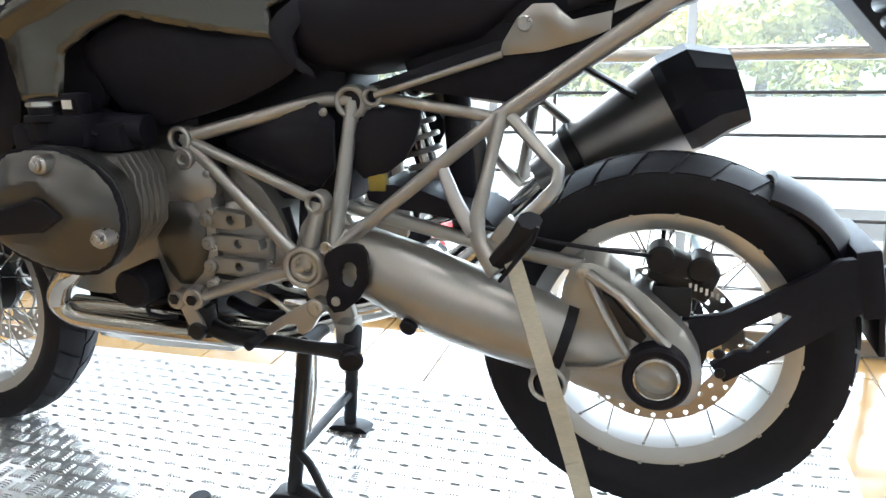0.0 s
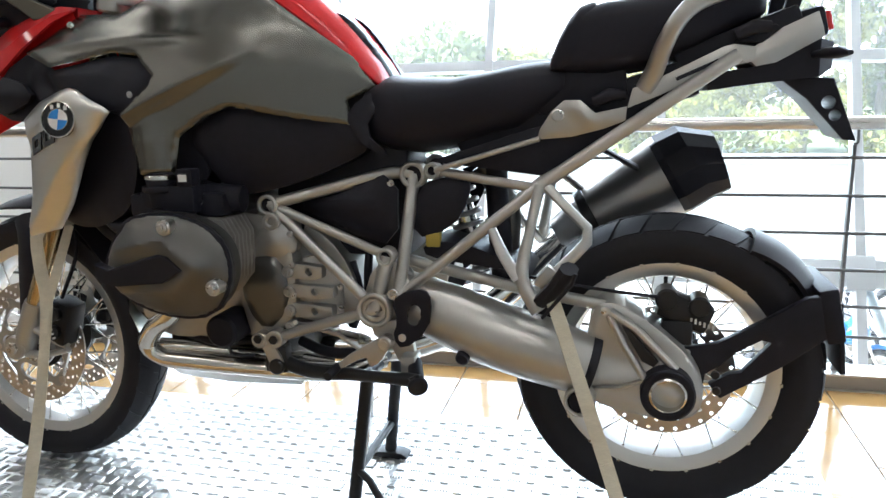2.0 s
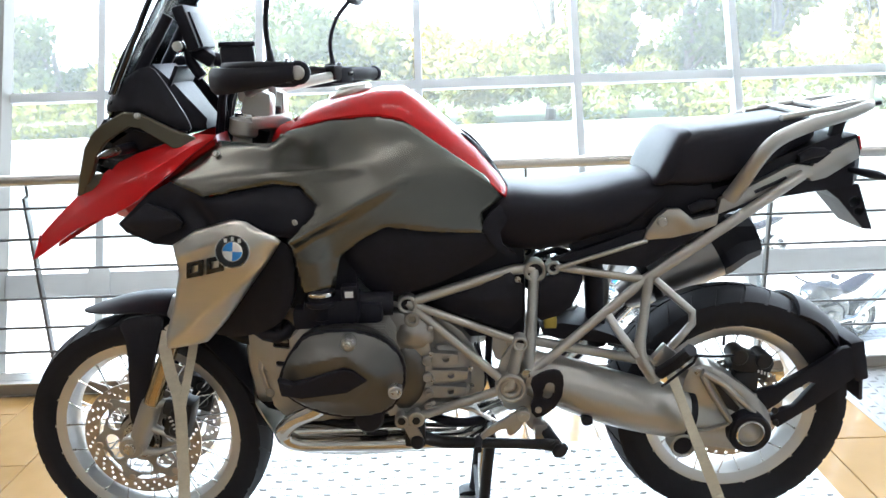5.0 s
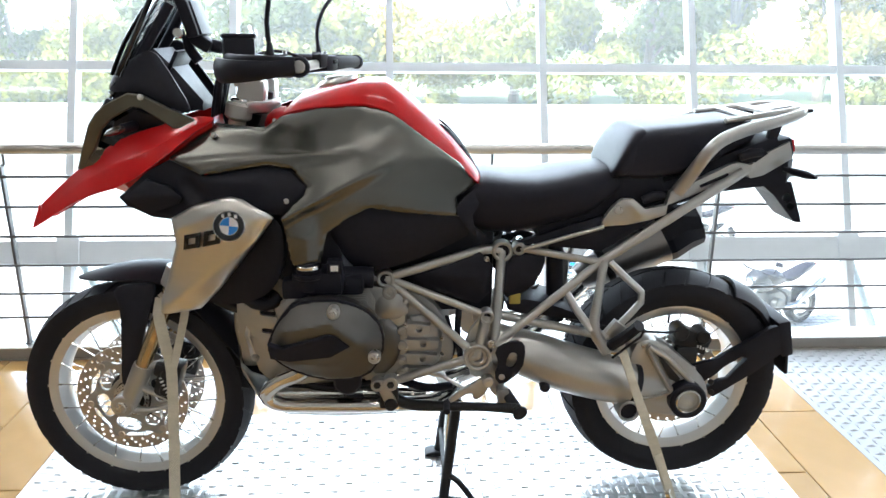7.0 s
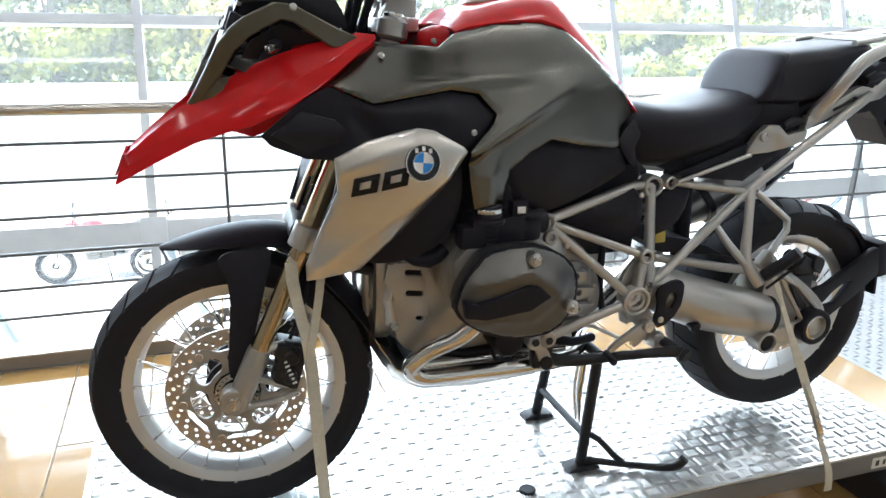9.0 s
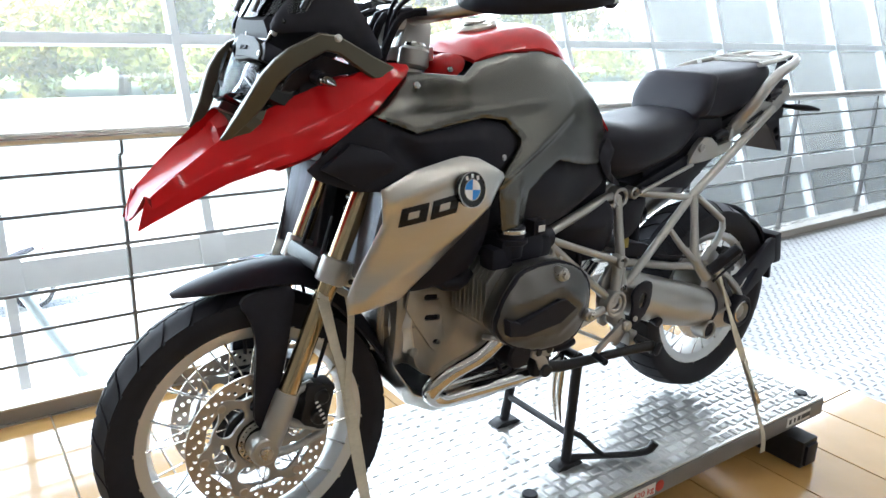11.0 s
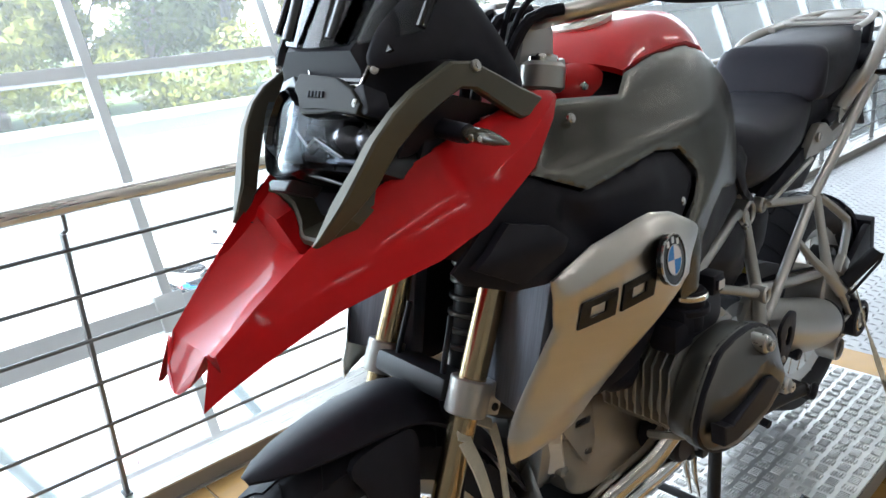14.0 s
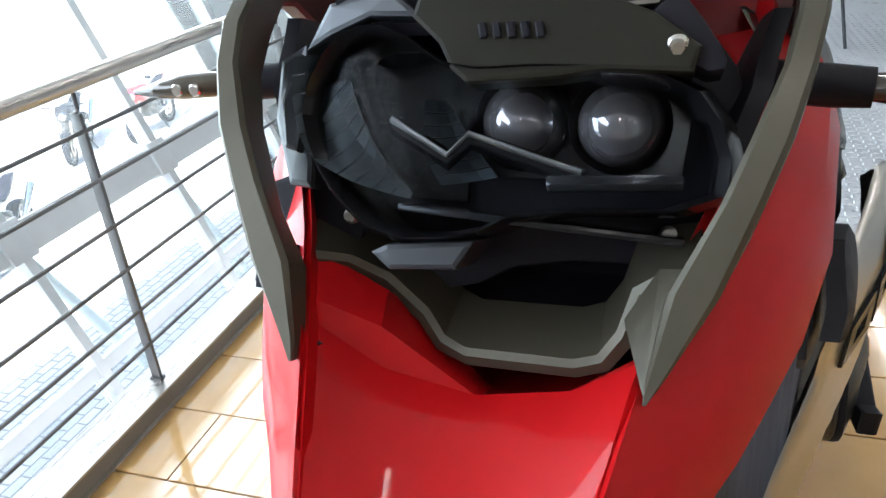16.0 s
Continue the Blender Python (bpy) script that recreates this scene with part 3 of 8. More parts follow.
def strip_light(x, y, length):
    t = thing("ceiling_light", (x, y, 3.4), "long rectangular ceiling light with a warm white diffuser", "ceiling light", "ceiling lights")
    part("housing", block((length, 0.16, 0.07), Matrix.Translation((x, y, 3.365)), 0.006), FRAMEPAINT, t)
    part("diffuser", block((length - 0.04, 0.055, 0.02), Matrix.Translation((x, y, 3.322)), 0.004), LAMPGLOW, t)
    return t


for x in (-4.5, -1.8, 0.9, 3.6, 6.3):
    for y in (-4.6, -2.4, -0.3):
        strip_light(x, y, 1.5)

# ---- tread-plate platform ----
def platform():
    x0, x1, y0, y1 = -1.125, 1.135, -0.308, 0.40
    t = thing("display_platform", (0, 0, FLOOR_Z), "low platform of aluminium tread plate on dark steel tube feet", "platform")
    part("deck", block((x1 - x0, y1 - y0, 0.006), Matrix.Translation(((x0 + x1) / 2, (y0 + y1) / 2, DECK - 0.003)), 0.001), TREAD, t, "bright aluminium tread plate")
    rim = join(block((x1 - x0, 0.03, 0.056), Matrix.Translation(((x0 + x1) / 2, y0 + 0.012, DECK - 0.035)), 0.004), block((x1 - x0, 0.03, 0.056), Matrix.Translation(((x0 + x1) / 2, y1 - 0.012, DECK - 0.035)), 0.004),
               block((0.03, y1 - y0 - 0.06, 0.056), Matrix.Translation((x0 + 0.012, (y0 + y1) / 2, DECK - 0.035)), 0.004), block((0.03, y1 - y0 - 0.06, 0.056), Matrix.Translation((x1 - 0.012, (y0 + y1) / 2, DECK - 0.035)), 0.004))
    part("rim", rim, DECKSIDE, t, "grey painted steel rim")
    for x in (-0.98, 1.0):
        part("foot_tube", block((0.085, y1 - y0 + 0.10, 0.095), Matrix.Translation((x, (y0 + y1) / 2, FLOOR_Z + 0.0475)), 0.006), BLACKMETAL, t, "dark square steel tube")
        part("foot_cap", block((0.062, 0.012, 0.072), Matrix.Translation((x, y0 - 0.054, FLOOR_Z + 0.046)), 0.004), BLACK, t, "dark plastic end cap")
        part("spacer", block((0.06, y1 - y0 - 0.06, 0.036), Matrix.Translation((x, (y0 + y1) / 2, FLOOR_Z + 0.113)), 0.004), BLACKMETAL, t)
    # raised bars of the tread pattern: groups of five, turned by turns
    verts, faces = [], []
    pitch = 0.040
    prof = [(-1, -1), (1, -1), (1, 1), (-1, 1)]
    i = 0
    x = x0 + 0.03
    while x < x1 - 0.02:
        j, y = 0, y0 + 0.025
        while y < y1 - 0.015:
            along = (i + j) % 2
            for k in range(-2, 3):
                ox, oy = (k * 0.0068, 0) if along else (0, k * 0.0068)
                lx, ly = (0.0023, 0.0135) if along else (0.0135, 0.0023)
                s = len(verts)
                for a, b in prof:
                    verts.append((x + ox + a * lx, y + oy + b * ly, DECK - 0.0005))
                for a, b in prof:
                    verts.append((x + ox + a * lx * 0.55, y + oy + b * ly * 0.75, DECK + 0.0042))
                faces.append((s + 4, s + 5, s + 6, s + 7))
                faces += [(s + q, s + (q + 1) % 4, s + 4 + (q + 1) % 4, s + 4 + q) for q in range(4)]
            y += pitch
            j += 1
        x += pitch
        i += 1
    me = bpy.data.meshes.new("tread_pattern")
    me.from_pydata(verts, [], faces)
    me.materials.append(TREAD)
    ob = new("tread_pattern", me)
    ob.parent, ob.matrix_parent_inverse = t, Matrix.Translation(-t.location)
    tagged(ob, "raised bars of the tread plate", kind="stuff")
    for x, y in ((-0.078, -0.187), (1.085, -0.255), (-1.06, -0.25)):
        part("rubber_stop", cyl((x, y, DECK - 0.002), (x, y, DECK + 0.009), 0.021, 24, 0.003), BLACK, t, "round black rubber stop")
    # stickers on the rim
    y = y0 - 0.0045
    part("sticker", block((0.235, 0.002, 0.036), Matrix.Translation((0.155, y + 0.001, DECK - 0.034)), 0.0), WHITELABEL, t, "white sticker with red print", smooth=False)
    part("round_sticker", cyl((0.292, y + 0.002, DECK - 0.034), (0.292, y, DECK - 0.034), 0.017, 24), REDINK, t, "small round red sticker")
    part("mark", block((0.135, 0.002, 0.034), Matrix.Translation((0.985, y + 0.001, DECK - 0.034)), 0.0), WHITELABEL, t, "pale marking plate", smooth=False)
    words(t, "Tragkraft: 420 kg", (0.155, y - 0.0012, DECK - 0.034), 0.026, REDINK, 0.22)
    for k, w in enumerate((0.012, 0.008, 0.014, 0.02, 0.03)):
        part("print_bar", block((w, 0.001, 0.016), Matrix.Translation((0.935 + k * 0.025, y - 0.0006, DECK - 0.034)), 0), DARKINK, t, smooth=False)
    return t


def words(parent, text, at, size, material, width=None, face=(90, 0, 0), name="lettering"):
    cu = bpy.data.curves.new(name, "FONT")
    cu.body, cu.size, cu.align_x, cu.align_y, cu.extrude = text, size, "CENTER", "CENTER", 0.0004
    tmp = bpy.data.objects.new(name, cu)
    scene.collection.objects.link(tmp)
    dg = bpy.context.evaluated_depsgraph_get()
    me = bpy.data.meshes.new_from_object(tmp.evaluated_get(dg))
    bpy.data.objects.remove(tmp)
    xs = [v.co.x for v in me.vertices]
    k = width / (max(xs) - min(xs)) if width else 1
    me.transform(pose(*at, *face) @ Matrix.Diagonal((k, 1, 1, 1)))
    me.materials.clear()
    me.materials.append(material)
    ob = new(name, me)
    ob.parent = parent
    if parent.type == "EMPTY":
        ob.matrix_parent_inverse = Matrix.Translation(-parent.location)
    return ob


platform()

# ---- the motorcycle ----
bike = thing("motorcycle", (0, 0, DECK), "red and grey adventure motorcycle with spoked wheels, strapped to the platform", "motorcycle")
AXLE_F, AXLE_R = Vector((-0.7475, 0, 0.4615)), Vector((0.748, 0, 0.491))
STEER_AXIS = Vector((0.43, 0, 0.90)).normalized()
STEER = Matrix.Translation(AXLE_F) @ Matrix.Rotation(-0.075, 4, STEER_AXIS) @ Matrix.Translation(-AXLE_F)


def tyre_profile(r, w, bead):
    return [(bead - 0.004, -w * 0.62), (bead + 0.006, -w * 0.74), (bead + (r - bead) * 0.38, -w * 0.985), (bead + (r - bead) * 0.58, -w), (bead + (r - bead) * 0.78, -w * 0.93),
            (r - 0.012, -w * 0.66), (r - 0.003, -w * 0.33), (r, 0), (r - 0.003, w * 0.33), (r - 0.012, w * 0.66), (bead + (r - bead) * 0.78, w * 0.93),
            (bead + (r - bead) * 0.58, w), (bead + (r - bead) * 0.38, w * 0.985), (bead + 0.006, w * 0.74), (bead - 0.004, w * 0.62)]


def crown(r, w, bead, y):
    p = [(a, b) for b, a in tyre_profile(r, w, bead)][4:11]
    return float(np.interp(y, [q[0] for q in p], [q[1] for q in p]))


def wheel(name, c, r, w, bead, rim_w, spokes, hub, label, turn=Matrix.Identity(4)):
    m = turn @ Matrix.Translation(c)
    hub_r, hub_w = hub
    body_hub = lathe([(0, -hub_w), (0.018, -hub_w), (0.02, -hub_w * 0.95), (hub_r * 0.62, -hub_w * 0.9), (hub_r, -hub_w * 0.82), (hub_r, -hub_w * 0.66), (hub_r * 0.6, -hub_w * 0.45), (hub_r * 0.55, 0),
                      (hub_r * 0.6, hub_w * 0.45), (hub_r, hub_w * 0.66), (hub_r, hub_w * 0.82), (hub_r * 0.62, hub_w * 0.9), (0.02, hub_w * 0.95), (0.018, hub_w), (0, hub_w)], 40, m=m)
    wh = part(name, body_hub, BLACKMETAL, bike, label)
    part("tyre", lathe(tyre_profile(r, w, bead), 120, m=m), RUBBER, wh, "black road tyre with cut tread")
    # tread blocks with slanted grooves between them
    tb = bmesh.new()
    n = 30
    for k in range(n):
        for s in (-1, 1):
            a0 = 2 * math.pi * (k + (0.5 if s > 0 else 0)) / n
            span = 2 * math.pi / n * 0.86
            grid = []
            for i in range(5):
                y = s * w * (0.05 + 0.87 * i / 4)
                rr = crown(r, w, bead, y)
                sk = 0.10 * (i / 4) ** 1.4
                row = []
                for j in range(3):
                    a = a0 + span * j / 2 + sk
                    lift = 0.004 if 0 < i < 4 else 0.003
                    row.append((tb.verts.new((rr * math.cos(a), y, rr * math.sin(a))), tb.verts.new(((rr + lift) * math.cos(a), y * 1.004, (rr + lift) * math.sin(a)))))
                grid.append(row)
            for i in range(4):
                for j in range(2):
                    tb.faces.new((grid[i][j][1], grid[i][j + 1][1], grid[i + 1][j + 1][1], grid[i + 1][j][1]))
            edge = [grid[0][j] for j in range(3)] + [grid[i][2] for i in range(1, 5)] + [grid[4][j] for j in (1, 0)] + [grid[i][0] for i in (3, 2, 1)]
            for q in range(len(edge)):
                a, b = edge[q], edge[(q + 1) % len(edge)]
                tb.faces.new((a[0], b[0], b[1], a[1]))
    part("tread", moved(tb, m), RUBBER, wh)
    f = bead + 0.013
    part("rim", lathe([(f, -rim_w), (f + 0.001, -rim_w + 0.004), (bead - 0.004, -rim_w + 0.007), (bead - 0.012, -rim_w * 0.7), (bead - 0.022, -rim_w * 0.3), (bead - 0.024, 0), (bead - 0.022, rim_w * 0.3), (bead - 0.012, rim_w * 0.7),
                       (bead - 0.004, rim_w - 0.007), (f + 0.001, rim_w - 0.004), (f, rim_w), (f - 0.016, rim_w), (bead - 0.020, rim_w * 0.86), (bead - 0.030, rim_w * 0.36), (bead - 0.033, 0),
                       (bead - 0.030, -rim_w * 0.36), (bead - 0.020, -rim_w * 0.86), (f - 0.016, -rim_w)], 96, True, m), RIM, wh, "silver spoked rim")
    for k in range(spokes):
        s = -1 if k % 2 else 1
        pair = k // 2
        a = 2 * math.pi * (pair + 0.25 * s) / (spokes / 2)
        lean = (0.42 if pair % 2 else -0.42)
        p0 = Vector((hub_r * 0.93 * math.cos(a + lean), s * hub_w * 0.74, hub_r * 0.93 * math.sin(a + lean)))
        p1 = Vector(((bead - 0.012) * math.cos(a), s * rim_w * 0.80, (bead - 0.012) * math.sin(a)))
        part("spoke", moved(join(tube([p0, p1], 0.0019, 6, False), cyl(p1.lerp(p0, 0.09), p1, 0.0033, 6)), m), CHROME, wh)
    for k in range(spokes):
        s = -1 if k % 2 else 1
        a = 2 * math.pi * (k // 2 + 0.25 * s) / (spokes / 2)
        part("nipple", moved(cyl(((f - 0.006) * math.cos(a), s * (rim_w - 0.002), (f - 0.006) * math.sin(a)), ((f - 0.006) * math.cos(a), s * (rim_w + 0.002), (f - 0.006) * math.sin(a)), 0.004, 6), m), BOLT, wh)
    part("valve", moved(cyl((0, 0, bead - 0.03), (0, 0, bead - 0.07), 0.004, 8), m), BLACK, wh)
    return wh


def disc(parent, c, y, r_out, r_in, per_row, rows, turn=Matrix.Identity(4), carrier=True):
    holes = [(0, 0, r_in)]
    for q in range(rows):
        rr = r_in + (r_out - r_in) * (0.22 + 0.56 * q / max(1, rows - 1))
        for k in range(per_row):
            a = 2 * math.pi * (k + q / rows) / per_row
            holes.append((rr * math.cos(a), rr * math.sin(a), 0.0042))
    out = [(r_out * math.cos(a), r_out * math.sin(a)) for a in np.linspace(0, 2 * math.pi, 72, endpoint=False)]
    bm = plate(out, y - 0.0025, y + 0.0025, 0, 0, holes)
    ob = part("brake_disc", moved(bm, turn @ Matrix.Translation(c)), DISC, parent, "drilled steel brake disc", smooth=False)
    if carrier:
        ch = [(0, 0, 0.052)] + [(0.081 * math.cos(a + q), 0.081 * math.sin(a + q), 0.0195) for a in np.linspace(0.3, 6.58, 6, endpoint=False) for q in (-0.20, -0.1, 0.0, 0.1, 0.20)]
        co = []
        for k in range(36):
            a = 2 * math.pi * k / 36
            rr = r_in + (0.010 if k % 6 < 2 else -0.014)
            co.append((rr * math.cos(a), rr * math.sin(a)))
        part("disc_carrier", moved(plate(co, y - 0.004, y + 0.004, 0.001, 1, ch), turn @ Matrix.Translation(c)), CAST, ob, "silver disc carrier")
        for a in np.linspace(0.17, 6.28 + 0.17, 6, endpoint=False):
            p = Vector((r_in * math.cos(a), y, r_in * math.sin(a)))
            part("disc_rivet", moved(cyl(p + Vector((0, -0.006, 0)), p + Vector((0, 0.006, 0)), 0.010, 14, 0.002), turn @ Matrix.Translation(c)), DISC, ob)
    return ob


front_wheel = wheel("front_wheel", AXLE_F, 0.313, 0.060, 0.2400, 0.043, 40, (0.070, 0.062), "wire-spoked front wheel with a silver rim", STEER)
rear_wheel = wheel("rear_wheel", AXLE_R, 0.307, 0.086, 0.214, 0.064, 40, (0.078, 0.080), "wire-spoked rear wheel with a silver rim")
disc(front_wheel, AXLE_F, -0.068, 0.1525, 0.118, 26, 3, STEER)
disc(front_wheel, AXLE_F, 0.068, 0.1525, 0.118, 26, 3, STEER)
disc(rear_wheel, AXLE_R, -0.062, 0.135, 0.10, 30, 2, carrier=False)
ABS = [(0.048 * math.cos(a), 0.048 * math.sin(a)) for a in np.linspace(0, 2 * math.pi, 40, endpoint=False)]
part("sensor_ring", moved(plate(ABS, -0.079, -0.076, 0, 0, [(0, 0, 0.036)] + [(0.042 * math.cos(a), 0.042 * math.sin(a), 0.0025) for a in np.linspace(0, 6.28, 24, endpoint=False)]), STEER @ Matrix.Translation(AXLE_F)), BOLT, front_wheel, smooth=False)


# ---- fork, front fender, brake calipers ----
def st(p):
    return STEER @ Vector(p)


def fork_at(z, y):
    return Vector((-0.743 + (z - 0.46) * 0.437, y, z))


CALIPER = STEER @ Matrix.Translation((-0.028, 0, -0.037))
fork = part("fork_bridge", moved(block((0.09, 0.17, 0.035), Matrix.Translation((-0.575, 0, 0.815)) @ pose(0, 0, 0, 0, 24, 0), 0.01), STEER), BLACKMETAL, bike, "dark lower fork bridge")
for s in (-1, 1):
    y = 0.105 * s
    part("fork_tube", tube([st(fork_at(0.54, y)), st(fork_at(1.20, y))], 0.0205, 24, False), FORKTUBE, fork, "polished fork tube")
    low = join(tube([st(fork_at(0.575, y)), st(fork_at(0.56, y)), st(fork_at(0.50, y)), st(fork_at(0.455, y))], [0.0245, 0.026, 0.026, 0.024], 24, False),
               cyl(st((-0.7535, y - 0.024, 0.462)), st((-0.7535, y + 0.024, 0.462)), 0.030, 28, 0.004),
               tube([st((-0.750, y, 0.448)), st((-0.69, y, 0.443)), st((-0.615, y * 0.95, 0.462))], [0.016, 0.010, 0.010], 12, flat=0.8), tube([st((-0.708, y, 0.515)), st((-0.665, y, 0.490)), st((-0.615, y * 0.95, 0.470))], [0.015, 0.009, 0.009], 12, flat=0.8),
               tube([st((-0.700, y, 0.560)), st((-0.670, y, 0.575)), st((-0.640, y * 0.95, 0.580))], [0.016, 0.012, 0.010], 12, flat=0.8))
    part("fork_slider", low, SATIN, fork, "silver fork slider with caliper bracket")
    part("axle_nut", moved(cyl((-0.7535, y + s * 0.022, 0.462), (-0.7535, y + s * 0.031, 0.462), 0.016, 6, 0.002), STEER), BOLT, fork)
    clamp = join(ring(st(fork_at(0.82, y)), STEER.to_3x3() @ Vector((0.4, 0, 0.916)), 0.031, 0.020, 0.052), block((0.03, 0.03, 0.05), STEER @ Matrix.Translation(fork_at(0.82, y) + Vector((0.033, s * 0.004, -0.012))) @ pose(0, 0, 0, 0, 24, 0), 0.004))
    part("fork_clamp", clamp, SATIN, fork, "silver fork clamp")
    for q in (-0.012, 0.012):
        p = fork_at(0.82 + q, y) + Vector((0.036, s * 0.02, -0.012))
        screw(fork, st(p), 0.006, (0, s, 0), BLACKMETAL)
    # caliper behind the slider
    cal = join(moved(block((0.062, 0.060, 0.105), Matrix.Translation((-0.604, s * 0.083, 0.565)) @ pose(0, 0, 0, 0, 16, 0), 0.010), CALIPER), moved(block((0.045, 0.08, 0.04), Matrix.Translation((-0.612, s * 0.083, 0.60)) @ pose(0, 0, 0, 0, 16, 0), 0.012), CALIPER),
               moved(cyl((-0.606, s * 0.083 - 0.045, 0.545), (-0.606, s * 0.083 + 0.045, 0.545), 0.017, 18, 0.004), CALIPER), moved(cyl((-0.598, s * 0.083 - 0.045, 0.59), (-0.598, s * 0.083 + 0.045, 0.59), 0.017, 18, 0.004), CALIPER))
    c = part("front_caliper", cal, BLACKMETAL, bike, "black brake caliper with a brand mark")
    for k in range(6):
        part("mark", moved(block((0.0045, 0.001, 0.007 + 0.003 * (k % 2)), Matrix.Translation((-0.613 + 0.0035 * k, s * 0.1305, 0.585 - 0.010 * k)) @ pose(0, 0, 0, 0, 68, 0), 0), CALIPER), WHITELABEL, c, smooth=False)
    part("brake_hose", tube([st((-0.628, s * 0.09, 0.585)), st((-0.585, s * 0.075, 0.70)), st((-0.60, s * 0.06, 0.80)), st((-0.56, s * 0.05, 0.92))], 0.0045, 8), BLACK, c)
part("axle", moved(cyl((-0.7535, -0.135, 0.462), (-0.7535, 0.135, 0.462), 0.012, 20, 0.002), STEER), BOLT, fork)


def fender(c, r, a0, a1, w, thick, n=26, lip=0.010, taper=None, turn=Matrix.Identity(4)):
    """An arched guard round a wheel, from angle a0 to a1 (degrees, 0 = rearwards, 90 = up)."""
    secs = []
    for i in range(n):
        t = i / (n - 1)
        a = radians(a0 + (a1 - a0) * t)
        ww = w * (taper(t) if taper else 1)
        rr = r + 0.012 * math.sin(t * math.pi)
        s = []
        for k in range(9):
            q = -1 + k / 4
            rad = rr - 0.030 * abs(q) ** 2.4 * (ww / w)
            s.append(Vector((c[0] + rad * math.cos(a), q * ww, c[2] + rad * math.sin(a))))
        for k in range(8, -1, -1):
            q = -1 + k / 4
            rad = rr - thick - 0.030 * abs(q) ** 2.4 * (ww / w)
            s.append(Vector((c[0] + rad * math.cos(a), q * (ww - thick * 0.4), c[2] + rad * math.sin(a))))
        secs.append([turn @ p for p in s])
    return loft(secs)


FENDER = [(-0.890, 0.789, 0.010, 0.004), (-0.868, 0.798, 0.030, 0.010), (-0.835, 0.809, 0.048, 0.018), (-0.795, 0.820, 0.060, 0.026), (-0.750, 0.829, 0.067, 0.032), (-0.700, 0.834, 0.071, 0.036), (-0.645, 0.832, 0.074, 0.038), (-0.600, 0.812, 0.075, 0.038), (-0.552, 0.770, 0.074, 0.036),
          (-0.509, 0.716, 0.072, 0.034), (-0.462, 0.650, 0.068, 0.030), (-0.424, 0.586, 0.060, 0.026), (-0.402, 0.540, 0.044, 0.018), (-0.390, 0.512, 0.016, 0.006)]


def front_guard():
    """A long guard with a pointed nose, a soft crown and a tail that runs down behind the tyre."""
    line = spline([(x, 0, z) for x, z, w, k in FENDER], 0.014)
    u = np.cumsum([0] + [(b - a).length for a, b in zip(line, line[1:])])
    knots = np.cumsum([0] + [math.hypot(b[0] - a[0], b[1] - a[1]) for a, b in zip(FENDER, FENDER[1:])])
    secs = []
    for i, p in enumerate(line):
        d = (line[min(i + 1, len(line) - 1)] - line[max(i - 1, 0)]).normalized()
        n = Vector((-d.z, 0, d.x))
        q = u[i] / u[-1] * knots[-1]
        w, k = float(np.interp(q, knots, [f[2] for f in FENDER])), float(np.interp(q, knots, [f[3] for f in FENDER]))
        top = [p + Vector((0, w * j / 6, 0)) - n * (k * abs(j / 6) ** 2.2) for j in range(-6, 7)]
        low = [p + Vector((0, w * 0.96 * j / 6, 0)) - n * (k * abs(j / 6) ** 2.2 + 0.005) for j in range(6, -7, -1)]
        secs.append([STEER @ v for v in top + low])
    return loft(secs)


ff = part("front_fender", front_guard(), BLACK, bike, "matt black front fender")
for s in (-1, 1):
    leg = panel([(-0.780, 0.776, -0.070), (-0.69, 0.792, -0.072), (-0.652, 0.785, -0.076), (-0.672, 0.72, -0.092), (-0.715, 0.55, -0.100), (-0.735, 0.50, -0.098), (-0.765, 0.505, -0.098), (-0.755, 0.60, -0.096), (-0.745, 0.72, -0.090)], [(-0.72, 0.66, -0.100)], 0.012, 0.008, 0.02)
    if s > 0:
        leg = mirrored(leg)
    part("fender_stay", moved(leg, STEER), BLACK, ff)


# ---- tank cover, red top, intakes, radiator shrouds ----
TANK = [(-0.551, 1.146, -0.205), (-0.455, 1.222, -0.168), (-0.331, 1.214, -0.165), (-0.293, 1.239, -0.16), (-0.195, 1.262, -0.158), (-0.098, 1.266, -0.152), (-0.044, 1.253, -0.148), (0.088, 1.154, -0.128), (0.133, 1.12, -0.12),
        (0.181, 1.063, -0.11), (0.124, 1.036, -0.135), (0.134, 0.988, -0.145), (0.028, 1.004, -0.17), (-0.088, 1.029, -0.205), (-0.141, 1.006, -0.215), (-0.188, 0.973, -0.23), (-0.205, 0.900, -0.244), (-0.272, 0.900, -0.247), (-0.283, 0.96, -0.255),
        (-0.289, 1.021, -0.262), (-0.235, 1.073, -0.252), (-0.228, 1.09, -0.244), (-0.265, 1.129, -0.238), (-0.321, 1.137, -0.236), (-0.419, 1.121, -0.226), (-0.473, 1.113, -0.217)]
TANK_IN = [(-0.206, 1.142, -0.248), (-0.105, 1.185, -0.208), (-0.092, 1.101, -0.238), (-0.235, 1.013, -0.266), (-0.352, 1.178, -0.205), (-0.027, 1.119, -0.192), (0.055, 1.084, -0.160), (-0.24, 0.93, -0.262), (-0.16, 1.07, -0.252)]


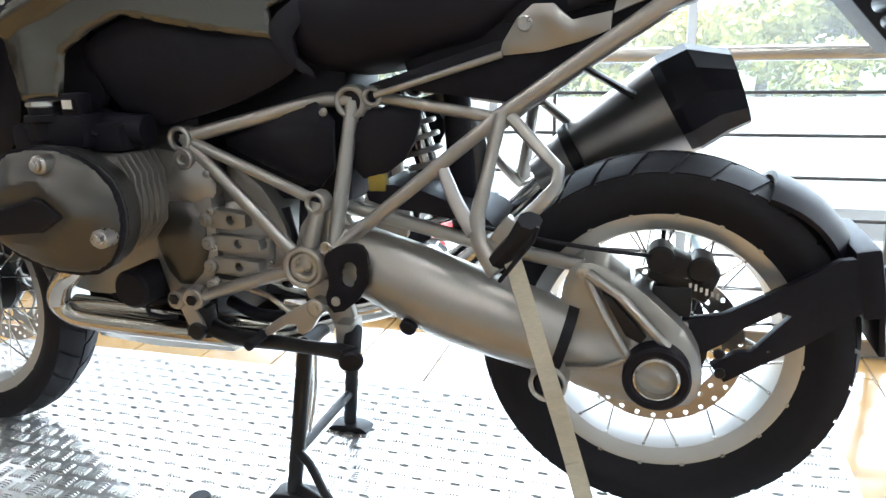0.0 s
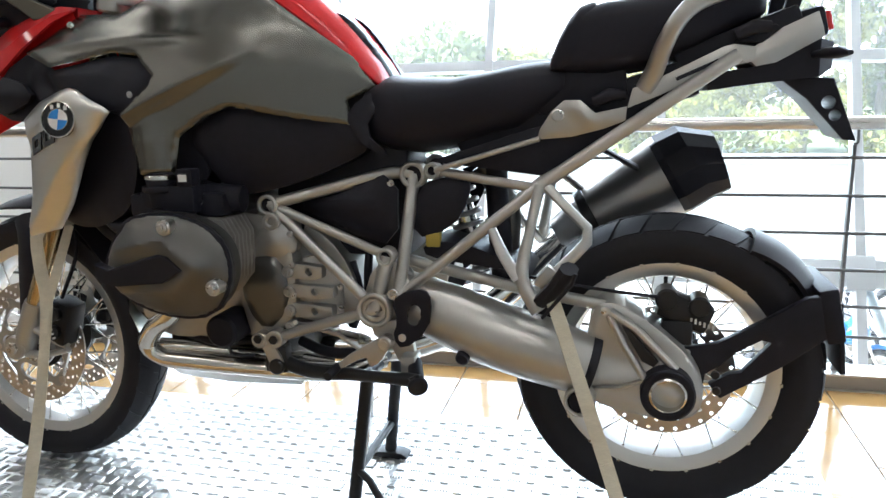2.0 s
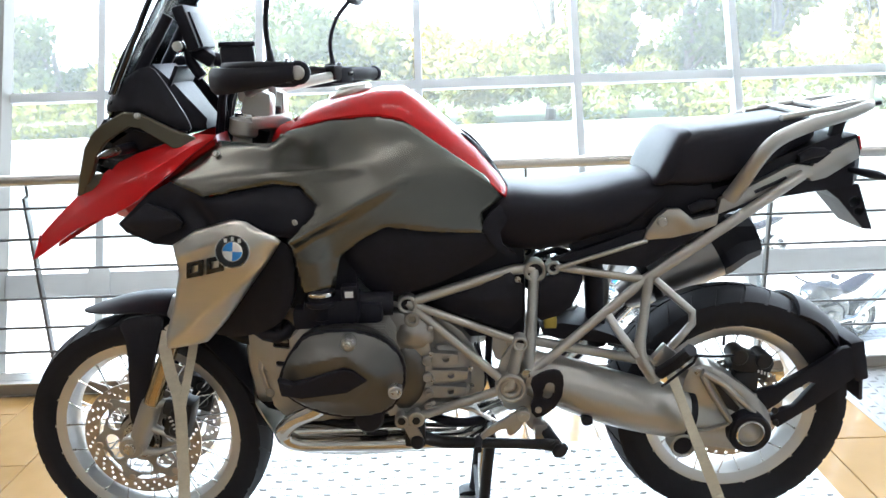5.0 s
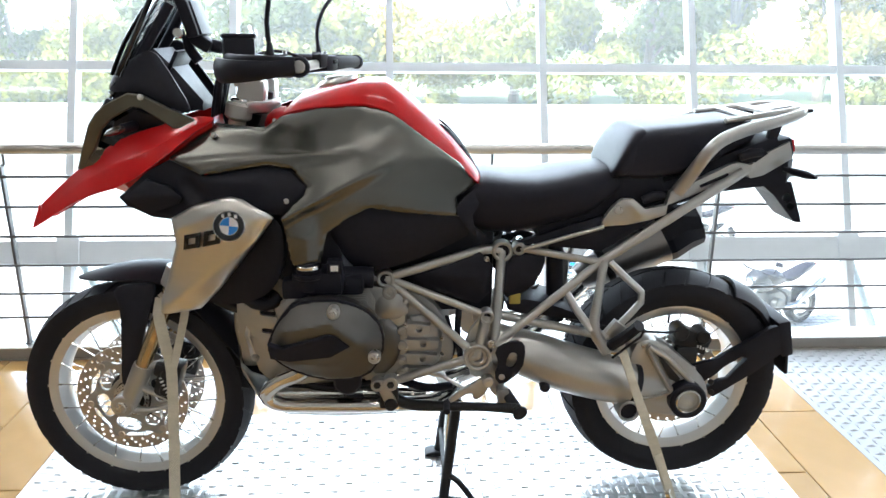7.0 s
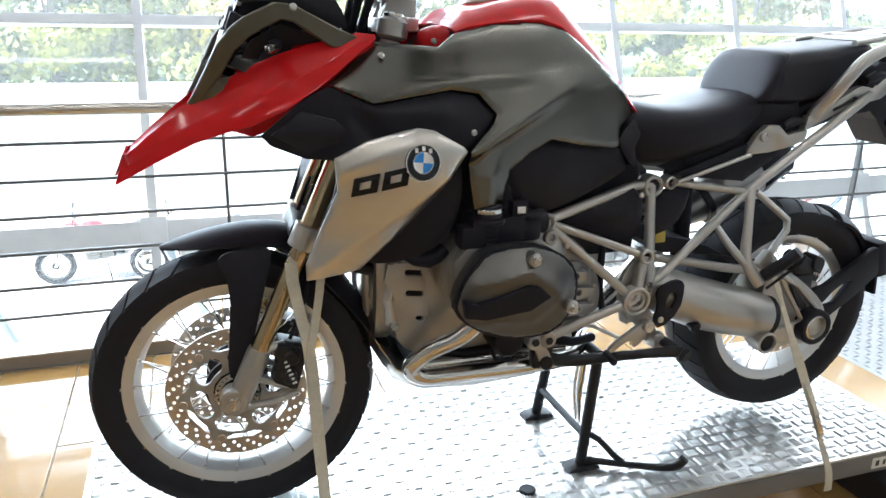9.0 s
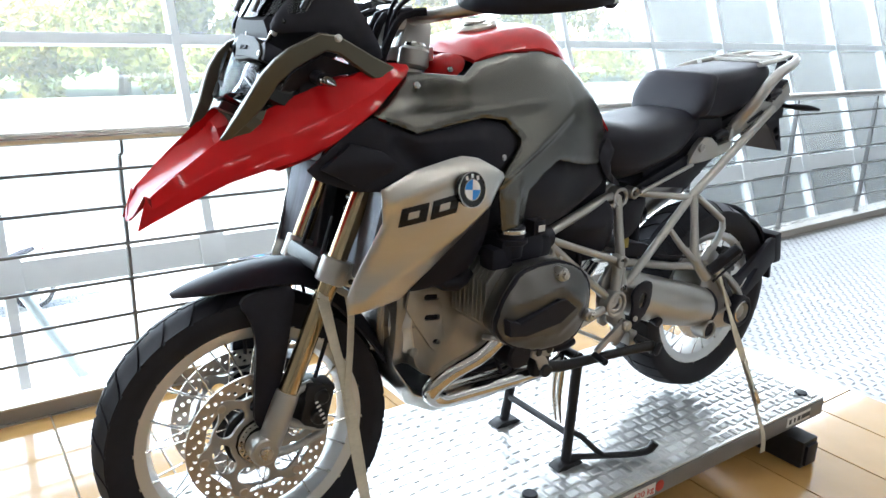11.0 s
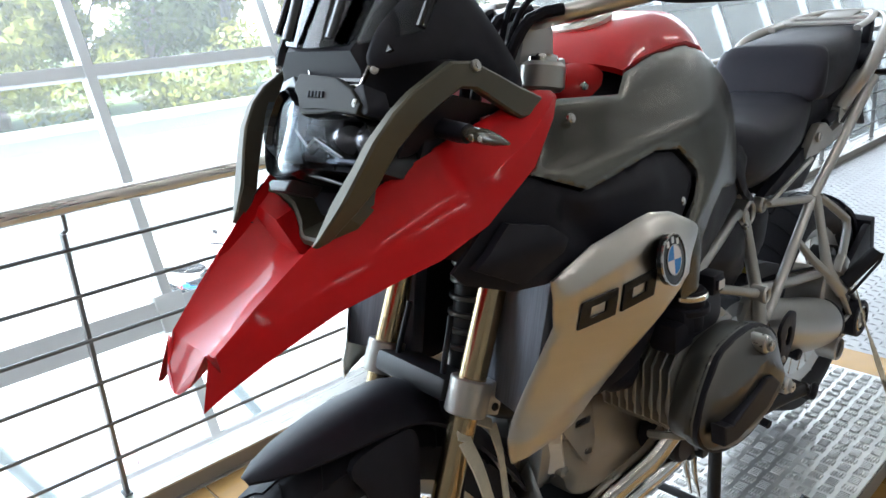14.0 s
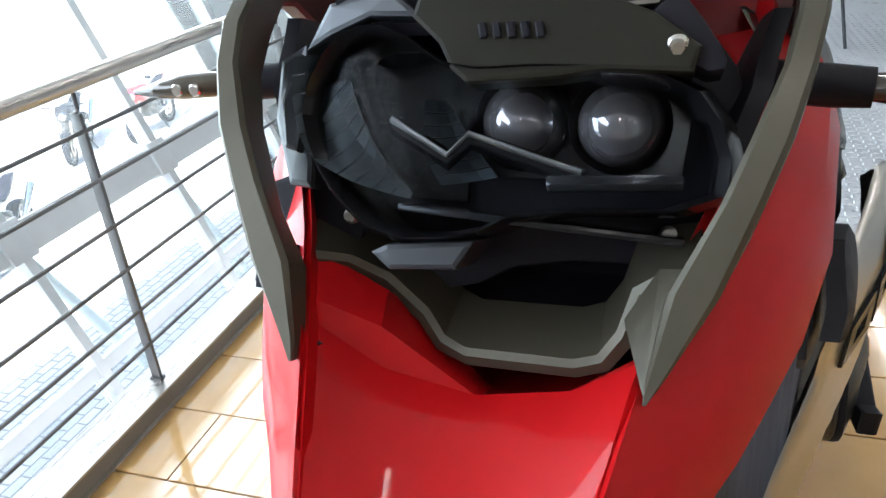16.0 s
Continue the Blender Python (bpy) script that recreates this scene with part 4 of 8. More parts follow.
def tank_fold(x, z):
    """The upper half of the cover swells over the lower one along a line that rises to the rear and fades there."""
    ux, uz = 0.899, 0.438
    along = ((x + 0.290) * ux + (z - 1.014) * uz) / 0.235
    up = (z - 1.014) * ux - (x + 0.290) * uz
    fade = max(0.0, min(1.0, 1.25 - along)) ** 0.7 if along > 0 else max(0.0, 1 + along * 3)
    swell = 0.020 * fade * math.exp(-max(up, 0.0) / 0.050) if up > 0 else 0.020 * fade * max(0.0, 1 + up / 0.020)
    shelf = 0.007 * math.exp(-((z - 1.165 - 0.06 * (x + 0.2)) / 0.018) ** 2) * max(0.0, min(1.0, (-0.08 - x) / 0.12))
    leg = 0.014 * math.exp(-((x + 0.242) / 0.026) ** 2) * max(0.0, min(1.0, (1.03 - z) / 0.06))
    return swell + shelf + leg


both("tank_cover", lambda: panel(TANK, TANK_IN, 0.004, 0.005, 0.008, 0, [tank_fold], -1), GREY, bike, "matt metallic grey tank cover", flat_angle=55)
part("fuel_tank", body([(-0.34, 1.10, 1.20, 0.10, 0.5), (-0.30, 1.02, 1.235, 0.145, 0.55), (-0.18, 0.97, 1.275, 0.150, 0.55), (-0.05, 0.96, 1.292, 0.145, 0.55), (0.04, 0.96, 1.232, 0.125, 0.5), (0.12, 0.96, 1.150, 0.11, 0.5), (0.18, 0.97, 1.075, 0.095, 0.5)], 3.2), BLACK, bike, "black inner tank")


def red_top():
    """Two red shoulders that meet over the tank and run down to the seat."""
    line = [(-0.290, 1.242, 0.160, 1.252, 0.080), (-0.255, 1.254, 0.160, 1.283, 0.075), (-0.165, 1.266, 0.158, 1.306, 0.070), (-0.098, 1.268, 0.152, 1.316, 0.066), (-0.048, 1.255, 0.148, 1.316, 0.062), (-0.012, 1.231, 0.142, 1.293, 0.060),
            (0.036, 1.195, 0.134, 1.252, 0.056), (0.115, 1.133, 0.121, 1.180, 0.050), (0.170, 1.078, 0.110, 1.112, 0.045), (0.200, 1.050, 0.100, 1.062, 0.040)]
    secs = []
    for x, z0, y0, z1, y1 in line:
        half = []
        for k in range(7):
            t = k / 6
            half.append(Vector((x, -(y0 + (y1 - y0) * t ** 1.15), z0 + (z1 - z0) * math.sin(t * math.pi / 2) ** 0.9)))
        half.append(Vector((x, 0, z1 + 0.004)))
        ringp = half + [Vector((p.x, -p.y, p.z)) for p in half[-2::-1]]
        under = [Vector((p.x + 0.004, p.y * 0.97, p.z - 0.008)) for p in ringp[::-1]]
        secs.append(ringp + under)
    return loft(secs)


part("tank_top", red_top(), RED, bike, "glossy red tank top", flat_angle=50)
part("filler_cap", join(cyl((-0.17, 0, 1.300), (-0.175, 0, 1.318), 0.052, 36, 0.006), cyl((-0.175, 0, 1.316), (-0.176, 0, 1.324), 0.030, 30, 0.003)), ALU, bike, "silver fuel filler cap")
both("knee_pad", lambda: panel([(0.068, 1.215, -0.062), (0.10, 1.205, -0.06), (0.15, 1.15, -0.055), (0.205, 1.06, -0.05), (0.185, 1.055, -0.07), (0.12, 1.14, -0.08)], [], 0.02, 0.006, 0.012), BLACK, bike, "black tank pad strip")
both("tank_lug", lambda: panel([(-0.352, 1.205, -0.085), (-0.338, 1.240, -0.075), (-0.298, 1.256, -0.085), (-0.286, 1.246, -0.130), (-0.302, 1.212, -0.130), (-0.330, 1.200, -0.105)], [(-0.318, 1.226, -0.108)], 0.020, 0.005, 0.010, 1), RED, bike, "small red front flap of the tank top")

INTAKE = [(-0.68, 1.051, -0.185), (-0.60, 1.118, -0.198), (-0.551, 1.142, -0.202), (-0.472, 1.108, -0.214), (-0.419, 1.116, -0.22), (-0.321, 1.132, -0.23), (-0.268, 1.124, -0.232), (-0.232, 1.088, -0.238), (-0.237, 1.071, -0.247), (-0.286, 1.022, -0.258),
          (-0.358, 1.03, -0.25), (-0.436, 1.03, -0.245), (-0.55, 1.005, -0.22), (-0.600, 1.008, -0.214), (-0.663, 1.032, -0.19)]
both("side_intake", lambda: panel(INTAKE, [(-0.35, 1.09, -0.256), (-0.42, 1.075, -0.238), (-0.52, 1.06, -0.216), (-0.62, 1.055, -0.206)], 0.005, 0.004, 0.010, 0, [(-0.52, 1.098, -0.34, 1.098, 0.035, 0.007, 1), (-0.50, 1.09, -0.46, 1.035, 0.03, -0.012)], -1), BLACK, bike, "matt black air intake panel")
both("intake_scoop", lambda: panel([(-0.662, 1.054, -0.208), (-0.605, 1.098, -0.214), (-0.545, 1.082, -0.226), (-0.520, 1.060, -0.232), (-0.530, 1.045, -0.234), (-0.598, 1.020, -0.226)], [], 0.012, 0.003, 0.010, 0, [(-0.640, 1.062, -0.53, 1.066, 0.03, 0.006, 1)]), BLACK, bike, "black faceted scoop of the intake")
SHROUD = [(-0.550, 1.010, -0.234), (-0.49, 1.045, -0.252), (-0.422, 1.066, -0.270), (-0.398, 1.071, -0.279), (-0.370, 1.067, -0.288), (-0.312, 1.035, -0.296), (-0.302, 1.024, -0.296), (-0.330, 0.985, -0.287), (-0.445, 0.840, -0.246), (-0.502, 0.781, -0.222), (-0.606, 0.757, -0.195), (-0.606, 0.79, -0.197), (-0.57, 0.88, -0.212), (-0.545, 0.945, -0.222)]
SHROUD_IN = [(-0.42, 0.99, -0.296), (-0.47, 0.90, -0.262), (-0.40, 1.03, -0.300), (-0.50, 0.97, -0.262)]
shrouds = both("radiator_shroud", lambda: panel(SHROUD, SHROUD_IN, 0.004, 0.004, 0.009, 0, [(-0.345, 0.975, -0.585, 0.785, 0.030, 0.008, 1), (-0.535, 0.985, -0.415, 1.045, 0.022, 0.006, 1)], -1), ALU, bike, "brushed aluminium radiator shroud", flat_angle=60)
both("inner_filler", lambda: plate([(-0.40, 1.04), (-0.19, 1.04), (-0.16, 0.90), (-0.19, 0.842), (-0.31, 0.842), (-0.40, 0.86)], -0.190, -0.178, 0.003, 0), BLACK, bike, "black inner panel", smooth=False)
both("radiator_housing", lambda: panel([(-0.315, 1.02, -0.235), (-0.285, 0.97, -0.24), (-0.305, 0.85, -0.235), (-0.36, 0.80, -0.225), (-0.46, 0.775, -0.20), (-0.54, 0.80, -0.185), (-0.52, 0.95, -0.2), (-0.42, 1.03, -0.23)], [], 0.10, 0.008, 0.02), BLACK, bike, "black radiator housing")


def badge(side):
    c = Vector((-0.399, -0.3055, 1.011))
    n = Vector((0.10, -0.95, 0.14)).normalized()
    base = c
    m = Matrix.Translation(base) @ n.to_track_quat("Y", "Z").to_matrix().to_4x4()
    if side > 0:
        m = Matrix.Diagonal((1, -1, 1, 1)) @ m
    r = 0.034
    host = shrouds[0] if side < 0 else shrouds[1]
    part("badge", lathe([(0, -0.004), (r, -0.004), (r, 0.003), (r - 0.002, 0.0045), (r - 0.004, 0.0045), (0, 0.0045)], 40, m=m), GLOSSBLACK, host, "round badge in black, blue and white")
    part("badge_rim", lathe([(r - 0.001, 0.003), (r + 0.001, 0.003), (r + 0.001, 0.0055), (r - 0.001, 0.0058)], 40, True, m), CHROME, host)
    rin = 0.0195
    part("badge_rim", lathe([(rin, 0.004), (rin + 0.0015, 0.004), (rin + 0.0015, 0.0056), (rin, 0.0056)], 36, True, m), CHROME, host)
    for k in range(4):
        bm = bmesh.new()
        vs = [bm.verts.new((0, 0.0052, 0))] + [bm.verts.new((rin * math.cos(a), 0.0052, rin * math.sin(a))) for a in np.linspace(k * math.pi / 2 + 0.12, (k + 1) * math.pi / 2 + 0.12, 9)]
        for i in range(1, 9):
            bm.faces.new((vs[0], vs[i], vs[i + 1]))
        part("badge_quarter", moved(bm, m), BLUEBADGE if k % 2 == 0 else WHITEBADGE, host, smooth=False)
    for a in (2.2, 1.65, 1.1):
        a2 = a if side < 0 else math.pi - a
        p = Vector((0.0265 * math.cos(a2), 0.0048, 0.0265 * math.sin(a2)))
        part("badge_mark", moved(block((0.006, 0.001, 0.008), Matrix.Translation(p), 0), m), WHITEBADGE, host, smooth=False)


badge(-1)
badge(1)


def emblem():
    """Two plain slanted frames, dark, that follow the shroud's face."""
    skin = warp(SHROUD + SHROUD_IN, -1)
    u, v, o = Vector((0.100, 0.030)), Vector((0.006, 0.036)), Vector((-0.523, 0.938))
    for a0 in (0.0, 0.53):
        for a, b, c, d in ((0, 0, 0.45, 0.30), (0, 0.72, 0.45, 1), (0, 0.30, 0.12, 0.72), (0.32, 0.30, 0.45, 0.72)):
            q = [o + u * (a0 + k) + v * m for k, m in ((a, b), (c, b), (c, d), (a, d))]
            bm = bmesh.new()
            lo = [bm.verts.new((p.x, skin(p.x, p.y) - 0.001 + 0.012 * 0, p.y)) for p in q]
            hi = [bm.verts.new((p.x, skin(p.x, p.y) - 0.0045, p.y)) for p in q]
            bm.faces.new(hi), bm.faces.new(lo[::-1])
            for k in range(4):
                bm.faces.new((lo[k], lo[(k + 1) % 4], hi[(k + 1) % 4], hi[k]))
            part("emblem_bar", bm, GLOSSBLACK, shrouds[0], smooth=False)


emblem()


# ---- beak, lamp, cockpit ----
def beak():
    """The long red nose: a flat top between two ridges, and flanks that fall outwards."""
    st_ = [(-0.925, 0.997, 0.056, 1.003, 0.066, 0.958), (-0.880, 1.020, 0.068, 1.042, 0.085, 0.985), (-0.840, 1.040, 0.079, 1.074, 0.105, 1.008), (-0.800, 1.064, 0.090, 1.105, 0.125, 1.030),
           (-0.772, 1.067, 0.099, 1.124, 0.142, 1.042), (-0.764, 1.058, 0.102, 1.129, 0.146, 1.045), (-0.735, 1.045, 0.112, 1.148, 0.160, 1.056), (-0.690, 1.030, 0.132, 1.176, 0.180, 1.070), (-0.630, 1.05, 0.150, 1.200, 0.200, 1.100), (-0.550, 1.09, 0.163, 1.224, 0.208, 1.156), (-0.490, 1.14, 0.166, 1.238, 0.190, 1.204), (-0.455, 1.19, 0.160, 1.234, 0.168, 1.226)]
    # the forked front end: a pointed middle, a notch on either side and a prong of each flank
    end = [Vector(p) for p in ((-0.958, 0, 0.950), (-0.957, -0.012, 0.953), (-0.951, -0.030, 0.966), (-0.946, -0.035, 0.976), (-0.942, -0.040, 0.986), (-0.934, -0.048, 1.004), (-0.934, -0.053, 0.996), (-0.953, -0.061, 0.944))]
    end = [Vector((p.x, -p.y, p.z)) for p in end[:0:-1]] + end
    secs = [end + [Vector((p.x + 0.005, p.y * 0.965, p.z)) for p in end[::-1]]]
    for x, zc, yr, zr, yl, zl in st_:
        f, g, h = (0.28, 0.93, 0.86) if x < -0.81 else (0.15, 0.96, 0.60) if x < -0.79 else (0.20, 0.97, 0.70) if x < -0.75 else (0.05, 0.985, 0.35)
        half = [Vector((x, 0, zc)), Vector((x, -yr * 0.55, zc + (zr - zc) * f)), Vector((x, -yr * g, zc + (zr - zc) * h)), Vector((x, -yr, zr)), Vector((x, -yr - (yl - yr) * 0.10, zr - (zr - zl) * 0.06)),
                Vector((x, -(yr + (yl - yr) * 0.62), zr - (zr - zl) * 0.45)), Vector((x, -(yr + (yl - yr) * 0.78), zr - (zr - zl) * 0.55)), Vector((x, -yl, zl))]
        top = [Vector((p.x, -p.y, p.z)) for p in half[:0:-1]] + half
        if -0.77 < x < -0.72:
            top[5].z, top[6].z = zr - 0.012, zc + (zr - zc) * 0.62
        low = [Vector((p.x + 0.003, p.y * 0.965, p.z - 0.006 if abs(p.y) < yr * 0.98 else p.z + 0.001)) for p in top[::-1]]
        secs.append(top + low)
    return loft(secs)


nose = part("beak", beak(), RED, bike, "long glossy red beak", flat_angle=24)

# stations of the arm: front edge x, z, outer y, inner y; back edge x, z, outer y, inner y
ARM = [(-0.807, 1.103, 0.0945, 0.0925, -0.800, 1.100, 0.0945, 0.0925), (-0.800, 1.113, 0.102, 0.0935, -0.786, 1.104, 0.101, 0.0925), (-0.780, 1.150, 0.124, 0.101, -0.760, 1.135, 0.124, 0.099),
       (-0.760, 1.189, 0.140, 0.121, -0.740, 1.160, 0.138, 0.121), (-0.746, 1.216, 0.150, 0.132, -0.715, 1.204, 0.155, 0.138), (-0.722, 1.245, 0.159, 0.145, -0.690, 1.228, 0.164, 0.148),
       (-0.698, 1.264, 0.165, 0.151, -0.660, 1.246, 0.169, 0.154), (-0.642, 1.291, 0.172, 0.157, -0.630, 1.260, 0.173, 0.158), (-0.608, 1.288, 0.174, 0.159, -0.608, 1.256, 0.176, 0.160),
       (-0.534, 1.250, 0.178, 0.163, -0.540, 1.212, 0.182, 0.166), (-0.476, 1.226, 0.172, 0.160, -0.500, 1.212, 0.178, 0.164)]


def fairing_arm():
    """A four-sided bar with eased edges, pointed at its foot and bent at its knee."""
    secs = []
    for fx, fz, fo, fi, bx, bz, bo, bi in ARM:
        c = [Vector((fx, -fo, fz)), Vector((fx, -fi, fz)), Vector((bx, -bi, bz)), Vector((bx, -bo, bz))]
        row = []
        for i, p in enumerate(c):
            for q in (c[i - 1], c[(i + 1) % 4]):
                d = q - p
                row.append(p + d * min(0.16, 0.003 / max(d.length, 1e-6)))
        secs.append(row)
    return loft(secs)


both("fairing_arm", fairing_arm, ARMGREY, bike, "grey moulded arm beside the headlight", flat_angle=20)
LIP = [(-0.744, 0.114, 1.139), (-0.732, 0.084, 1.130), (-0.728, 0.062, 1.117), (-0.737, 0.036, 1.100), (-0.746, 0.024, 1.088), (-0.752, 0.010, 1.085), (-0.760, -0.054, 1.091), (-0.760, -0.067, 1.096), (-0.754, -0.076, 1.108), (-0.746, -0.083, 1.131), (-0.750, -0.096, 1.143), (-0.757, -0.116, 1.150)]


def chin_lip():
    """An angular channel below the lamp, open towards the grille: a rounded lip in front and a band that runs back."""
    secs = []
    for i, (x, y, z) in enumerate(LIP):
        a, b = LIP[max(i - 1, 0)], LIP[min(i + 1, len(LIP) - 1)]
        t = Vector((b[1] - a[1], b[2] - a[2])).normalized()
        ny, nz = t.y, -t.x
        if nz > 0.2 or (abs(nz) <= 0.2 and ny * (y + 0.02) < 0):
            ny, nz = -ny, -nz
        secs.append([(x, y, z), (x - 0.003, y + ny * 0.004, z + nz * 0.004), (x - 0.002, y + ny * 0.011, z + nz * 0.011), (x + 0.010, y + ny * 0.014, z + nz * 0.014), (x + 0.045, y + ny * 0.012, z + nz * 0.012 + 0.004), (x + 0.045, y, z + 0.006)])
    return loft(secs)


lip = part("chin_lip", chin_lip(), ARMGREY, bike, "grey angular lip under the headlight", flat_angle=30)
part("chin_cover", loft([[(-0.800, 0.097, 1.106), (-0.744, 0.114, 1.141), (-0.722, 0.098, 1.112), (-0.726, 0.090, 1.094), (-0.748, 0.070, 1.083)], [(-0.785, 0.097, 1.085), (-0.720, 0.112, 1.125), (-0.705, 0.096, 1.100), (-0.710, 0.088, 1.080), (-0.735, 0.068, 1.066)]]), BLACK, lip, "dark triangular filler", smooth=False)
part("chin_side", loft([[(-0.804, -0.0925, 1.106), (-0.780, -0.118, 1.140), (-0.757, -0.120, 1.152), (-0.748, -0.096, 1.145), (-0.760, -0.080, 1.120)], [(-0.780, -0.094, 1.086), (-0.755, -0.120, 1.120), (-0.735, -0.122, 1.134), (-0.725, -0.098, 1.128), (-0.740, -0.080, 1.100)]]), ARMGREY, lip, smooth=False)
part("scoop_floor", block((0.16, 0.19, 0.010), Matrix.Translation((-0.664, -0.012, 1.080)) @ pose(0, 0, 0, 0, -4, 0), 0.002), BLACK, lip, smooth=False)
for q in (0.088, -0.099):
    screw(lip, (-0.717, q, 1.149), 0.005, (-1, 0, 0.3))

YZ = Matrix(((0, 1, 0, 0), (1, 0, 0, 0), (0, 0, 1, 0), (0, 0, 0, 1)))


def yz(bm, m=Matrix.Identity(4)):
    """Turns a plate cut in x and z so that its outline lies across the bike."""
    return moved(moved(bm, YZ), m)


# ---- headlight ----
TILT_LAMP = Matrix.Translation((-0.757, 0, 1.19)) @ Matrix.Rotation(radians(24), 4, "Y") @ Matrix.Translation((0, 0, -1.19))
LAMP_OUT = [(0.130, 1.200), (0.126, 1.252), (0.100, 1.292), (0.060, 1.304), (-0.060, 1.300), (-0.110, 1.290), (-0.137, 1.255), (-0.139, 1.190), (-0.122, 1.150), (-0.020, 1.148), (0.022, 1.124), (0.078, 1.128), (0.110, 1.160)]
LENS_OUT = [(0.102, 1.233), (0.082, 1.264), (0.056, 1.271), (0.034, 1.262), (0.012, 1.247), (-0.040, 1.250), (-0.098, 1.247), (-0.121, 1.218), (-0.119, 1.184), (-0.026, 1.180), (0.000, 1.166), (0.046, 1.163), (0.075, 1.184), (0.093, 1.206)]


def about(pts, k, cy=-0.010, cz=1.214):
    return [(cy + (y - cy) * k, cz + (z - cz) * k) for y, z in pts]


def swept(bm):
    """Bends the lamp's face backwards towards both sides."""
    for v in bm.verts:
        v.co.x += 2.4 * max(0.0, abs(v.co.y + 0.005) - 0.02) ** 2
    return bm


def lamp_face(bm):
    return moved(swept(moved(bm, YZ)), TILT_LAMP)


def lens_sheet():
    """A thin clear sheet inside the lamp's rim, fine enough to bend."""
    bm = panel([(y, z, 0.004) for y, z in about(LENS_OUT, 1.02)], [], 0.003, 0.003, 0.012, 1)
    return bm


headlight = part("headlight", yz(plate(LAMP_OUT, 0.080, 0.13, 0.008, 1), TILT_LAMP), BLACK, bike, "black asymmetric twin headlight unit")
def bezel():
    """A moulded rim round the lens that falls back to the housing."""
    edge = resample(chaikin([Vector(p) for p in LENS_OUT], 1), 0.008)
    secs = [[(x, y, z) for y, z in about([tuple(p) for p in edge], k)] for k, x in ((0.99, 0.050), (1.00, 0.006), (1.05, -0.003), (1.12, 0.008), (1.16, 0.085))]
    return moved(swept(loft(secs, False)), TILT_LAMP)


part("bezel", bezel(), GLOSSBLACK, headlight, "gloss black lamp rim", flat_angle=25)
for pts in ([(0.108, 1.262), (0.090, 1.288), (0.050, 1.292), (0.030, 1.276), (0.062, 1.278), (0.088, 1.270)], [(0.128, 1.235), (0.112, 1.262), (0.104, 1.250), (0.112, 1.205), (0.124, 1.208)], [(0.056, 1.152), (0.044, 1.143), (0.006, 1.146), (-0.004, 1.162), (0.046, 1.157)]):
    part("bezel_facet", lamp_face(plate(pts, 0.002, 0.05, 0.003, 0)), SLATE, headlight, smooth=False)
lens = part("lens", lamp_face(lens_sheet()), LENSGLASS, headlight, "clear headlight lens", flat_angle=80)
lens.visible_shadow = False
for y, lx in ((-0.069, 0.065), (-0.013, 0.069)):
    m = TILT_LAMP @ Matrix.Translation((lx, y, 1.229)) @ pose(0, 0, 0, 0, 0, 90)
    pr = part("projector", lathe([(0.018, -0.02), (0.024, -0.012), (0.026, 0.004), (0.0285, 0.007), (0.0285, 0.002), (0.026, -0.02)], 32, True, m), DARKCHROME, headlight, "dark projector ring")
    part("bulb_lens", lathe([(0, 0.026), (0.009, 0.0245), (0.017, 0.019), (0.0225, 0.010), (0.0245, -0.002), (0.0245, -0.014), (0, -0.016)], 32, m=m), DOME, pr, "domed projector lens")
part("projector_frame", moved(yz(plate([(0.022, 1.196), (0.022, 1.258), (-0.100, 1.258), (-0.108, 1.240), (-0.104, 1.198)], 0.070, 0.086, 0.003, 0, [(-0.013, 1.229, 0.0285), (-0.069, 1.229, 0.0285)])), TILT_LAMP), GLOSSBLACK, headlight, "gloss black projector frame", smooth=False)
OUTER = [(0.1083, 1.2585), (0.111, 1.2428), (0.1073, 1.2251), (0.1021, 1.2075), (0.0895, 1.1975), (0.0716, 1.1898), (0.0527, 1.1846), (0.0365, 1.1818)]
INNER = [(0.0932, 1.2740), (0.0924, 1.2601), (0.0900, 1.2475), (0.0832, 1.2323), (0.0768, 1.2186), (0.0678, 1.2056), (0.0598, 1.1952), (0.0535, 1.1890)]
bowl = part("reflector", moved(loft([[(x + 0.030, y, z) for y, z in OUTER] + [(x + 0.032, y, z) for y, z in INNER[::-1]] for x in (0.026, 0.036)]), TILT_LAMP), GLOSSBLACK, headlight, "dark reflector shell", smooth=False)


def facets(near, far, xn, xf, n, name):
    """A curved band of facets between two lines, with narrow dark joints, toned like the window mirrored in the lens.
    """
    a, b = ([Vector(p) for p in resample_open(q, n + 1)] for q in (near, far))
    for k in range(n):
        rows = []
        for t in (0.06, 0.94):
            p, q = a[k].lerp(a[k + 1], t), b[k].lerp(b[k + 1], t)
            rows.append([(xn + (xf - xn) * u + 0.010 * math.sin(math.pi * u) + dx, *p.lerp(q, u)) for dx in (0, 0.003) for u in ((0, 0.33, 0.67, 1) if dx == 0 else (1, 0.67, 0.33, 0))])
        part(name, moved(loft(rows), TILT_LAMP), FACET, bowl, smooth=False)


def resample_open(pts, n):
    pts = [Vector(p) for p in pts]
    at = np.cumsum([0] + [(q - p).length for p, q in zip(pts, pts[1:])])
    return [(float(np.interp(d, at, [p.x for p in pts])), float(np.interp(d, at, [p.y for p in pts]))) for d in np.linspace(0, at[-1], n)]


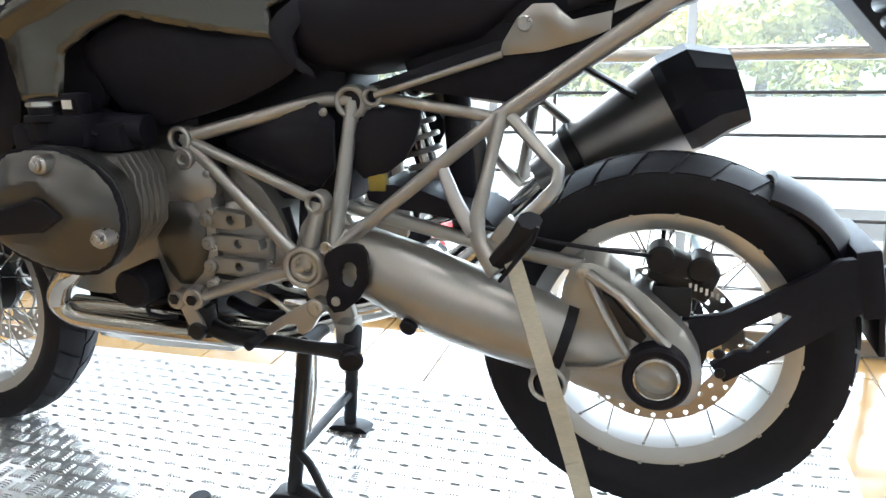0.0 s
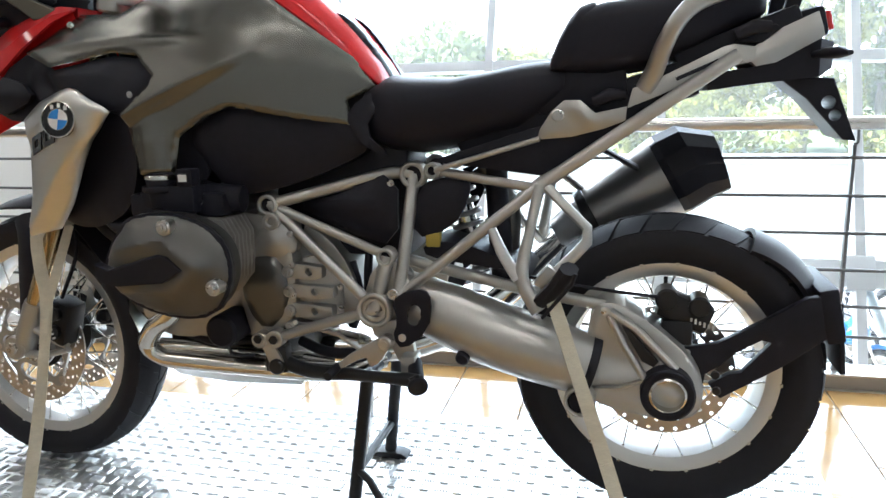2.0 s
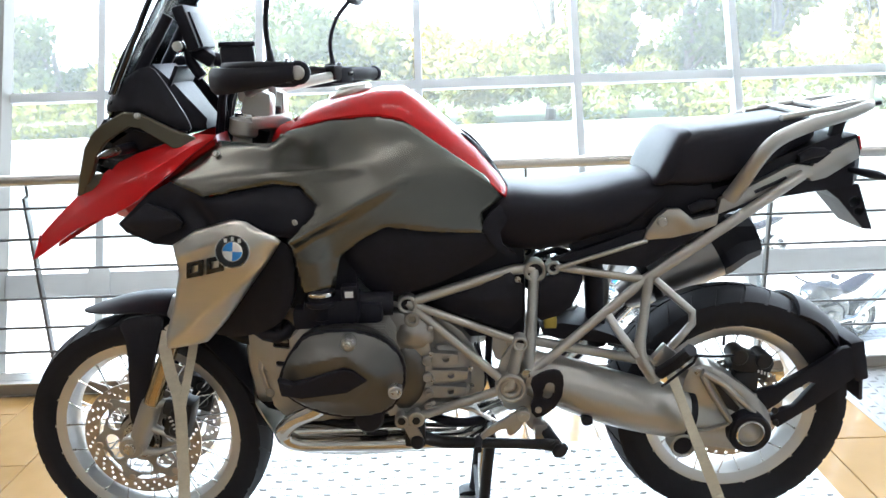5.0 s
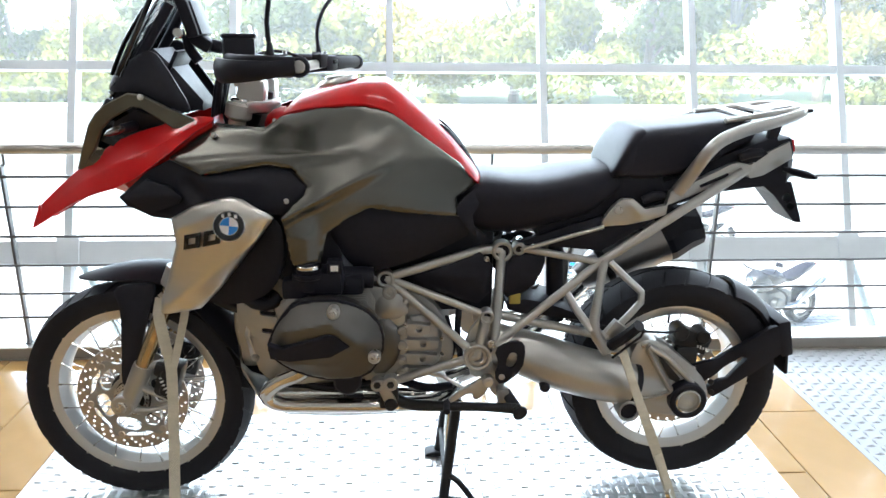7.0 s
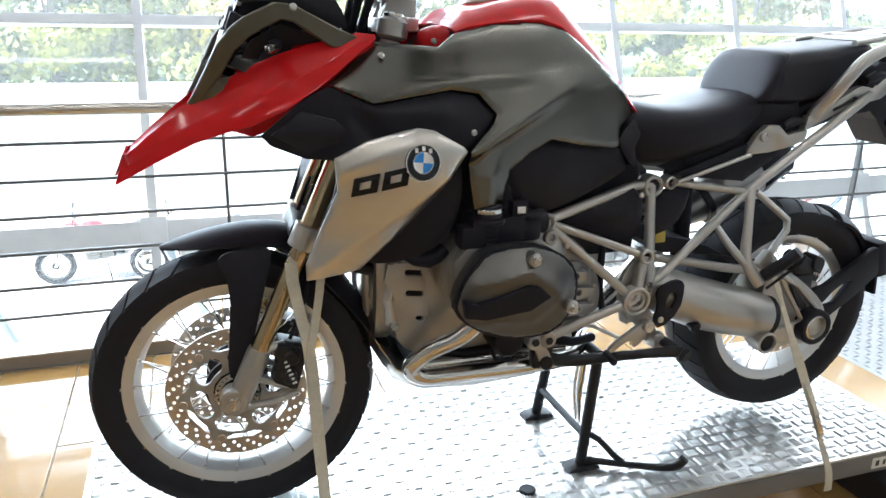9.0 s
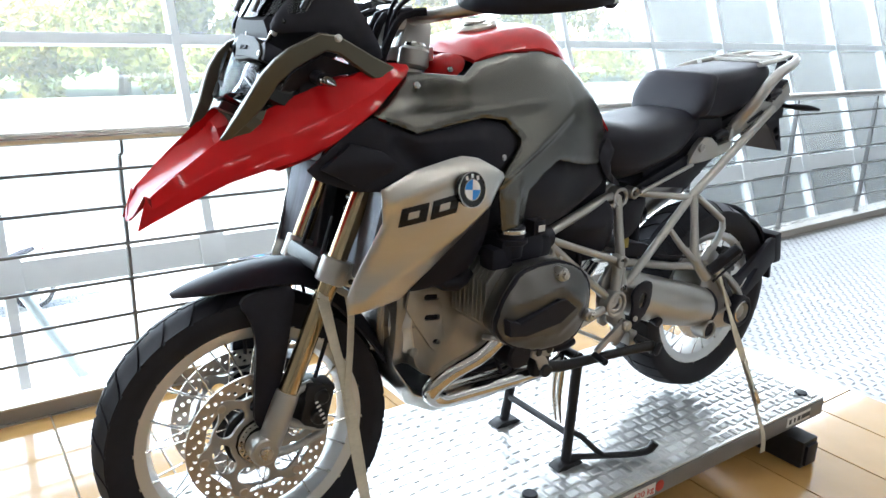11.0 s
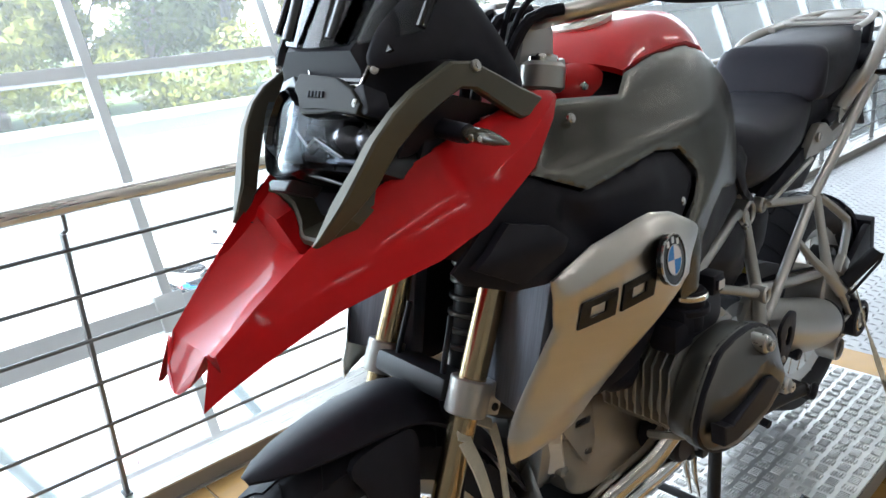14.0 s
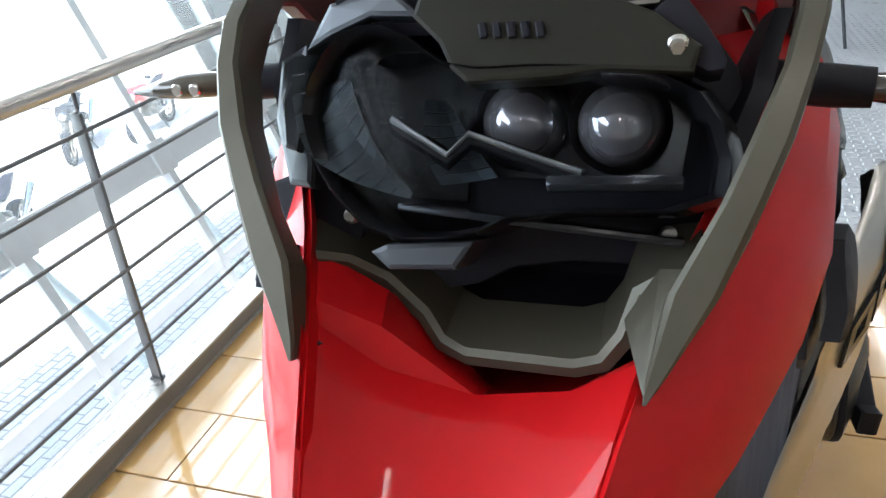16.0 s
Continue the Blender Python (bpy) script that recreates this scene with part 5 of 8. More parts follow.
facets(OUTER, INNER, 0.012, 0.046, 11, "mirror_facet")
facets([(0.0376, 1.2380), (0.0383, 1.2150), (0.0337, 1.2010), (0.0254, 1.1898)], [(0.0300, 1.2403), (0.0175, 1.2214), (0.0074, 1.2080), (-0.0031, 1.1960)], 0.034, 0.050, 7, "mirror_facet")
part("inner_mask", moved(yz(plate([(0.096, 1.275), (0.030, 1.275), (0.020, 1.250), (0.020, 1.180), (0.060, 1.182), (0.094, 1.220)], 0.074, 0.082, 0.002, 0)), TILT_LAMP), GLOSSBLACK, headlight, smooth=False)
zig = [TILT_LAMP @ Vector(p) for p in ((0.030, 0.056, 1.226), (0.030, 0.022, 1.207), (0.030, 0.010, 1.219), (0.034, -0.052, 1.200))]
part("light_blade", tube(zig, 0.0012, 8, False, flat=1.6), CAST, headlight, "slim silver blade across the lamp")
part("blade_back", tube([p + Vector((0.006, 0, -0.006)) for p in zig], 0.005, 6, False, flat=1.2), GLOSSBLACK, headlight)
part("daylight_bar", block((0.010, 0.070, 0.009), TILT_LAMP @ Matrix.Translation((0.026, -0.070, 1.195)) @ pose(0, 0, 0, -3), 0.003), DARKCHROME, headlight)
part("lamp_floor", block((0.050, 0.150, 0.004), TILT_LAMP @ Matrix.Translation((0.036, -0.032, 1.172)) @ pose(0, 0, 0, 4), 0.001), GLOSSBLACK, headlight)
brow = part("brow", yz(plate([(0.036, 1.276), (0.0205, 1.262), (0.0135, 1.249), (0.0051, 1.2423), (-0.0406, 1.2455), (-0.0621, 1.2490), (-0.105, 1.2477), (-0.108, 1.260), (-0.086, 1.276), (-0.050, 1.290), (0.030, 1.294)], 0.000, 0.03, 0.003, 0), TILT_LAMP), BROWSHADE, headlight, "olive-grey brow plate with vents, darkened for its shade", smooth=False)
part("bezel_cheek", lamp_face(plate([(0.140, 1.226), (0.136, 1.262), (0.112, 1.270), (0.112, 1.225), (0.104, 1.200), (0.104, 1.184), (0.124, 1.186)], 0.010, 0.06, 0.004, 0)), SLATE, headlight, "slate grey side of the lamp rim", smooth=False)
part("lamp_filler", yz(plate([(0.150, 1.187), (0.115, 1.200), (0.0807, 1.168), (0.0847, 1.1514), (0.1213, 1.1453), (0.138, 1.159)], 0.060, 0.09, 0.003, 0), TILT_LAMP), BLACK, headlight, smooth=False)
for k in range(5):
    part("vent", block((0.004, 0.0042, 0.008), TILT_LAMP @ Matrix.Translation((-0.0005, -0.003 - k * 0.0072, 1.268)) @ pose(0, 0, 0, -12), 0.001), BLACK, brow, smooth=False)
part("brow_ear", yz(plate([(-0.078, 1.272), (-0.096, 1.288), (-0.112, 1.268), (-0.122, 1.250), (-0.108, 1.248)], 0.004, 0.04, 0.004, 1), TILT_LAMP), BLACK, headlight)
screw(headlight, TILT_LAMP @ Vector((0.003, -0.097, 1.260)), 0.006, (-1, 0, 0))
for k in range(9):
    part("grille_slat", block((0.03, 0.0025, 0.052), Matrix.Translation((-0.662, -0.082 + k * 0.011, 1.135)) @ pose(0, 0, 0, 0, 10, 0), 0.0), BLACK, headlight, smooth=False)
part("grille_back", block((0.01, 0.16, 0.09), Matrix.Translation((-0.642, 0, 1.128)) @ pose(0, 0, 0, 0, 10, 0), 0.003), BLACK, headlight)

# ---- cockpit and screen ----
both("upper_fairing", lambda: panel([(-0.712, 1.285, -0.104), (-0.690, 1.330, -0.106), (-0.650, 1.362, -0.112), (-0.590, 1.392, -0.128), (-0.556, 1.350, -0.140), (-0.492, 1.240, -0.158), (-0.540, 1.252, -0.164), (-0.608, 1.290, -0.158), (-0.650, 1.294, -0.148)], [(-0.60, 1.33, -0.148)], 0.006, 0.006, 0.012), BLACK, bike, "matt black upper fairing")
part("cockpit", loft([[Vector((x, y * w, z0 + (z1 - z0) * t)) for y, t in ((-1, 0), (-1, 0.6), (-0.8, 1), (0.8, 1), (1, 0.6), (1, 0))] for x, w, z0, z1 in ((-0.705, 0.085, 1.255, 1.31), (-0.66, 0.100, 1.235, 1.362), (-0.60, 0.095, 1.23, 1.388), (-0.565, 0.085, 1.25, 1.350), (-0.50, 0.06, 1.24, 1.262))]), BLACK, bike, "black cockpit housing")
part("instrument_face", block((0.010, 0.15, 0.085), Matrix.Translation((-0.567, 0.0, 1.345)) @ pose(0, 0, 0, 0, 28, 0), 0.01), BLACK, bike, "black instrument panel")
display = part("display_holder", join(block((0.030, 0.125, 0.100), Matrix.Translation((-0.522, 0.0, 1.463)) @ pose(0, 0, 0, 0, -16, 0), 0.008), block((0.012, 0.10, 0.08), Matrix.Translation((-0.506, 0, 1.459)) @ pose(0, 0, 0, 0, -16, 0), 0.003),
                                  tube([(-0.540, 0, 1.42), (-0.537, 0, 1.39), (-0.515, 0, 1.355)], 0.013, 10)), BLACK, bike, "black display holder on a stalk")
part("ball_knob", cyl((-0.543, -0.068, 1.424), (-0.543, -0.045, 1.424), 0.013, 20, 0.002), CHROME, display)
both("screen_arm", lambda: tube([(-0.640, -0.075, 1.36), (-0.600, -0.07, 1.42), (-0.555, -0.065, 1.49)], 0.012, 10), BLACK, bike)
part("screen_knob", cyl((-0.598, 0.10, 1.375), (-0.598, 0.135, 1.375), 0.03, 24, 0.006), BLACK, bike, "black screen adjuster knob")


def screen():
    secs = []
    for t in np.linspace(0, 1, 12):
        x0, z = -0.715 + 0.165 * t, 1.315 + 0.27 * t
        w = 0.145 - 0.02 * t ** 2 + 0.015 * math.sin(t * 3)
        row = []
        for k in range(13):
            q = -1 + k / 6
            row.append(Vector((x0 + 0.055 * q * q, q * w, z + 0.012 * q * q)))
        secs.append(row + [Vector((p.x + 0.004, p.y, p.z - 0.002)) for p in row[::-1]])
    return loft(secs)


sc = part("windscreen", screen(), SMOKE, bike, "clear tinted windscreen")
sc.visible_shadow = False
both("screen_edge", lambda: tube([(-0.665, -0.150, 1.330), (-0.625, -0.152, 1.40), (-0.572, -0.147, 1.50), (-0.545, -0.14, 1.55)], 0.006, 8), GLOSSBLACK, sc)
part("screen_base", yz(plate([(0.012, 1.272), (0.030, 1.300), (0.10, 1.312), (0.085, 1.34), (-0.085, 1.34), (-0.125, 1.312), (-0.098, 1.302), (-0.086, 1.272)], -0.708, -0.703, 0.0015, 0), Matrix.Translation((-0.704, 0, 1.272)) @ Matrix.Rotation(radians(28), 4, "Y") @ Matrix.Translation((0.704, 0, -1.272))), GLOSSBLACK, sc, "gloss black lower edge of the screen", smooth=False)
part("screen_rim", tube([(-0.700, 0.030, 1.296), (-0.709, 0.012, 1.271), (-0.711, -0.036, 1.268), (-0.709, -0.086, 1.271), (-0.700, -0.098, 1.296)], 0.0022, 6, False), CHROME, sc)
both("screen_strip", lambda: tube([(-0.715, -0.045, 1.325), (-0.675, -0.05, 1.40), (-0.62, -0.05, 1.48)], 0.010, 8, flat=0.5), GLOSSBLACK, sc)
for s in (-1, 1):
    screw(bike, (-0.700, 0.104 * s, 1.288), 0.005, (-0.6, s, 0.2))
    screw(bike, (-0.609, 0.176 * s, 1.283), 0.007, (0, s, 0.3))
    screw(bike, (-0.278, 0.252 * s, 1.055), 0.007, (0, s, 0))
    screw(bike, (-0.631, 0.211 * s, 1.053), 0.008, (0, s, 0))
    screw(bike, (-0.318, 0.112 * s, 1.222), 0.006, (-0.3, s, 0.2))
    screw(bike, (-0.448, 0.186 * s, 1.198), 0.007, (0, s, 0.2))
    ind = part("indicator", tube([(-0.648, 0.192 * s, 1.213), (-0.652, 0.205 * s, 1.213), (-0.657, 0.232 * s, 1.212), (-0.661, 0.256 * s, 1.210), (-0.663, 0.270 * s, 1.209)], [0.008, 0.0105, 0.0105, 0.0075, 0.002], 14, step=0.006, flat=0.85), AMBER, bike, "slim smoked front indicator")
    part("stalk", tube([(-0.652, 0.200 * s, 1.213), (-0.648, 0.180 * s, 1.213), (-0.640, 0.145 * s, 1.214)], [0.011, 0.012, 0.012], 12, False), BLACK, ind)
    for q in (0.218, 0.232):
        part("indicator_bulb", cyl((-0.664, q * s, 1.212), (-0.6675, q * s, 1.212), 0.0045, 12, 0.001), CHROME, ind)
both("nose_filler", lambda: panel([(-0.715, 1.168, -0.130), (-0.685, 1.222, -0.148), (-0.63, 1.252, -0.160), (-0.54, 1.224, -0.160), (-0.60, 1.214, -0.146), (-0.66, 1.194, -0.134)], [], 0.010, 0.003, 0.015, 0), BLACK, bike)

# ---- handlebar and controls ----
bar = part("handlebar", moved(tube([(-0.180, -0.43, 1.352), (-0.205, -0.36, 1.352), (-0.26, -0.26, 1.348), (-0.36, -0.13, 1.325), (-0.385, -0.06, 1.318), (-0.385, 0.06, 1.318), (-0.36, 0.13, 1.325), (-0.26, 0.26, 1.348), (-0.205, 0.36, 1.352), (-0.180, 0.43, 1.352)], 0.0135, 16, step=0.012), STEER), ALU, bike, "silver tubular handlebar")
yoke = part("top_yoke", moved(join(plate([(-0.435, 0), (-0.40, 0.125), (-0.36, 0.125), (-0.325, 0.05), (-0.325, -0.05), (-0.36, -0.125), (-0.40, -0.125)], -0.014, 0.014, 0.004, 1), ), STEER @ Matrix.Translation((0, 0, 1.250)) @ Matrix(((1, 0, 0, 0), (0, 0, 1, 0), (0, 1, 0, 0), (0, 0, 0, 1)))), SATIN, bike, "silver top fork yoke")
for s in (-1, 1):
    part("riser", moved(join(cyl((-0.385, 0.052 * s, 1.235), (-0.385, 0.052 * s, 1.315), 0.026, 20, 0.004), block((0.062, 0.046, 0.045), Matrix.Translation((-0.385, 0.052 * s, 1.318)), 0.009), block((0.078, 0.052, 0.070), Matrix.Translation((-0.372, 0.056 * s, 1.286)) @ pose(0, 0, 0, 0, 14, 0), 0.012, 2, (0.72, 0.9)), cyl((-0.408, 0.105 * s, 1.190), (-0.400, 0.105 * s, 1.222), 0.021, 20, 0.004), cyl((-0.400, 0.105 * s, 1.222), (-0.392, 0.105 * s, 1.262), 0.032, 24, 0.006)), STEER), SATIN, yoke, "silver bar clamp")
    part("fork_cap", moved(cyl((-0.394, 0.105 * s, 1.258), (-0.391, 0.105 * s, 1.272), 0.022, 20, 0.004), STEER), CHROME, yoke)
    g = part("grip", moved(tube([(-0.182, 0.425 * s, 1.352), (-0.206, 0.355 * s, 1.352), (-0.228, 0.31 * s, 1.351)], 0.0175, 16), STEER), RUBBER, bar, "black rubber grip")
    part("bar_end", moved(join(cyl((-0.180, 0.424 * s, 1.352), (-0.178, 0.440 * s, 1.352), 0.021, 22, 0.004), ), STEER), BLACK, bar)
    part("end_cap", moved(cyl((-0.178, 0.438 * s, 1.352), (-0.178, 0.443 * s, 1.352), 0.0125, 18, 0.002), STEER), BOLT, bar)
    part("switch_box", moved(block((0.045, 0.05, 0.045), Matrix.Translation((-0.245, 0.285 * s, 1.349)) @ pose(0, 0, 0, 0, 0, -32 * s), 0.01), STEER), BLACK, bar)
    part("lever", moved(tube([(-0.262, 0.26 * s, 1.352), (-0.275, 0.31 * s, 1.35), (-0.255, 0.38 * s, 1.345), (-0.235, 0.425 * s, 1.343)], [0.009, 0.006, 0.005, 0.006], 8), STEER), ALU, bar, "silver hand lever")
    guard = moved(tube([(-0.185, 0.445 * s, 1.352), (-0.235, 0.448 * s, 1.346), (-0.300, 0.430 * s, 1.342), (-0.345, 0.385 * s, 1.342), (-0.372, 0.31 * s, 1.345), (-0.365, 0.235 * s, 1.350), (-0.34, 0.20 * s, 1.350)], [0.006, 0.0085, 0.0105, 0.0115, 0.011, 0.008, 0.005], 12, step=0.012, flat=2.2), STEER)
    hg = part("hand_guard", guard, BLACK, bike, "black hand guard")
    part("guard_frame", moved(tube([(-0.185, 0.438 * s, 1.362), (-0.25, 0.436 * s, 1.365), (-0.31, 0.40 * s, 1.366), (-0.35, 0.32 * s, 1.368)], 0.009, 10), STEER), BLACK, hg)
    screw(hg, st((-0.352, 0.215 * s, 1.352)), 0.007, (-1, 0.3 * s, 0))
    mir = part("mirror_stalk", moved(tube([(-0.268, 0.288 * s, 1.37), (-0.272, 0.292 * s, 1.44), (-0.255, 0.315 * s, 1.50), (-0.225, 0.35 * s, 1.545)], 0.0055, 10), STEER), BLACK, bike, "black mirror stalk")
    part("mirror_head", moved(moved(lathe([(0, -0.012), (0.045, -0.010), (0.056, 0.0), (0.050, 0.016), (0.02, 0.030), (0, 0.032)], 28), Matrix.Translation((-0.21, 0.375 * s, 1.58)) @ pose(0, 0, 0, 0, 0, 78) @ Matrix.Diagonal((1.25, 1, 0.8, 1))), STEER), BLACK, mir)
    part("stalk_boot", moved(cyl((-0.268, 0.288 * s, 1.362), (-0.27, 0.29 * s, 1.40), 0.010, 12, 0.002, 0.006), STEER), RUBBER, mir)
part("reservoir", moved(join(block((0.066, 0.058, 0.062), Matrix.Translation((-0.345, -0.255, 1.378)) @ pose(0, 0, 0, 0, 0, 20), 0.008), block((0.070, 0.062, 0.010), Matrix.Translation((-0.345, -0.255, 1.412)) @ pose(0, 0, 0, 0, 0, 20), 0.003)), STEER), BLACK, bar, "black fluid reservoir")
for y0, k in ((-0.24, 0.0), (-0.20, 0.012), (0.24, 0.01)):
    part("cable", moved(tube([(-0.30, y0, 1.362), (-0.37, y0 * 0.8, 1.372 + k), (-0.43, y0 * 0.5, 1.345 + k), (-0.445, y0 * 0.35, 1.27), (-0.44, y0 * 0.2, 1.18)], 0.0045, 8), STEER), BLACK, bar)
for s in (-1, 1):
    perch = part("lever_perch", moved(join(block((0.045, 0.035, 0.040), Matrix.Translation((-0.262, 0.262 * s, 1.356)) @ pose(0, 0, 0, 0, 0, -34 * s), 0.008), cyl((-0.275, 0.272 * s, 1.332), (-0.275, 0.272 * s, 1.380), 0.011, 14, 0.002), tube([(-0.285, 0.255 * s, 1.362), (-0.315, 0.235 * s, 1.366), (-0.345, 0.22 * s, 1.356)], 0.010, 8)), STEER), BLACKMETAL, bar, "black lever perch")
    part("rocker", moved(block((0.014, 0.022, 0.012), Matrix.Translation((-0.224, 0.286 * s, 1.353)) @ pose(0, 0, 0, 0, 0, -32 * s), 0.003), STEER), GLOSSBLACK, perch)
    part("perch_bolt", moved(cyl((-0.245, 0.258 * s, 1.376), (-0.245, 0.258 * s, 1.382), 0.005, 8, 0.001), STEER), BOLT, perch)
for y0, x0 in ((-0.085, -0.455), (-0.05, -0.468), (-0.015, -0.46), (0.03, -0.466)):
    part("wiring_loom", tube([(-0.395, y0 * 1.6, 1.335), (x0 + 0.02, y0 * 1.3, 1.325), (x0, y0, 1.27), (x0 - 0.012, y0 * 0.8, 1.20), (x0 + 0.005, y0 * 0.6, 1.12)], 0.0085, 8), BLACK, bar)
part("navigation_knob", join(block((0.055, 0.05, 0.035), Matrix.Translation((-0.502, 0.0, 1.402)) @ pose(0, 0, 0, 0, 34, 0), 0.012), cyl((-0.485, 0, 1.395), (-0.452, 0, 1.388), 0.016, 16, 0.005)), BLACK, display)
part("bar_cover", moved(block((0.055, 0.075, 0.022), Matrix.Translation((-0.385, 0, 1.338)), 0.008), STEER), SATIN, yoke, "silver bar clamp cover")
part("ignition_lock", cyl((-0.36, 0, 1.255), (-0.355, 0, 1.285), 0.02, 20, 0.003), BLACKMETAL, bike)
part("headstock", join(tube([(-0.50, 0, 0.98), (-0.40, 0, 1.235)], 0.034, 20, False), block((0.20, 0.10, 0.14), Matrix.Translation((-0.37, 0, 1.05)), 0.02)), BLACKMETAL, bike)
both("radiator_core", lambda: block((0.035, 0.135, 0.20), Matrix.Translation((-0.525, -0.148, 0.905)) @ pose(0, 0, 0, 0, 14, -14), 0.004), RADIATOR, bike, "grey finned radiator core")
part("front_shock", join(tube([(-0.50, 0, 0.80), (-0.44, 0, 1.08)], 0.026, 18, False)), BLACKMETAL, bike)
for k in range(9):
    part("spring_coil", ring((-0.492 + 0.0055 * k, 0, 0.835 + 0.026 * k), (0.21, 0, 0.98), 0.034, 0.025, 0.009), CASTDARK, bike)
both("wishbone", lambda: tube([(-0.575, -0.05, 0.815), (-0.48, -0.075, 0.74), (-0.34, -0.105, 0.72)], 0.017, 12), BLACKMETAL, bike)

# ---- engine ----
CASE = [(-0.405, 0.575), (-0.415, 0.70), (-0.395, 0.79), (-0.335, 0.835), (-0.10, 0.835), (-0.02, 0.800), (0.0, 0.72), (0.0, 0.585), (-0.06, 0.545), (-0.12, 0.530), (-0.30, 0.515), (-0.37, 0.53)]
engine = part("engine_case", plate(CASE, -0.118, 0.118, 0.014, 1), CAST, bike, "cast aluminium boxer engine case")
part("case_rear", plate([(-0.13, 0.82), (-0.02, 0.80), (0.0, 0.72), (0.0, 0.585), (-0.06, 0.55), (-0.13, 0.54)], -0.155, 0.155, 0.012, 1), CAST, engine, "cast rear half of the engine case")
part("gearbox", plate([(-0.01, 0.79), (0.06, 0.76), (0.11, 0.69), (0.13, 0.60), (0.10, 0.56), (-0.01, 0.57)], -0.115, 0.115, 0.012, 1), CAST, engine, "cast aluminium gearbox")
part("gearbox_cover", panel([(-0.005, 0.712, -0.135), (0.050, 0.722, -0.132), (0.088, 0.690, -0.128), (0.092, 0.640, -0.126), (0.086, 0.580, -0.126), (0.050, 0.556, -0.130), (-0.005, 0.560, -0.135)], [(0.04, 0.64, -0.142)], 0.03, 0.006, 0.008, 1), CAST, engine, "cast gearbox cover", flat_angle=35)
for z0, w, h in ((0.690, 0.060, 0.036), (0.648, 0.082, 0.032), (0.606, 0.078, 0.034), (0.572, 0.060, 0.022)):
    part("casting_block", plate([(-0.010, z0 + h / 2), (w * 0.55, z0 + h / 2 - 0.003), (w, z0 + h * 0.30), (w, z0 - h * 0.34), (w * 0.6, z0 - h / 2), (-0.010, z0 - h / 2 + 0.002)], -0.156, -0.120, 0.005, 0, [(w * 0.50, z0, 0.0075)] if h > 0.03 else ()), CAST, engine, flat_angle=50)
    part("boss", join(cyl((-0.014, -0.13, z0), (-0.014, -0.166, z0), 0.0125, 16, 0.003), cyl((-0.014, -0.166, z0), (-0.014, -0.170, z0), 0.007, 6, 0.001)), CAST, engine)
part("case_top", panel([(-0.072, 0.795, -0.150), (-0.02, 0.800, -0.148), (0.005, 0.775, -0.146), (0.002, 0.722, -0.150), (-0.045, 0.715, -0.158), (-0.090, 0.735, -0.160)], [(-0.04, 0.76, -0.168)], 0.02, 0.006, 0.010, 1), CAST, engine, "cast upper case corner")
for z in (0.60, 0.67, 0.75):
    part("case_boss", join(cyl((-0.402, -0.10, z), (-0.402, -0.124, z), 0.011, 16, 0.004), cyl((-0.402, -0.123, z), (-0.402, -0.127, z), 0.006, 6, 0.001)), CAST, engine)
for x, z in ((-0.004, 0.77), (-0.004, 0.705), (-0.004, 0.64), (-0.004, 0.58), (0.085, 0.70), (0.09, 0.655), (0.09, 0.61)):
    screw(engine, (x, -0.160 if x < 0 else -0.136, z), 0.0065)
part("case_panel", panel([(-0.125, 0.715, -0.160), (-0.02, 0.725, -0.160), (-0.018, 0.60, -0.160), (-0.075, 0.552, -0.160), (-0.12, 0.60, -0.160)], [(-0.06, 0.66, -0.172)], 0.01, 0.010, 0.012, 1), CASTDARK, engine, "darker cast side panel")
ring_plug = part("case_plug", join(ring((-0.045, -0.158, 0.795), (0, 1, 0), 0.018, 0.008, 0.014), cyl((-0.045, -0.150, 0.795), (-0.045, -0.158, 0.795), 0.009, 14)), CAST, engine)
part("oil_filter", cyl((-0.155, -0.12, 0.565), (-0.155, -0.205, 0.565), 0.036, 28, 0.006), BLACK, engine, "black oil filter")
HEAD = [(-0.334, 0.716), (-0.314, 0.766), (-0.290, 0.800), (-0.266, 0.826), (-0.203, 0.836), (-0.140, 0.831), (-0.078, 0.797), (-0.054, 0.752), (-0.058, 0.690), (-0.098, 0.634), (-0.172, 0.625), (-0.256, 0.643), (-0.316, 0.682)]


def scaled(pts, k, cx=-0.195, cz=0.73):
    return [(cx + (x - cx) * k, cz + (z - cz) * k) for x, z in pts]


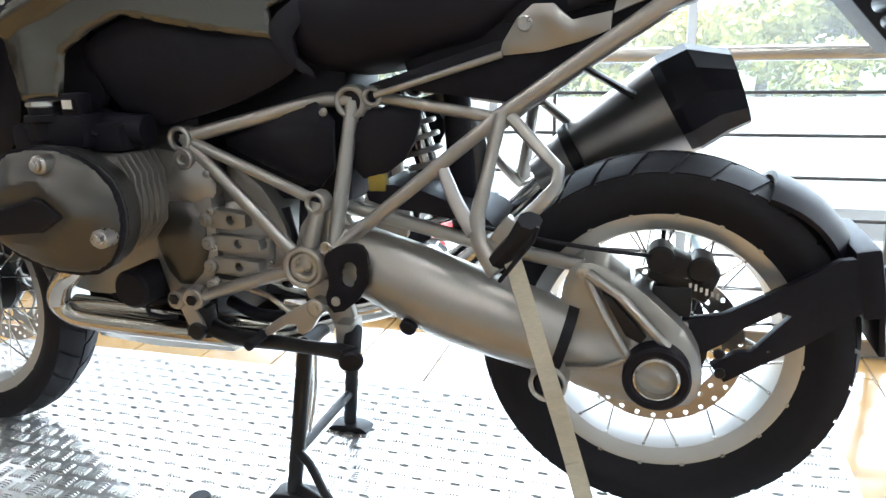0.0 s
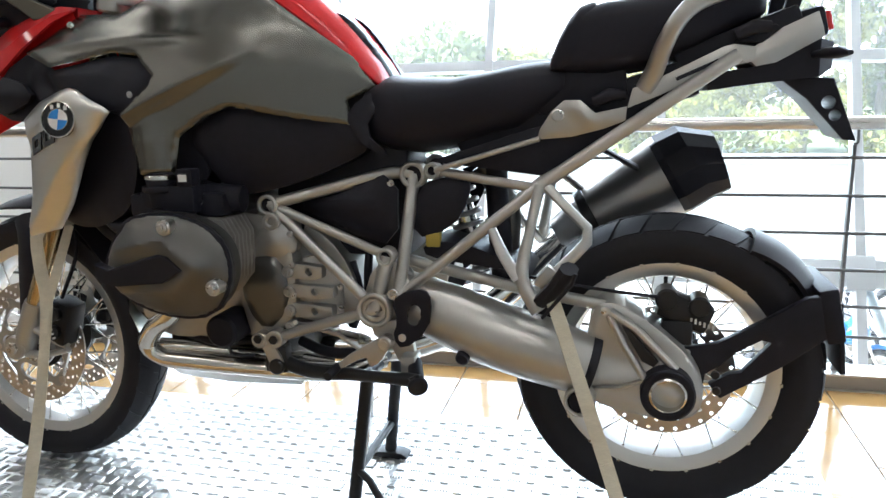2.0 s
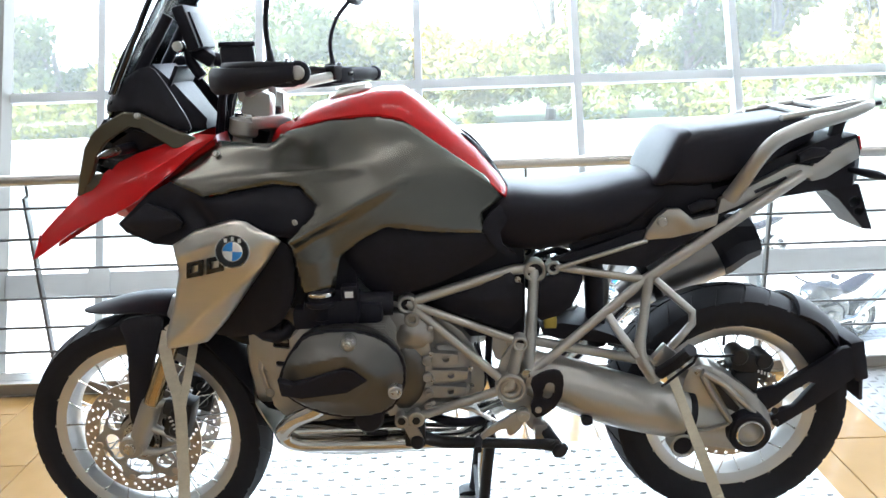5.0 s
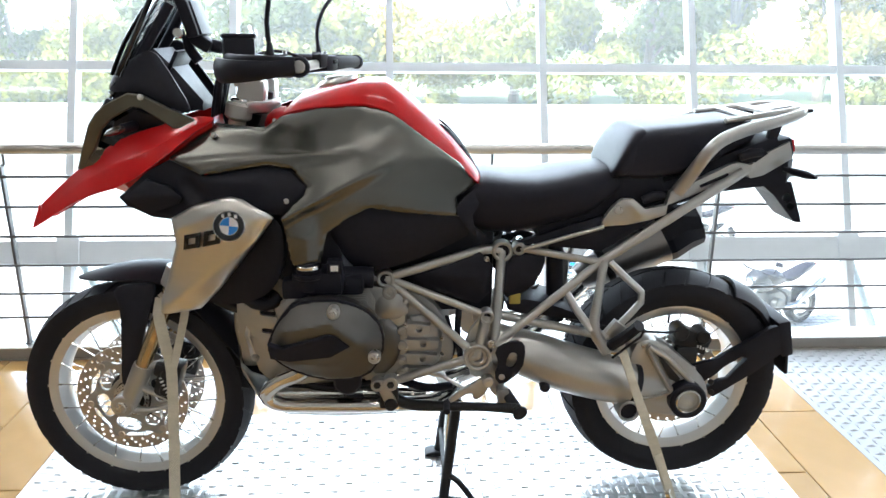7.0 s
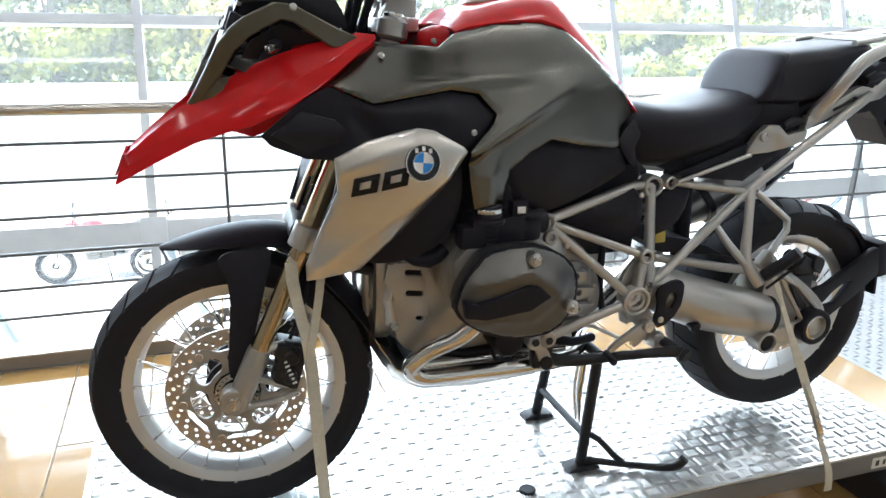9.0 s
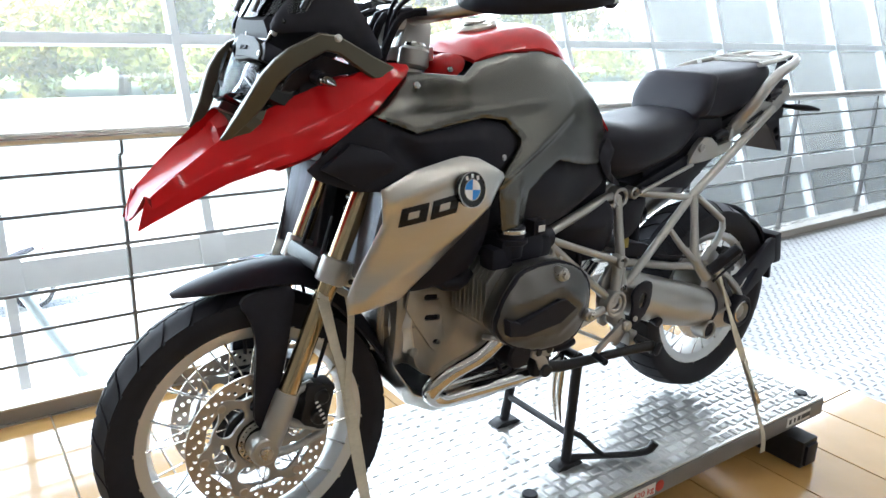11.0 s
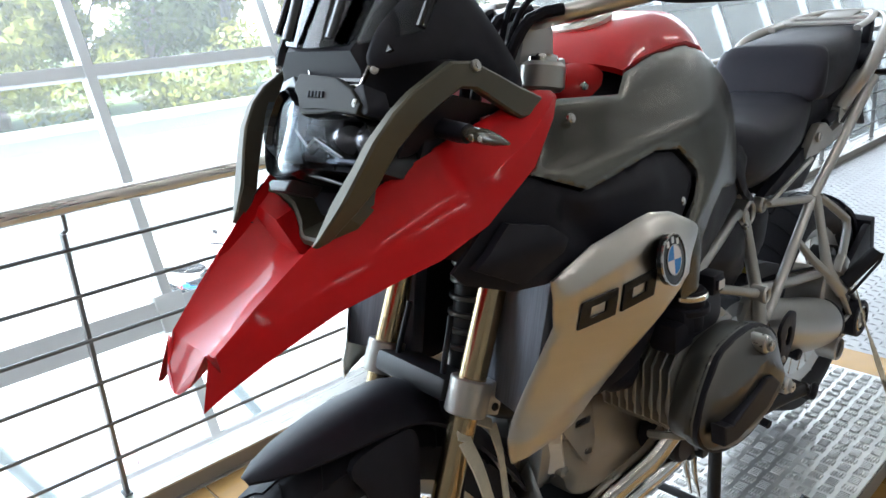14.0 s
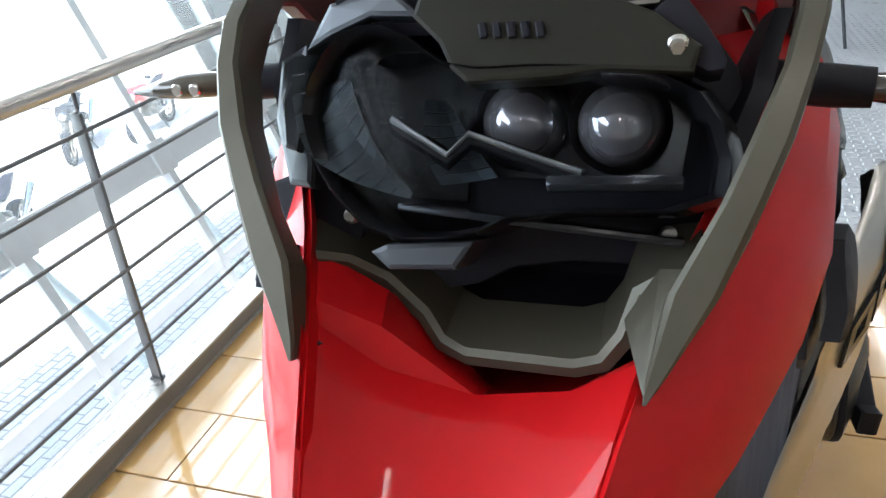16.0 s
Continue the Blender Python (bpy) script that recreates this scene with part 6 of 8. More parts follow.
for s in (-1, 1):
    def side(bm):
        return bm if s < 0 else mirrored(bm)
    cy = part("cylinder", side(plate(scaled(HEAD, 0.78), -0.300, -0.10, 0.004, 1)), CAST, bike, "finned aluminium cylinder")
    for k in range(9):
        y = -0.136 - k * 0.0150
        part("fin", side(plate([(-0.312, 0.700), (-0.312, 0.792), (-0.286, 0.818), (-0.10, 0.812), (-0.082, 0.780), (-0.085, 0.690), (-0.12, 0.650), (-0.26, 0.655)], y - 0.0019, y + 0.0019, 0.001, 0)), CAST, cy)
    part("cylinder_head", side(plate(scaled(HEAD, 0.95), -0.300, -0.262, 0.006, 2)), CASTDARK, cy, "dark grey cylinder head")
    cover = part("head_cover", side(panel([(x, z, -0.312) for x, z in HEAD], [(-0.240, 0.792, -0.336), (-0.150, 0.790, -0.338), (-0.100, 0.740, -0.340), (-0.190, 0.725, -0.343), (-0.120, 0.690, -0.338), (-0.200, 0.668, -0.334), (-0.290, 0.720, -0.334)], 0.012, 0.012, 0.008, 1,
                                          [(-0.292, 0.764, -0.178, 0.790, 0.026, 0.008, 1), (-0.178, 0.790, -0.112, 0.736, 0.026, 0.008, 1), (-0.112, 0.736, -0.168, 0.686, 0.026, 0.007, 1), (-0.168, 0.686, -0.290, 0.680, 0.024, 0.006, 1)], 5e-4)), CASTDARK, cy, "dark grey valve cover", flat_angle=28)
    part("cover_insert", side(plate([(-0.323, 0.740), (-0.293, 0.729), (-0.186, 0.761), (-0.165, 0.758), (-0.134, 0.732), (-0.179, 0.706), (-0.275, 0.696), (-0.318, 0.704)], -0.3535, -0.330, 0.004, 0)), BLACK, cover, "black cover insert", smooth=False)
    part("cover_seal", side(plate(HEAD, -0.3145, -0.306, 0.001, 1)), BLACK, cy)
    for x, z in ((-0.171, 0.811), (-0.079, 0.699)):
        part("cover_bolt", side(join(cyl((x, -0.315, z), (x, -0.346, z), 0.0150, 22, 0.003), cyl((x, -0.345, z), (x, -0.353, z), 0.0095, 18, 0.002), cyl((x, -0.352, z), (x, -0.3545, z), 0.004, 6))), BOLT, cover)
    part("head_gasket", side(plate(scaled(HEAD, 1.0), -0.304, -0.299, 0.001, 1)), BLACK, cy)
    th = part("throttle_body", side(join(cyl((-0.235, -0.235, 0.835), (-0.236, -0.240, 0.905), 0.030, 24, 0.004), block((0.125, 0.10, 0.062), Matrix.Translation((-0.215, -0.212, 0.852)), 0.020), block((0.06, 0.05, 0.05), Matrix.Translation((-0.270, -0.235, 0.838)), 0.012), ring((-0.236, -0.240, 0.872), (0, 0, 1), 0.036, 0.026, 0.012), block((0.07, 0.07, 0.05), Matrix.Translation((-0.14, -0.20, 0.838)), 0.016))), BLACK, bike, "black throttle body")
    part("hose_clamp", side(ring((-0.236, -0.240, 0.895), (0, 0, 1), 0.0325, 0.029, 0.010)), CHROME, th, "steel hose clamp")
    part("sensor", side(join(block((0.036, 0.032, 0.034), Matrix.Translation((-0.172, -0.245, 0.895)), 0.005), block((0.022, 0.006, 0.018), Matrix.Translation((-0.172, -0.2615, 0.895)), 0.002))), BLACK, th)
    part("sensor_label", side(block((0.018, 0.001, 0.014), Matrix.Translation((-0.172, -0.2655, 0.895)), 0)), WHITELABEL, th, smooth=False)
    part("intake_hose", side(tube([(-0.235, -0.21, 0.850), (-0.17, -0.20, 0.852), (-0.085, -0.19, 0.846)], 0.027, 16)), BLACK, th)
    part("wire", side(tube([(-0.172, -0.245, 0.87), (-0.15, -0.24, 0.845), (-0.19, -0.22, 0.825), (-0.26, -0.2, 0.83)], 0.004, 6)), BLACK, th)
    header = part("exhaust_header", side(tube([(-0.235, -0.215, 0.635), (-0.275, -0.20, 0.595), (-0.335, -0.172, 0.555), (-0.372, -0.148, 0.508), (-0.345, -0.140, 0.478), (-0.28, -0.138, 0.471), (-0.06, -0.13, 0.463), (0.06, -0.10, 0.455), (0.14, -0.02, 0.46)], 0.0215, 18, step=0.012)), CHROME, bike, "polished exhaust header pipe")
    part("flange", side(ring((-0.240, -0.213, 0.630), (0.5, 0.3, 1), 0.033, 0.020, 0.012)), CAST, header)
    part("link_pipe", side(tube([(-0.355, -0.125, 0.50), (-0.20, -0.11, 0.49), (0.05, -0.08, 0.47)], 0.016, 12)), CHROME, header)
front_cover = part("front_cover", yz(plate([(-0.105, 0.60), (-0.116, 0.75), (-0.10, 0.82), (0.10, 0.82), (0.116, 0.75), (0.105, 0.60), (0.07, 0.545), (-0.07, 0.545)], -0.445, -0.400, 0.012, 1)), CAST, engine, "cast front engine cover")
for s in (-1, 1):
    sp = part("skid_side", plate([(-0.428, 0.712), (-0.420, 0.752), (-0.353, 0.752), (-0.333, 0.702), (-0.326, 0.625), (-0.345, 0.590), (-0.362, 0.606), (-0.400, 0.664)], s * 0.1235 - 0.004, s * 0.1235 + 0.004, 0.002, 0, [(x0 + 0.007 * k, z0 - 0.001 * k, 0.0072) for x0, z0 in ((-0.375, 0.730), (-0.373, 0.681)) for k in range(5)] + [(-0.350 + 0.003 * k, 0.618 - 0.001 * k, 0.006) for k in range(4)]), CAST, front_cover, "grey side plate with three slots", flat_angle=30)
    part("slot_shade", plate([(-0.400, 0.742), (-0.345, 0.742), (-0.335, 0.62), (-0.352, 0.60), (-0.39, 0.66)], s * 0.119 - 0.001, s * 0.119 + 0.001, 0, 0), BLACK, sp, smooth=False)
    part("cover_rib", tube([(-0.448, 0.04 * s, 0.80), (-0.455, 0.06 * s, 0.68), (-0.448, 0.045 * s, 0.58)], 0.010, 8), CAST, front_cover)
def skid_front():
    """A folded bright plate in front of the engine, swept back at both sides."""
    secs = []
    for x, z, w in ((-0.402, 0.550, 0.095), (-0.442, 0.595, 0.112), (-0.456, 0.660, 0.118), (-0.448, 0.715, 0.112), (-0.430, 0.752, 0.100)):
        front = [Vector((x + back, y * w, z + dz)) for y, back, dz in ((-1.06, 0.040, 0.004), (-0.72, 0.006, 0), (-0.40, 0, 0), (0, -0.006, 0), (0.40, 0, 0), (0.72, 0.006, 0), (1.06, 0.040, 0.004))]
        secs.append(front + [p + Vector((0.004, 0, 0)) for p in front[::-1]])
    return loft(secs)


part("skid_front", skid_front(), ALU, engine, "bright folded plate in front of the engine", flat_angle=20)
skid = part("skid_plate", loft([[Vector((x, y * w, z + dz)) for y, dz in ((-1, 0.035), (-0.75, 0), (0.75, 0), (1, 0.035), (1, 0.039), (0.76, 0.004), (-0.76, 0.004), (-1, 0.039))] for x, w, z in ((-0.452, 0.085, 0.595), (-0.445, 0.105, 0.53), (-0.40, 0.12, 0.455), (-0.33, 0.13, 0.420), (-0.20, 0.13, 0.410), (-0.03, 0.12, 0.412))]), ALU, bike, "bright aluminium skid plate")
for x, y in ((-0.25, -0.06), (-0.15, -0.06), (-0.25, 0.06), (-0.15, 0.06)):
    part("skid_bolt", cyl((x, y, 0.404), (x, y, 0.412), 0.010, 14, 0.002), BOLT, skid)
part("sump", block((0.30, 0.20, 0.10), Matrix.Translation((-0.20, 0, 0.50)), 0.02), BLACKMETAL, engine, "dark engine sump")

# ---- frame ----
NODES = dict(fl=(-0.055, -0.139, 0.828), fr=(0.247, -0.098, 0.887), mid=(0.204, -0.163, 0.731), pivot=(0.181, -0.177, 0.624), low=(-0.045, -0.168, 0.548), j=(0.226, -0.165, 0.648), top=(0.220, -0.102, 0.896), rj=(0.497, -0.143, 0.866), s0=(0.289, -0.108, 0.896))
main = {}
for s in (-1, 1):
    N = {k: Vector((v[0], v[1] * (1 if s < 0 else -1), v[2])) for k, v in NODES.items()}
    fr = part("frame_ring", ring(N["pivot"], (0, 1, 0), 0.036, 0.0265, 0.034, 36, 0.003), SATIN, bike, "silver trellis frame with pivot ring")
    main[s] = fr
    def ft(a, b, r, name="frame_tube", via=()):
        part(name, tube([N[a] if isinstance(a, str) else a, *via, N[b] if isinstance(b, str) else b], r, 16, bool(via)), SATIN, fr)
    ft("fl", "fr", 0.0125, via=(N["fl"].lerp(N["top"], 0.5), N["top"] + Vector((-0.02, 0, -0.006))))
    ft("fl", "mid", 0.0098)
    ft("fl", "pivot", 0.0112)
    ft("fr", "j", 0.0130)
    ft("pivot", "low", 0.0112)
    ft("j", "rj", 0.0112)
    ft("rj", Vector((0.845, N["rj"].y * 0.97, 1.100)), 0.0125)
    ft("s0", "rj", 0.0095)
    ft(Vector((0.298, N["s0"].y * 1.22, 0.899)), Vector((0.502, N["s0"].y * 1.24, 0.958)), 0.0055)
    ft("pivot", "mid", 0.014)
    for k, r, q in (("fl", 0.0225, 0.014), ("fr", 0.0275, 0.018), ("mid", 0.0185, 0.011), ("s0", 0.0165, 0.009)):
        part("node_ring", ring(N[k], (0, 1, 0), r, q, 0.036, 26, 0.003), SATIN, fr)
        part("node_plug", cyl(N[k] - Vector((0, 0.010, 0)), N[k] + Vector((0, 0.010, 0)), q + 0.0005, 20, 0.002), BLACK, fr)
    part("pivot_socket", join(ring(N["pivot"] + Vector((0, 0.002 * s, 0)), (0, 1, 0), 0.027, 0.016, 0.018, 10, 0.003), cyl(N["pivot"] - Vector((0, 0.012 * s, 0)), N["pivot"] - Vector((0, 0.004 * s, 0)), 0.0265, 24, 0.002)), SATIN, fr)
    part("pivot_bolt", join(cyl(N["pivot"] - Vector((0, 0.006 * s, 0)), N["pivot"] + Vector((0, 0.006 * s, 0)), 0.0105, 6, 0.002), cyl(N["pivot"], N["pivot"] + Vector((0, 0.009 * s, 0)), 0.005, 12, 0.001)), BOLT, fr)
    part("pivot_plate", plate([(0.150, 0.67), (0.20, 0.735), (0.235, 0.70), (0.245, 0.62), (0.22, 0.56), (0.17, 0.545), (0.155, 0.60)], N["pivot"].y - 0.006 - 0.03 * s, N["pivot"].y + 0.006 - 0.03 * s, 0.003, 1), SATIN, fr)
    low = part("frame_mount", join(ring(N["low"], (0, 1, 0), 0.020, 0.008, 0.03), ring(N["low"] + Vector((-0.035, 0, -0.004)), (0, 1, 0), 0.017, 0.007, 0.03), block((0.05, 0.02, 0.03), Matrix.Translation(N["low"] + Vector((-0.016, 0, -0.004))), 0.006), plate([(-0.085, 0.545), (-0.055, 0.54), (-0.03, 0.50), (-0.03, 0.475), (-0.055, 0.475)], N["low"].y - 0.008, N["low"].y + 0.008, 0.003)), SATIN, fr, "silver front engine mount")
    for q in (0, -0.035):
        part("bolt", cyl(N["low"] + Vector((q, 0.017 * s, 0)), N["low"] + Vector((q, 0.021 * s, 0)), 0.010, 6, 0.001), BLACKMETAL, low)
    screw(fr, N["j"] + Vector((-0.008, 0.012 * s, 0.008)), 0.012, (0, s, 0))
    # heel guard and rider footrest
    hg = part("heel_guard", plate([(0.222, 0.650), (0.255, 0.672), (0.290, 0.676), (0.304, 0.655), (0.296, 0.592), (0.243, 0.549), (0.222, 0.575), (0.235, 0.61)], s * 0.196, s * 0.204, 0.002, 1, [(0.268, 0.622, 0.014), (0.270, 0.632, 0.012), (0.265, 0.612, 0.012)]), BLACK, bike, "black heel guard with a cut-out")
    screw(hg, (0.243, s * 0.205, 0.576), 0.008, (0, s, 0))
    hanger = part("footrest_hanger", join(plate([(0.17, 0.60), (0.235, 0.60), (0.262, 0.53), (0.25, 0.50), (0.225, 0.505), (0.205, 0.55), (0.17, 0.57)], s * 0.150, s * 0.168, 0.004, 1), block((0.03, 0.05, 0.04), Matrix.Translation((0.25, s * 0.175, 0.515)), 0.006)), SATIN, bike, "silver footrest hanger")
    part("footrest", join(tube([(0.258, s * 0.175, 0.517), (0.286, s * 0.255, 0.498)], 0.015, 10, False, flat=0.8), cyl((0.284, s * 0.250, 0.5), (0.289, s * 0.262, 0.497), 0.020, 16, 0.004)), RUBBER, hanger, "black rubber footrest")
    # pillion footrest bracket
    P = lambda x, z, y: Vector((x, s * y, z))
    pb = part("pillion_bracket", tube([P(0.505, 0.872, 0.150), P(0.49, 0.79, 0.175), P(0.478, 0.705, 0.200), P(0.512, 0.648, 0.222)], [0.012, 0.011, 0.014, 0.016], 12, flat=0.75), SATIN, bike, "silver pillion footrest bracket")
    part("bracket_arm", tube([P(0.520, 0.868, 0.150), P(0.56, 0.832, 0.172), P(0.596, 0.800, 0.188), P(0.596, 0.775, 0.192), P(0.545, 0.722, 0.203), P(0.512, 0.690, 0.21)], 0.0115, 10, step=0.03, flat=0.8), SATIN, pb)
    part("bracket_arm", tube([P(0.412, 0.790, 0.150), P(0.440, 0.742, 0.175), P(0.474, 0.70, 0.200)], [0.010, 0.012, 0.013], 10, flat=0.8), SATIN, pb)
    part("bracket_block", block((0.040, 0.022, 0.045), Matrix.Translation(P(0.530, 0.705, 0.208)) @ pose(0, 0, 0, 0, 38, 0), 0.005), SATIN, pb)
    part("pillion_peg", join(tube([P(0.518, 0.668, 0.222), P(0.548, 0.704, 0.245), P(0.570, 0.742, 0.270)], 0.020, 8, False, flat=0.75), tube([P(0.52, 0.640, 0.235), P(0.575, 0.715, 0.275), P(0.582, 0.735, 0.278)], 0.0035, 6, False)), RUBBER, pb, "black folded pillion footrest")

# ---- inner bodywork ----
both("airbox_cover", lambda: panel([(-0.195, 0.978, -0.205), (-0.142, 1.012, -0.198), (-0.088, 1.030, -0.190), (0.028, 1.006, -0.160), (0.134, 0.992, -0.140), (0.172, 0.945, -0.128), (0.10, 0.905, -0.135), (0.0, 0.868, -0.150), (-0.113, 0.845, -0.165), (-0.155, 0.895, -0.185)], [(-0.06, 0.94, -0.185)], 0.05, 0.008, 0.018, 1), BLACK, bike, "black airbox side cover")
both("front_side_cover", lambda: panel([(-0.030, 0.828, -0.105), (0.10, 0.868, -0.118), (0.218, 0.896, -0.120), (0.214, 0.738, -0.120), (0.105, 0.768, -0.118)], [(0.12, 0.815, -0.135)], 0.01, 0.008, 0.014, 1, [(0.06, 0.83, 0.17, 0.83, 0.02, 0.006)]), BLACK, bike, "black triangular side cover")
both("rear_side_cover", lambda: panel([(0.246, 0.866, -0.112), (0.36, 0.893, -0.106), (0.362, 0.842, -0.106), (0.326, 0.778, -0.110), (0.242, 0.755, -0.115)], [(0.29, 0.83, -0.122)], 0.01, 0.008, 0.014, 1), BLACK, bike, "black rear side cover")
screw(bike, (0.205, -0.127, 0.872), 0.007)
part("battery_box", block((0.30, 0.16, 0.24), Matrix.Translation((0.08, 0, 0.83)), 0.02), BLACK, bike, "black inner box")
both("seat_base", lambda: panel([(0.285, 0.915, -0.128), (0.48, 0.975, -0.120), (0.62, 1.005, -0.112), (0.74, 1.045, -0.105), (0.62, 0.955, -0.112), (0.505, 0.888, -0.120)], [], 0.02, 0.005, 0.02, 0), BLACK, bike, "black panel under the seat")
part("rear_inner", join(block((0.17, 0.21, 0.075), Matrix.Translation((0.575, 0, 1.050)) @ pose(0, 0, 0, 0, -10, 0), 0.01), block((0.46, 0.20, 0.07), Matrix.Translation((0.56, 0, 1.00)) @ pose(0, 0, 0, 0, -17, 0), 0.01), block((0.22, 0.20, 0.06), Matrix.Translation((0.85, 0, 1.12)) @ pose(0, 0, 0, 0, -20, 0), 0.01)), BLACK, bike)

# ---- seats ----
part("rider_seat", body([(0.128, 0.975, 1.035, 0.10, 0.5), (0.155, 0.945, 1.068, 0.125, 0.55), (0.20, 0.930, 1.086, 0.14, 0.6), (0.26, 0.925, 1.080, 0.150, 0.65), (0.33, 0.936, 1.078, 0.152, 0.68), (0.40, 0.955, 1.088, 0.146, 0.68), (0.46, 0.965, 1.100, 0.132, 0.62), (0.51, 1.00, 1.105, 0.118, 0.55), (0.545, 1.03, 1.10, 0.108, 0.5)], 3.0), SEATVINYL, bike, "black vinyl rider seat")
both("seat_skirt", lambda: panel([(0.124, 1.018, -0.140), (0.178, 1.060, -0.118), (0.195, 1.035, -0.13), (0.155, 0.975, -0.145), (0.215, 0.925, -0.145), (0.165, 0.940, -0.148), (0.128, 0.985, -0.146)], [], 0.01, 0.005, 0.012, 1), BLACK, bike, "black skirt in front of the seat")
part("pillion_seat", body([(0.545, 1.078, 1.150, 0.128, 0.45), (0.57, 1.074, 1.194, 0.130, 0.45), (0.62, 1.070, 1.206, 0.130, 0.5), (0.70, 1.082, 1.213, 0.126, 0.5), (0.78, 1.115, 1.222, 0.117, 0.5), (0.84, 1.145, 1.229, 0.104, 0.5), (0.880, 1.160, 1.222, 0.088, 0.5), (0.895, 1.172, 1.200, 0.07, 0.5)], 5.0, 36), SEATVINYL, bike, "black vinyl pillion seat", flat_angle=30)
part("pillion_front", body([(0.516, 1.082, 1.092, 0.100, 0.5), (0.522, 1.078, 1.112, 0.122, 0.5), (0.535, 1.076, 1.146, 0.132, 0.5), (0.552, 1.076, 1.178, 0.134, 0.5), (0.572, 1.090, 1.200, 0.130, 0.6), (0.594, 1.130, 1.2065, 0.118, 0.6), (0.600, 1.150, 1.205, 0.112, 0.6)], 4.2, 36), SEATVINYL, bike, "padded black vinyl front of the pillion seat", flat_angle=35)

# ---- tail ----
both("tail_panel", lambda: panel([(0.661, 1.012, -0.132), (0.669, 1.047, -0.130), (0.697, 1.056, -0.128), (0.822, 1.115, -0.120), (0.840, 1.119, -0.119), (0.884, 1.112, -0.118), (0.884, 1.091, -0.120), (0.819, 1.078, -0.124), (0.715, 1.033, -0.130)], [], 0.020, 0.003, 0.012, 0), SATIN, bike, "satin silver tail beam", flat_angle=30)
both("tail_end", lambda: panel([(0.858, 1.098, -0.119), (0.880, 1.118, -0.117), (0.921, 1.146, -0.112), (0.975, 1.170, -0.104), (0.988, 1.128, -0.104), (0.910, 1.086, -0.116), (0.876, 1.080, -0.121)], [], 0.030, 0.003, 0.012, 0, [(0.885, 1.10, 0.985, 1.148, 0.012, 0.004, 1)]), SATIN, bike, "satin silver tail end cover", flat_angle=30)
both("tail_slot", lambda: plate([(0.745, 1.058), (0.815, 1.088), (0.812, 1.094), (0.742, 1.064)], -0.130, -0.122, 0, 0), BLACK, bike, smooth=False)
both("tail_recess", lambda: plate([(0.842, 1.122), (0.852, 1.136), (0.905, 1.150), (0.915, 1.143), (0.885, 1.120)], -0.118, -0.100, 0.002, 0), BLACK, bike, smooth=False)
lock_panels = both("lock_panel", lambda: panel([(0.497, 0.956, -0.126), (0.502, 0.975, -0.128), (0.524, 1.009, -0.131), (0.547, 1.028, -0.132), (0.576, 1.028, -0.134), (0.604, 1.004, -0.140), (0.660, 1.015, -0.142), (0.658, 0.990, -0.143), (0.618, 0.975, -0.138), (0.561, 0.961, -0.131)], [], 0.018, 0.003, 0.010, 0, [(0.570, 1.015, 0.600, 0.985, 0.020, 0.005, 1)]), SATIN, bike, "satin silver seat lock panel", flat_angle=30)
part("seat_lock", join(cyl((0.536, -0.128, 1.001), (0.536, -0.138, 1.001), 0.0115, 22, 0.002), block((0.004, 0.002, 0.010), Matrix.Translation((0.536, -0.1385, 1.001)), 0)), BOLT, lock_panels[0], "round key lock")
for x, z in ((0.628, 1.030), (0.868, 1.140)):
    both("hook_cover", lambda x=x, z=z: tube([(x - 0.028, -0.122, z - 0.006), (x, -0.125, z + 0.006), (x + 0.028, -0.120, z + 0.006)], [0.010, 0.013, 0.010], 10), BLACK, bike)
both("grab_rail", lambda: tube([(0.690, -0.118, 1.045), (0.705, -0.130, 1.075), (0.718, -0.155, 1.115), (0.738, -0.170, 1.155), (0.768, -0.172, 1.185), (0.83, -0.160, 1.208), (0.92, -0.135, 1.226), (0.99, -0.105, 1.242), (1.012, -0.080, 1.246)], [0.016, 0.015, 0.014, 0.014, 0.014, 0.013, 0.012, 0.011, 0.009], 14, step=0.012, flat=1.15), SATIN, bike, "satin silver grab rail")
rack = part("luggage_rack", tube([(0.800, -0.105, 1.224), (0.90, -0.100, 1.238), (0.985, -0.080, 1.250), (1.012, -0.04, 1.254), (1.012, 0.04, 1.254), (0.985, 0.080, 1.250), (0.90, 0.100, 1.238), (0.800, 0.105, 1.224)], 0.010, 10, flat=0.7, step=0.015), SATIN, bike, "silver luggage rack")
for x, w, z in ((0.865, 0.102, 1.233), (0.925, 0.094, 1.241)):
    part("rack_bar", tube([(x, -w, z), (x, w, z)], 0.012, 8, False, flat=0.6), SATIN, rack)
part("rack_plate", block((0.10, 0.085, 0.008), Matrix.Translation((0.965, 0, 1.247)) @ pose(0, 0, 0, 0, -9, 0), 0.003), SATIN, rack)
both("rack_stay", lambda: plate([(0.917, 1.150), (0.940, 1.158), (0.962, 1.238), (0.930, 1.232)], -0.095, -0.075, 0.003, 1), BLACK, bike)
both("rack_peg", lambda: tube([(0.99, -0.080, 1.240), (1.03, -0.085, 1.248)], 0.009, 8, False, flat=0.6), BLACK, bike)
tail = part("tail_lamp", block((0.05, 0.19, 0.055), Matrix.Translation((0.968, 0, 1.150)) @ pose(0, 0, 0, 0, -14, 0), 0.012), BLACK, bike, "tail lamp with a red lens")
part("red_lens", block((0.014, 0.15, 0.036), Matrix.Translation((0.998, 0, 1.156)) @ pose(0, 0, 0, 0, -14, 0), 0.006), REDLENS, tail, "red lens")
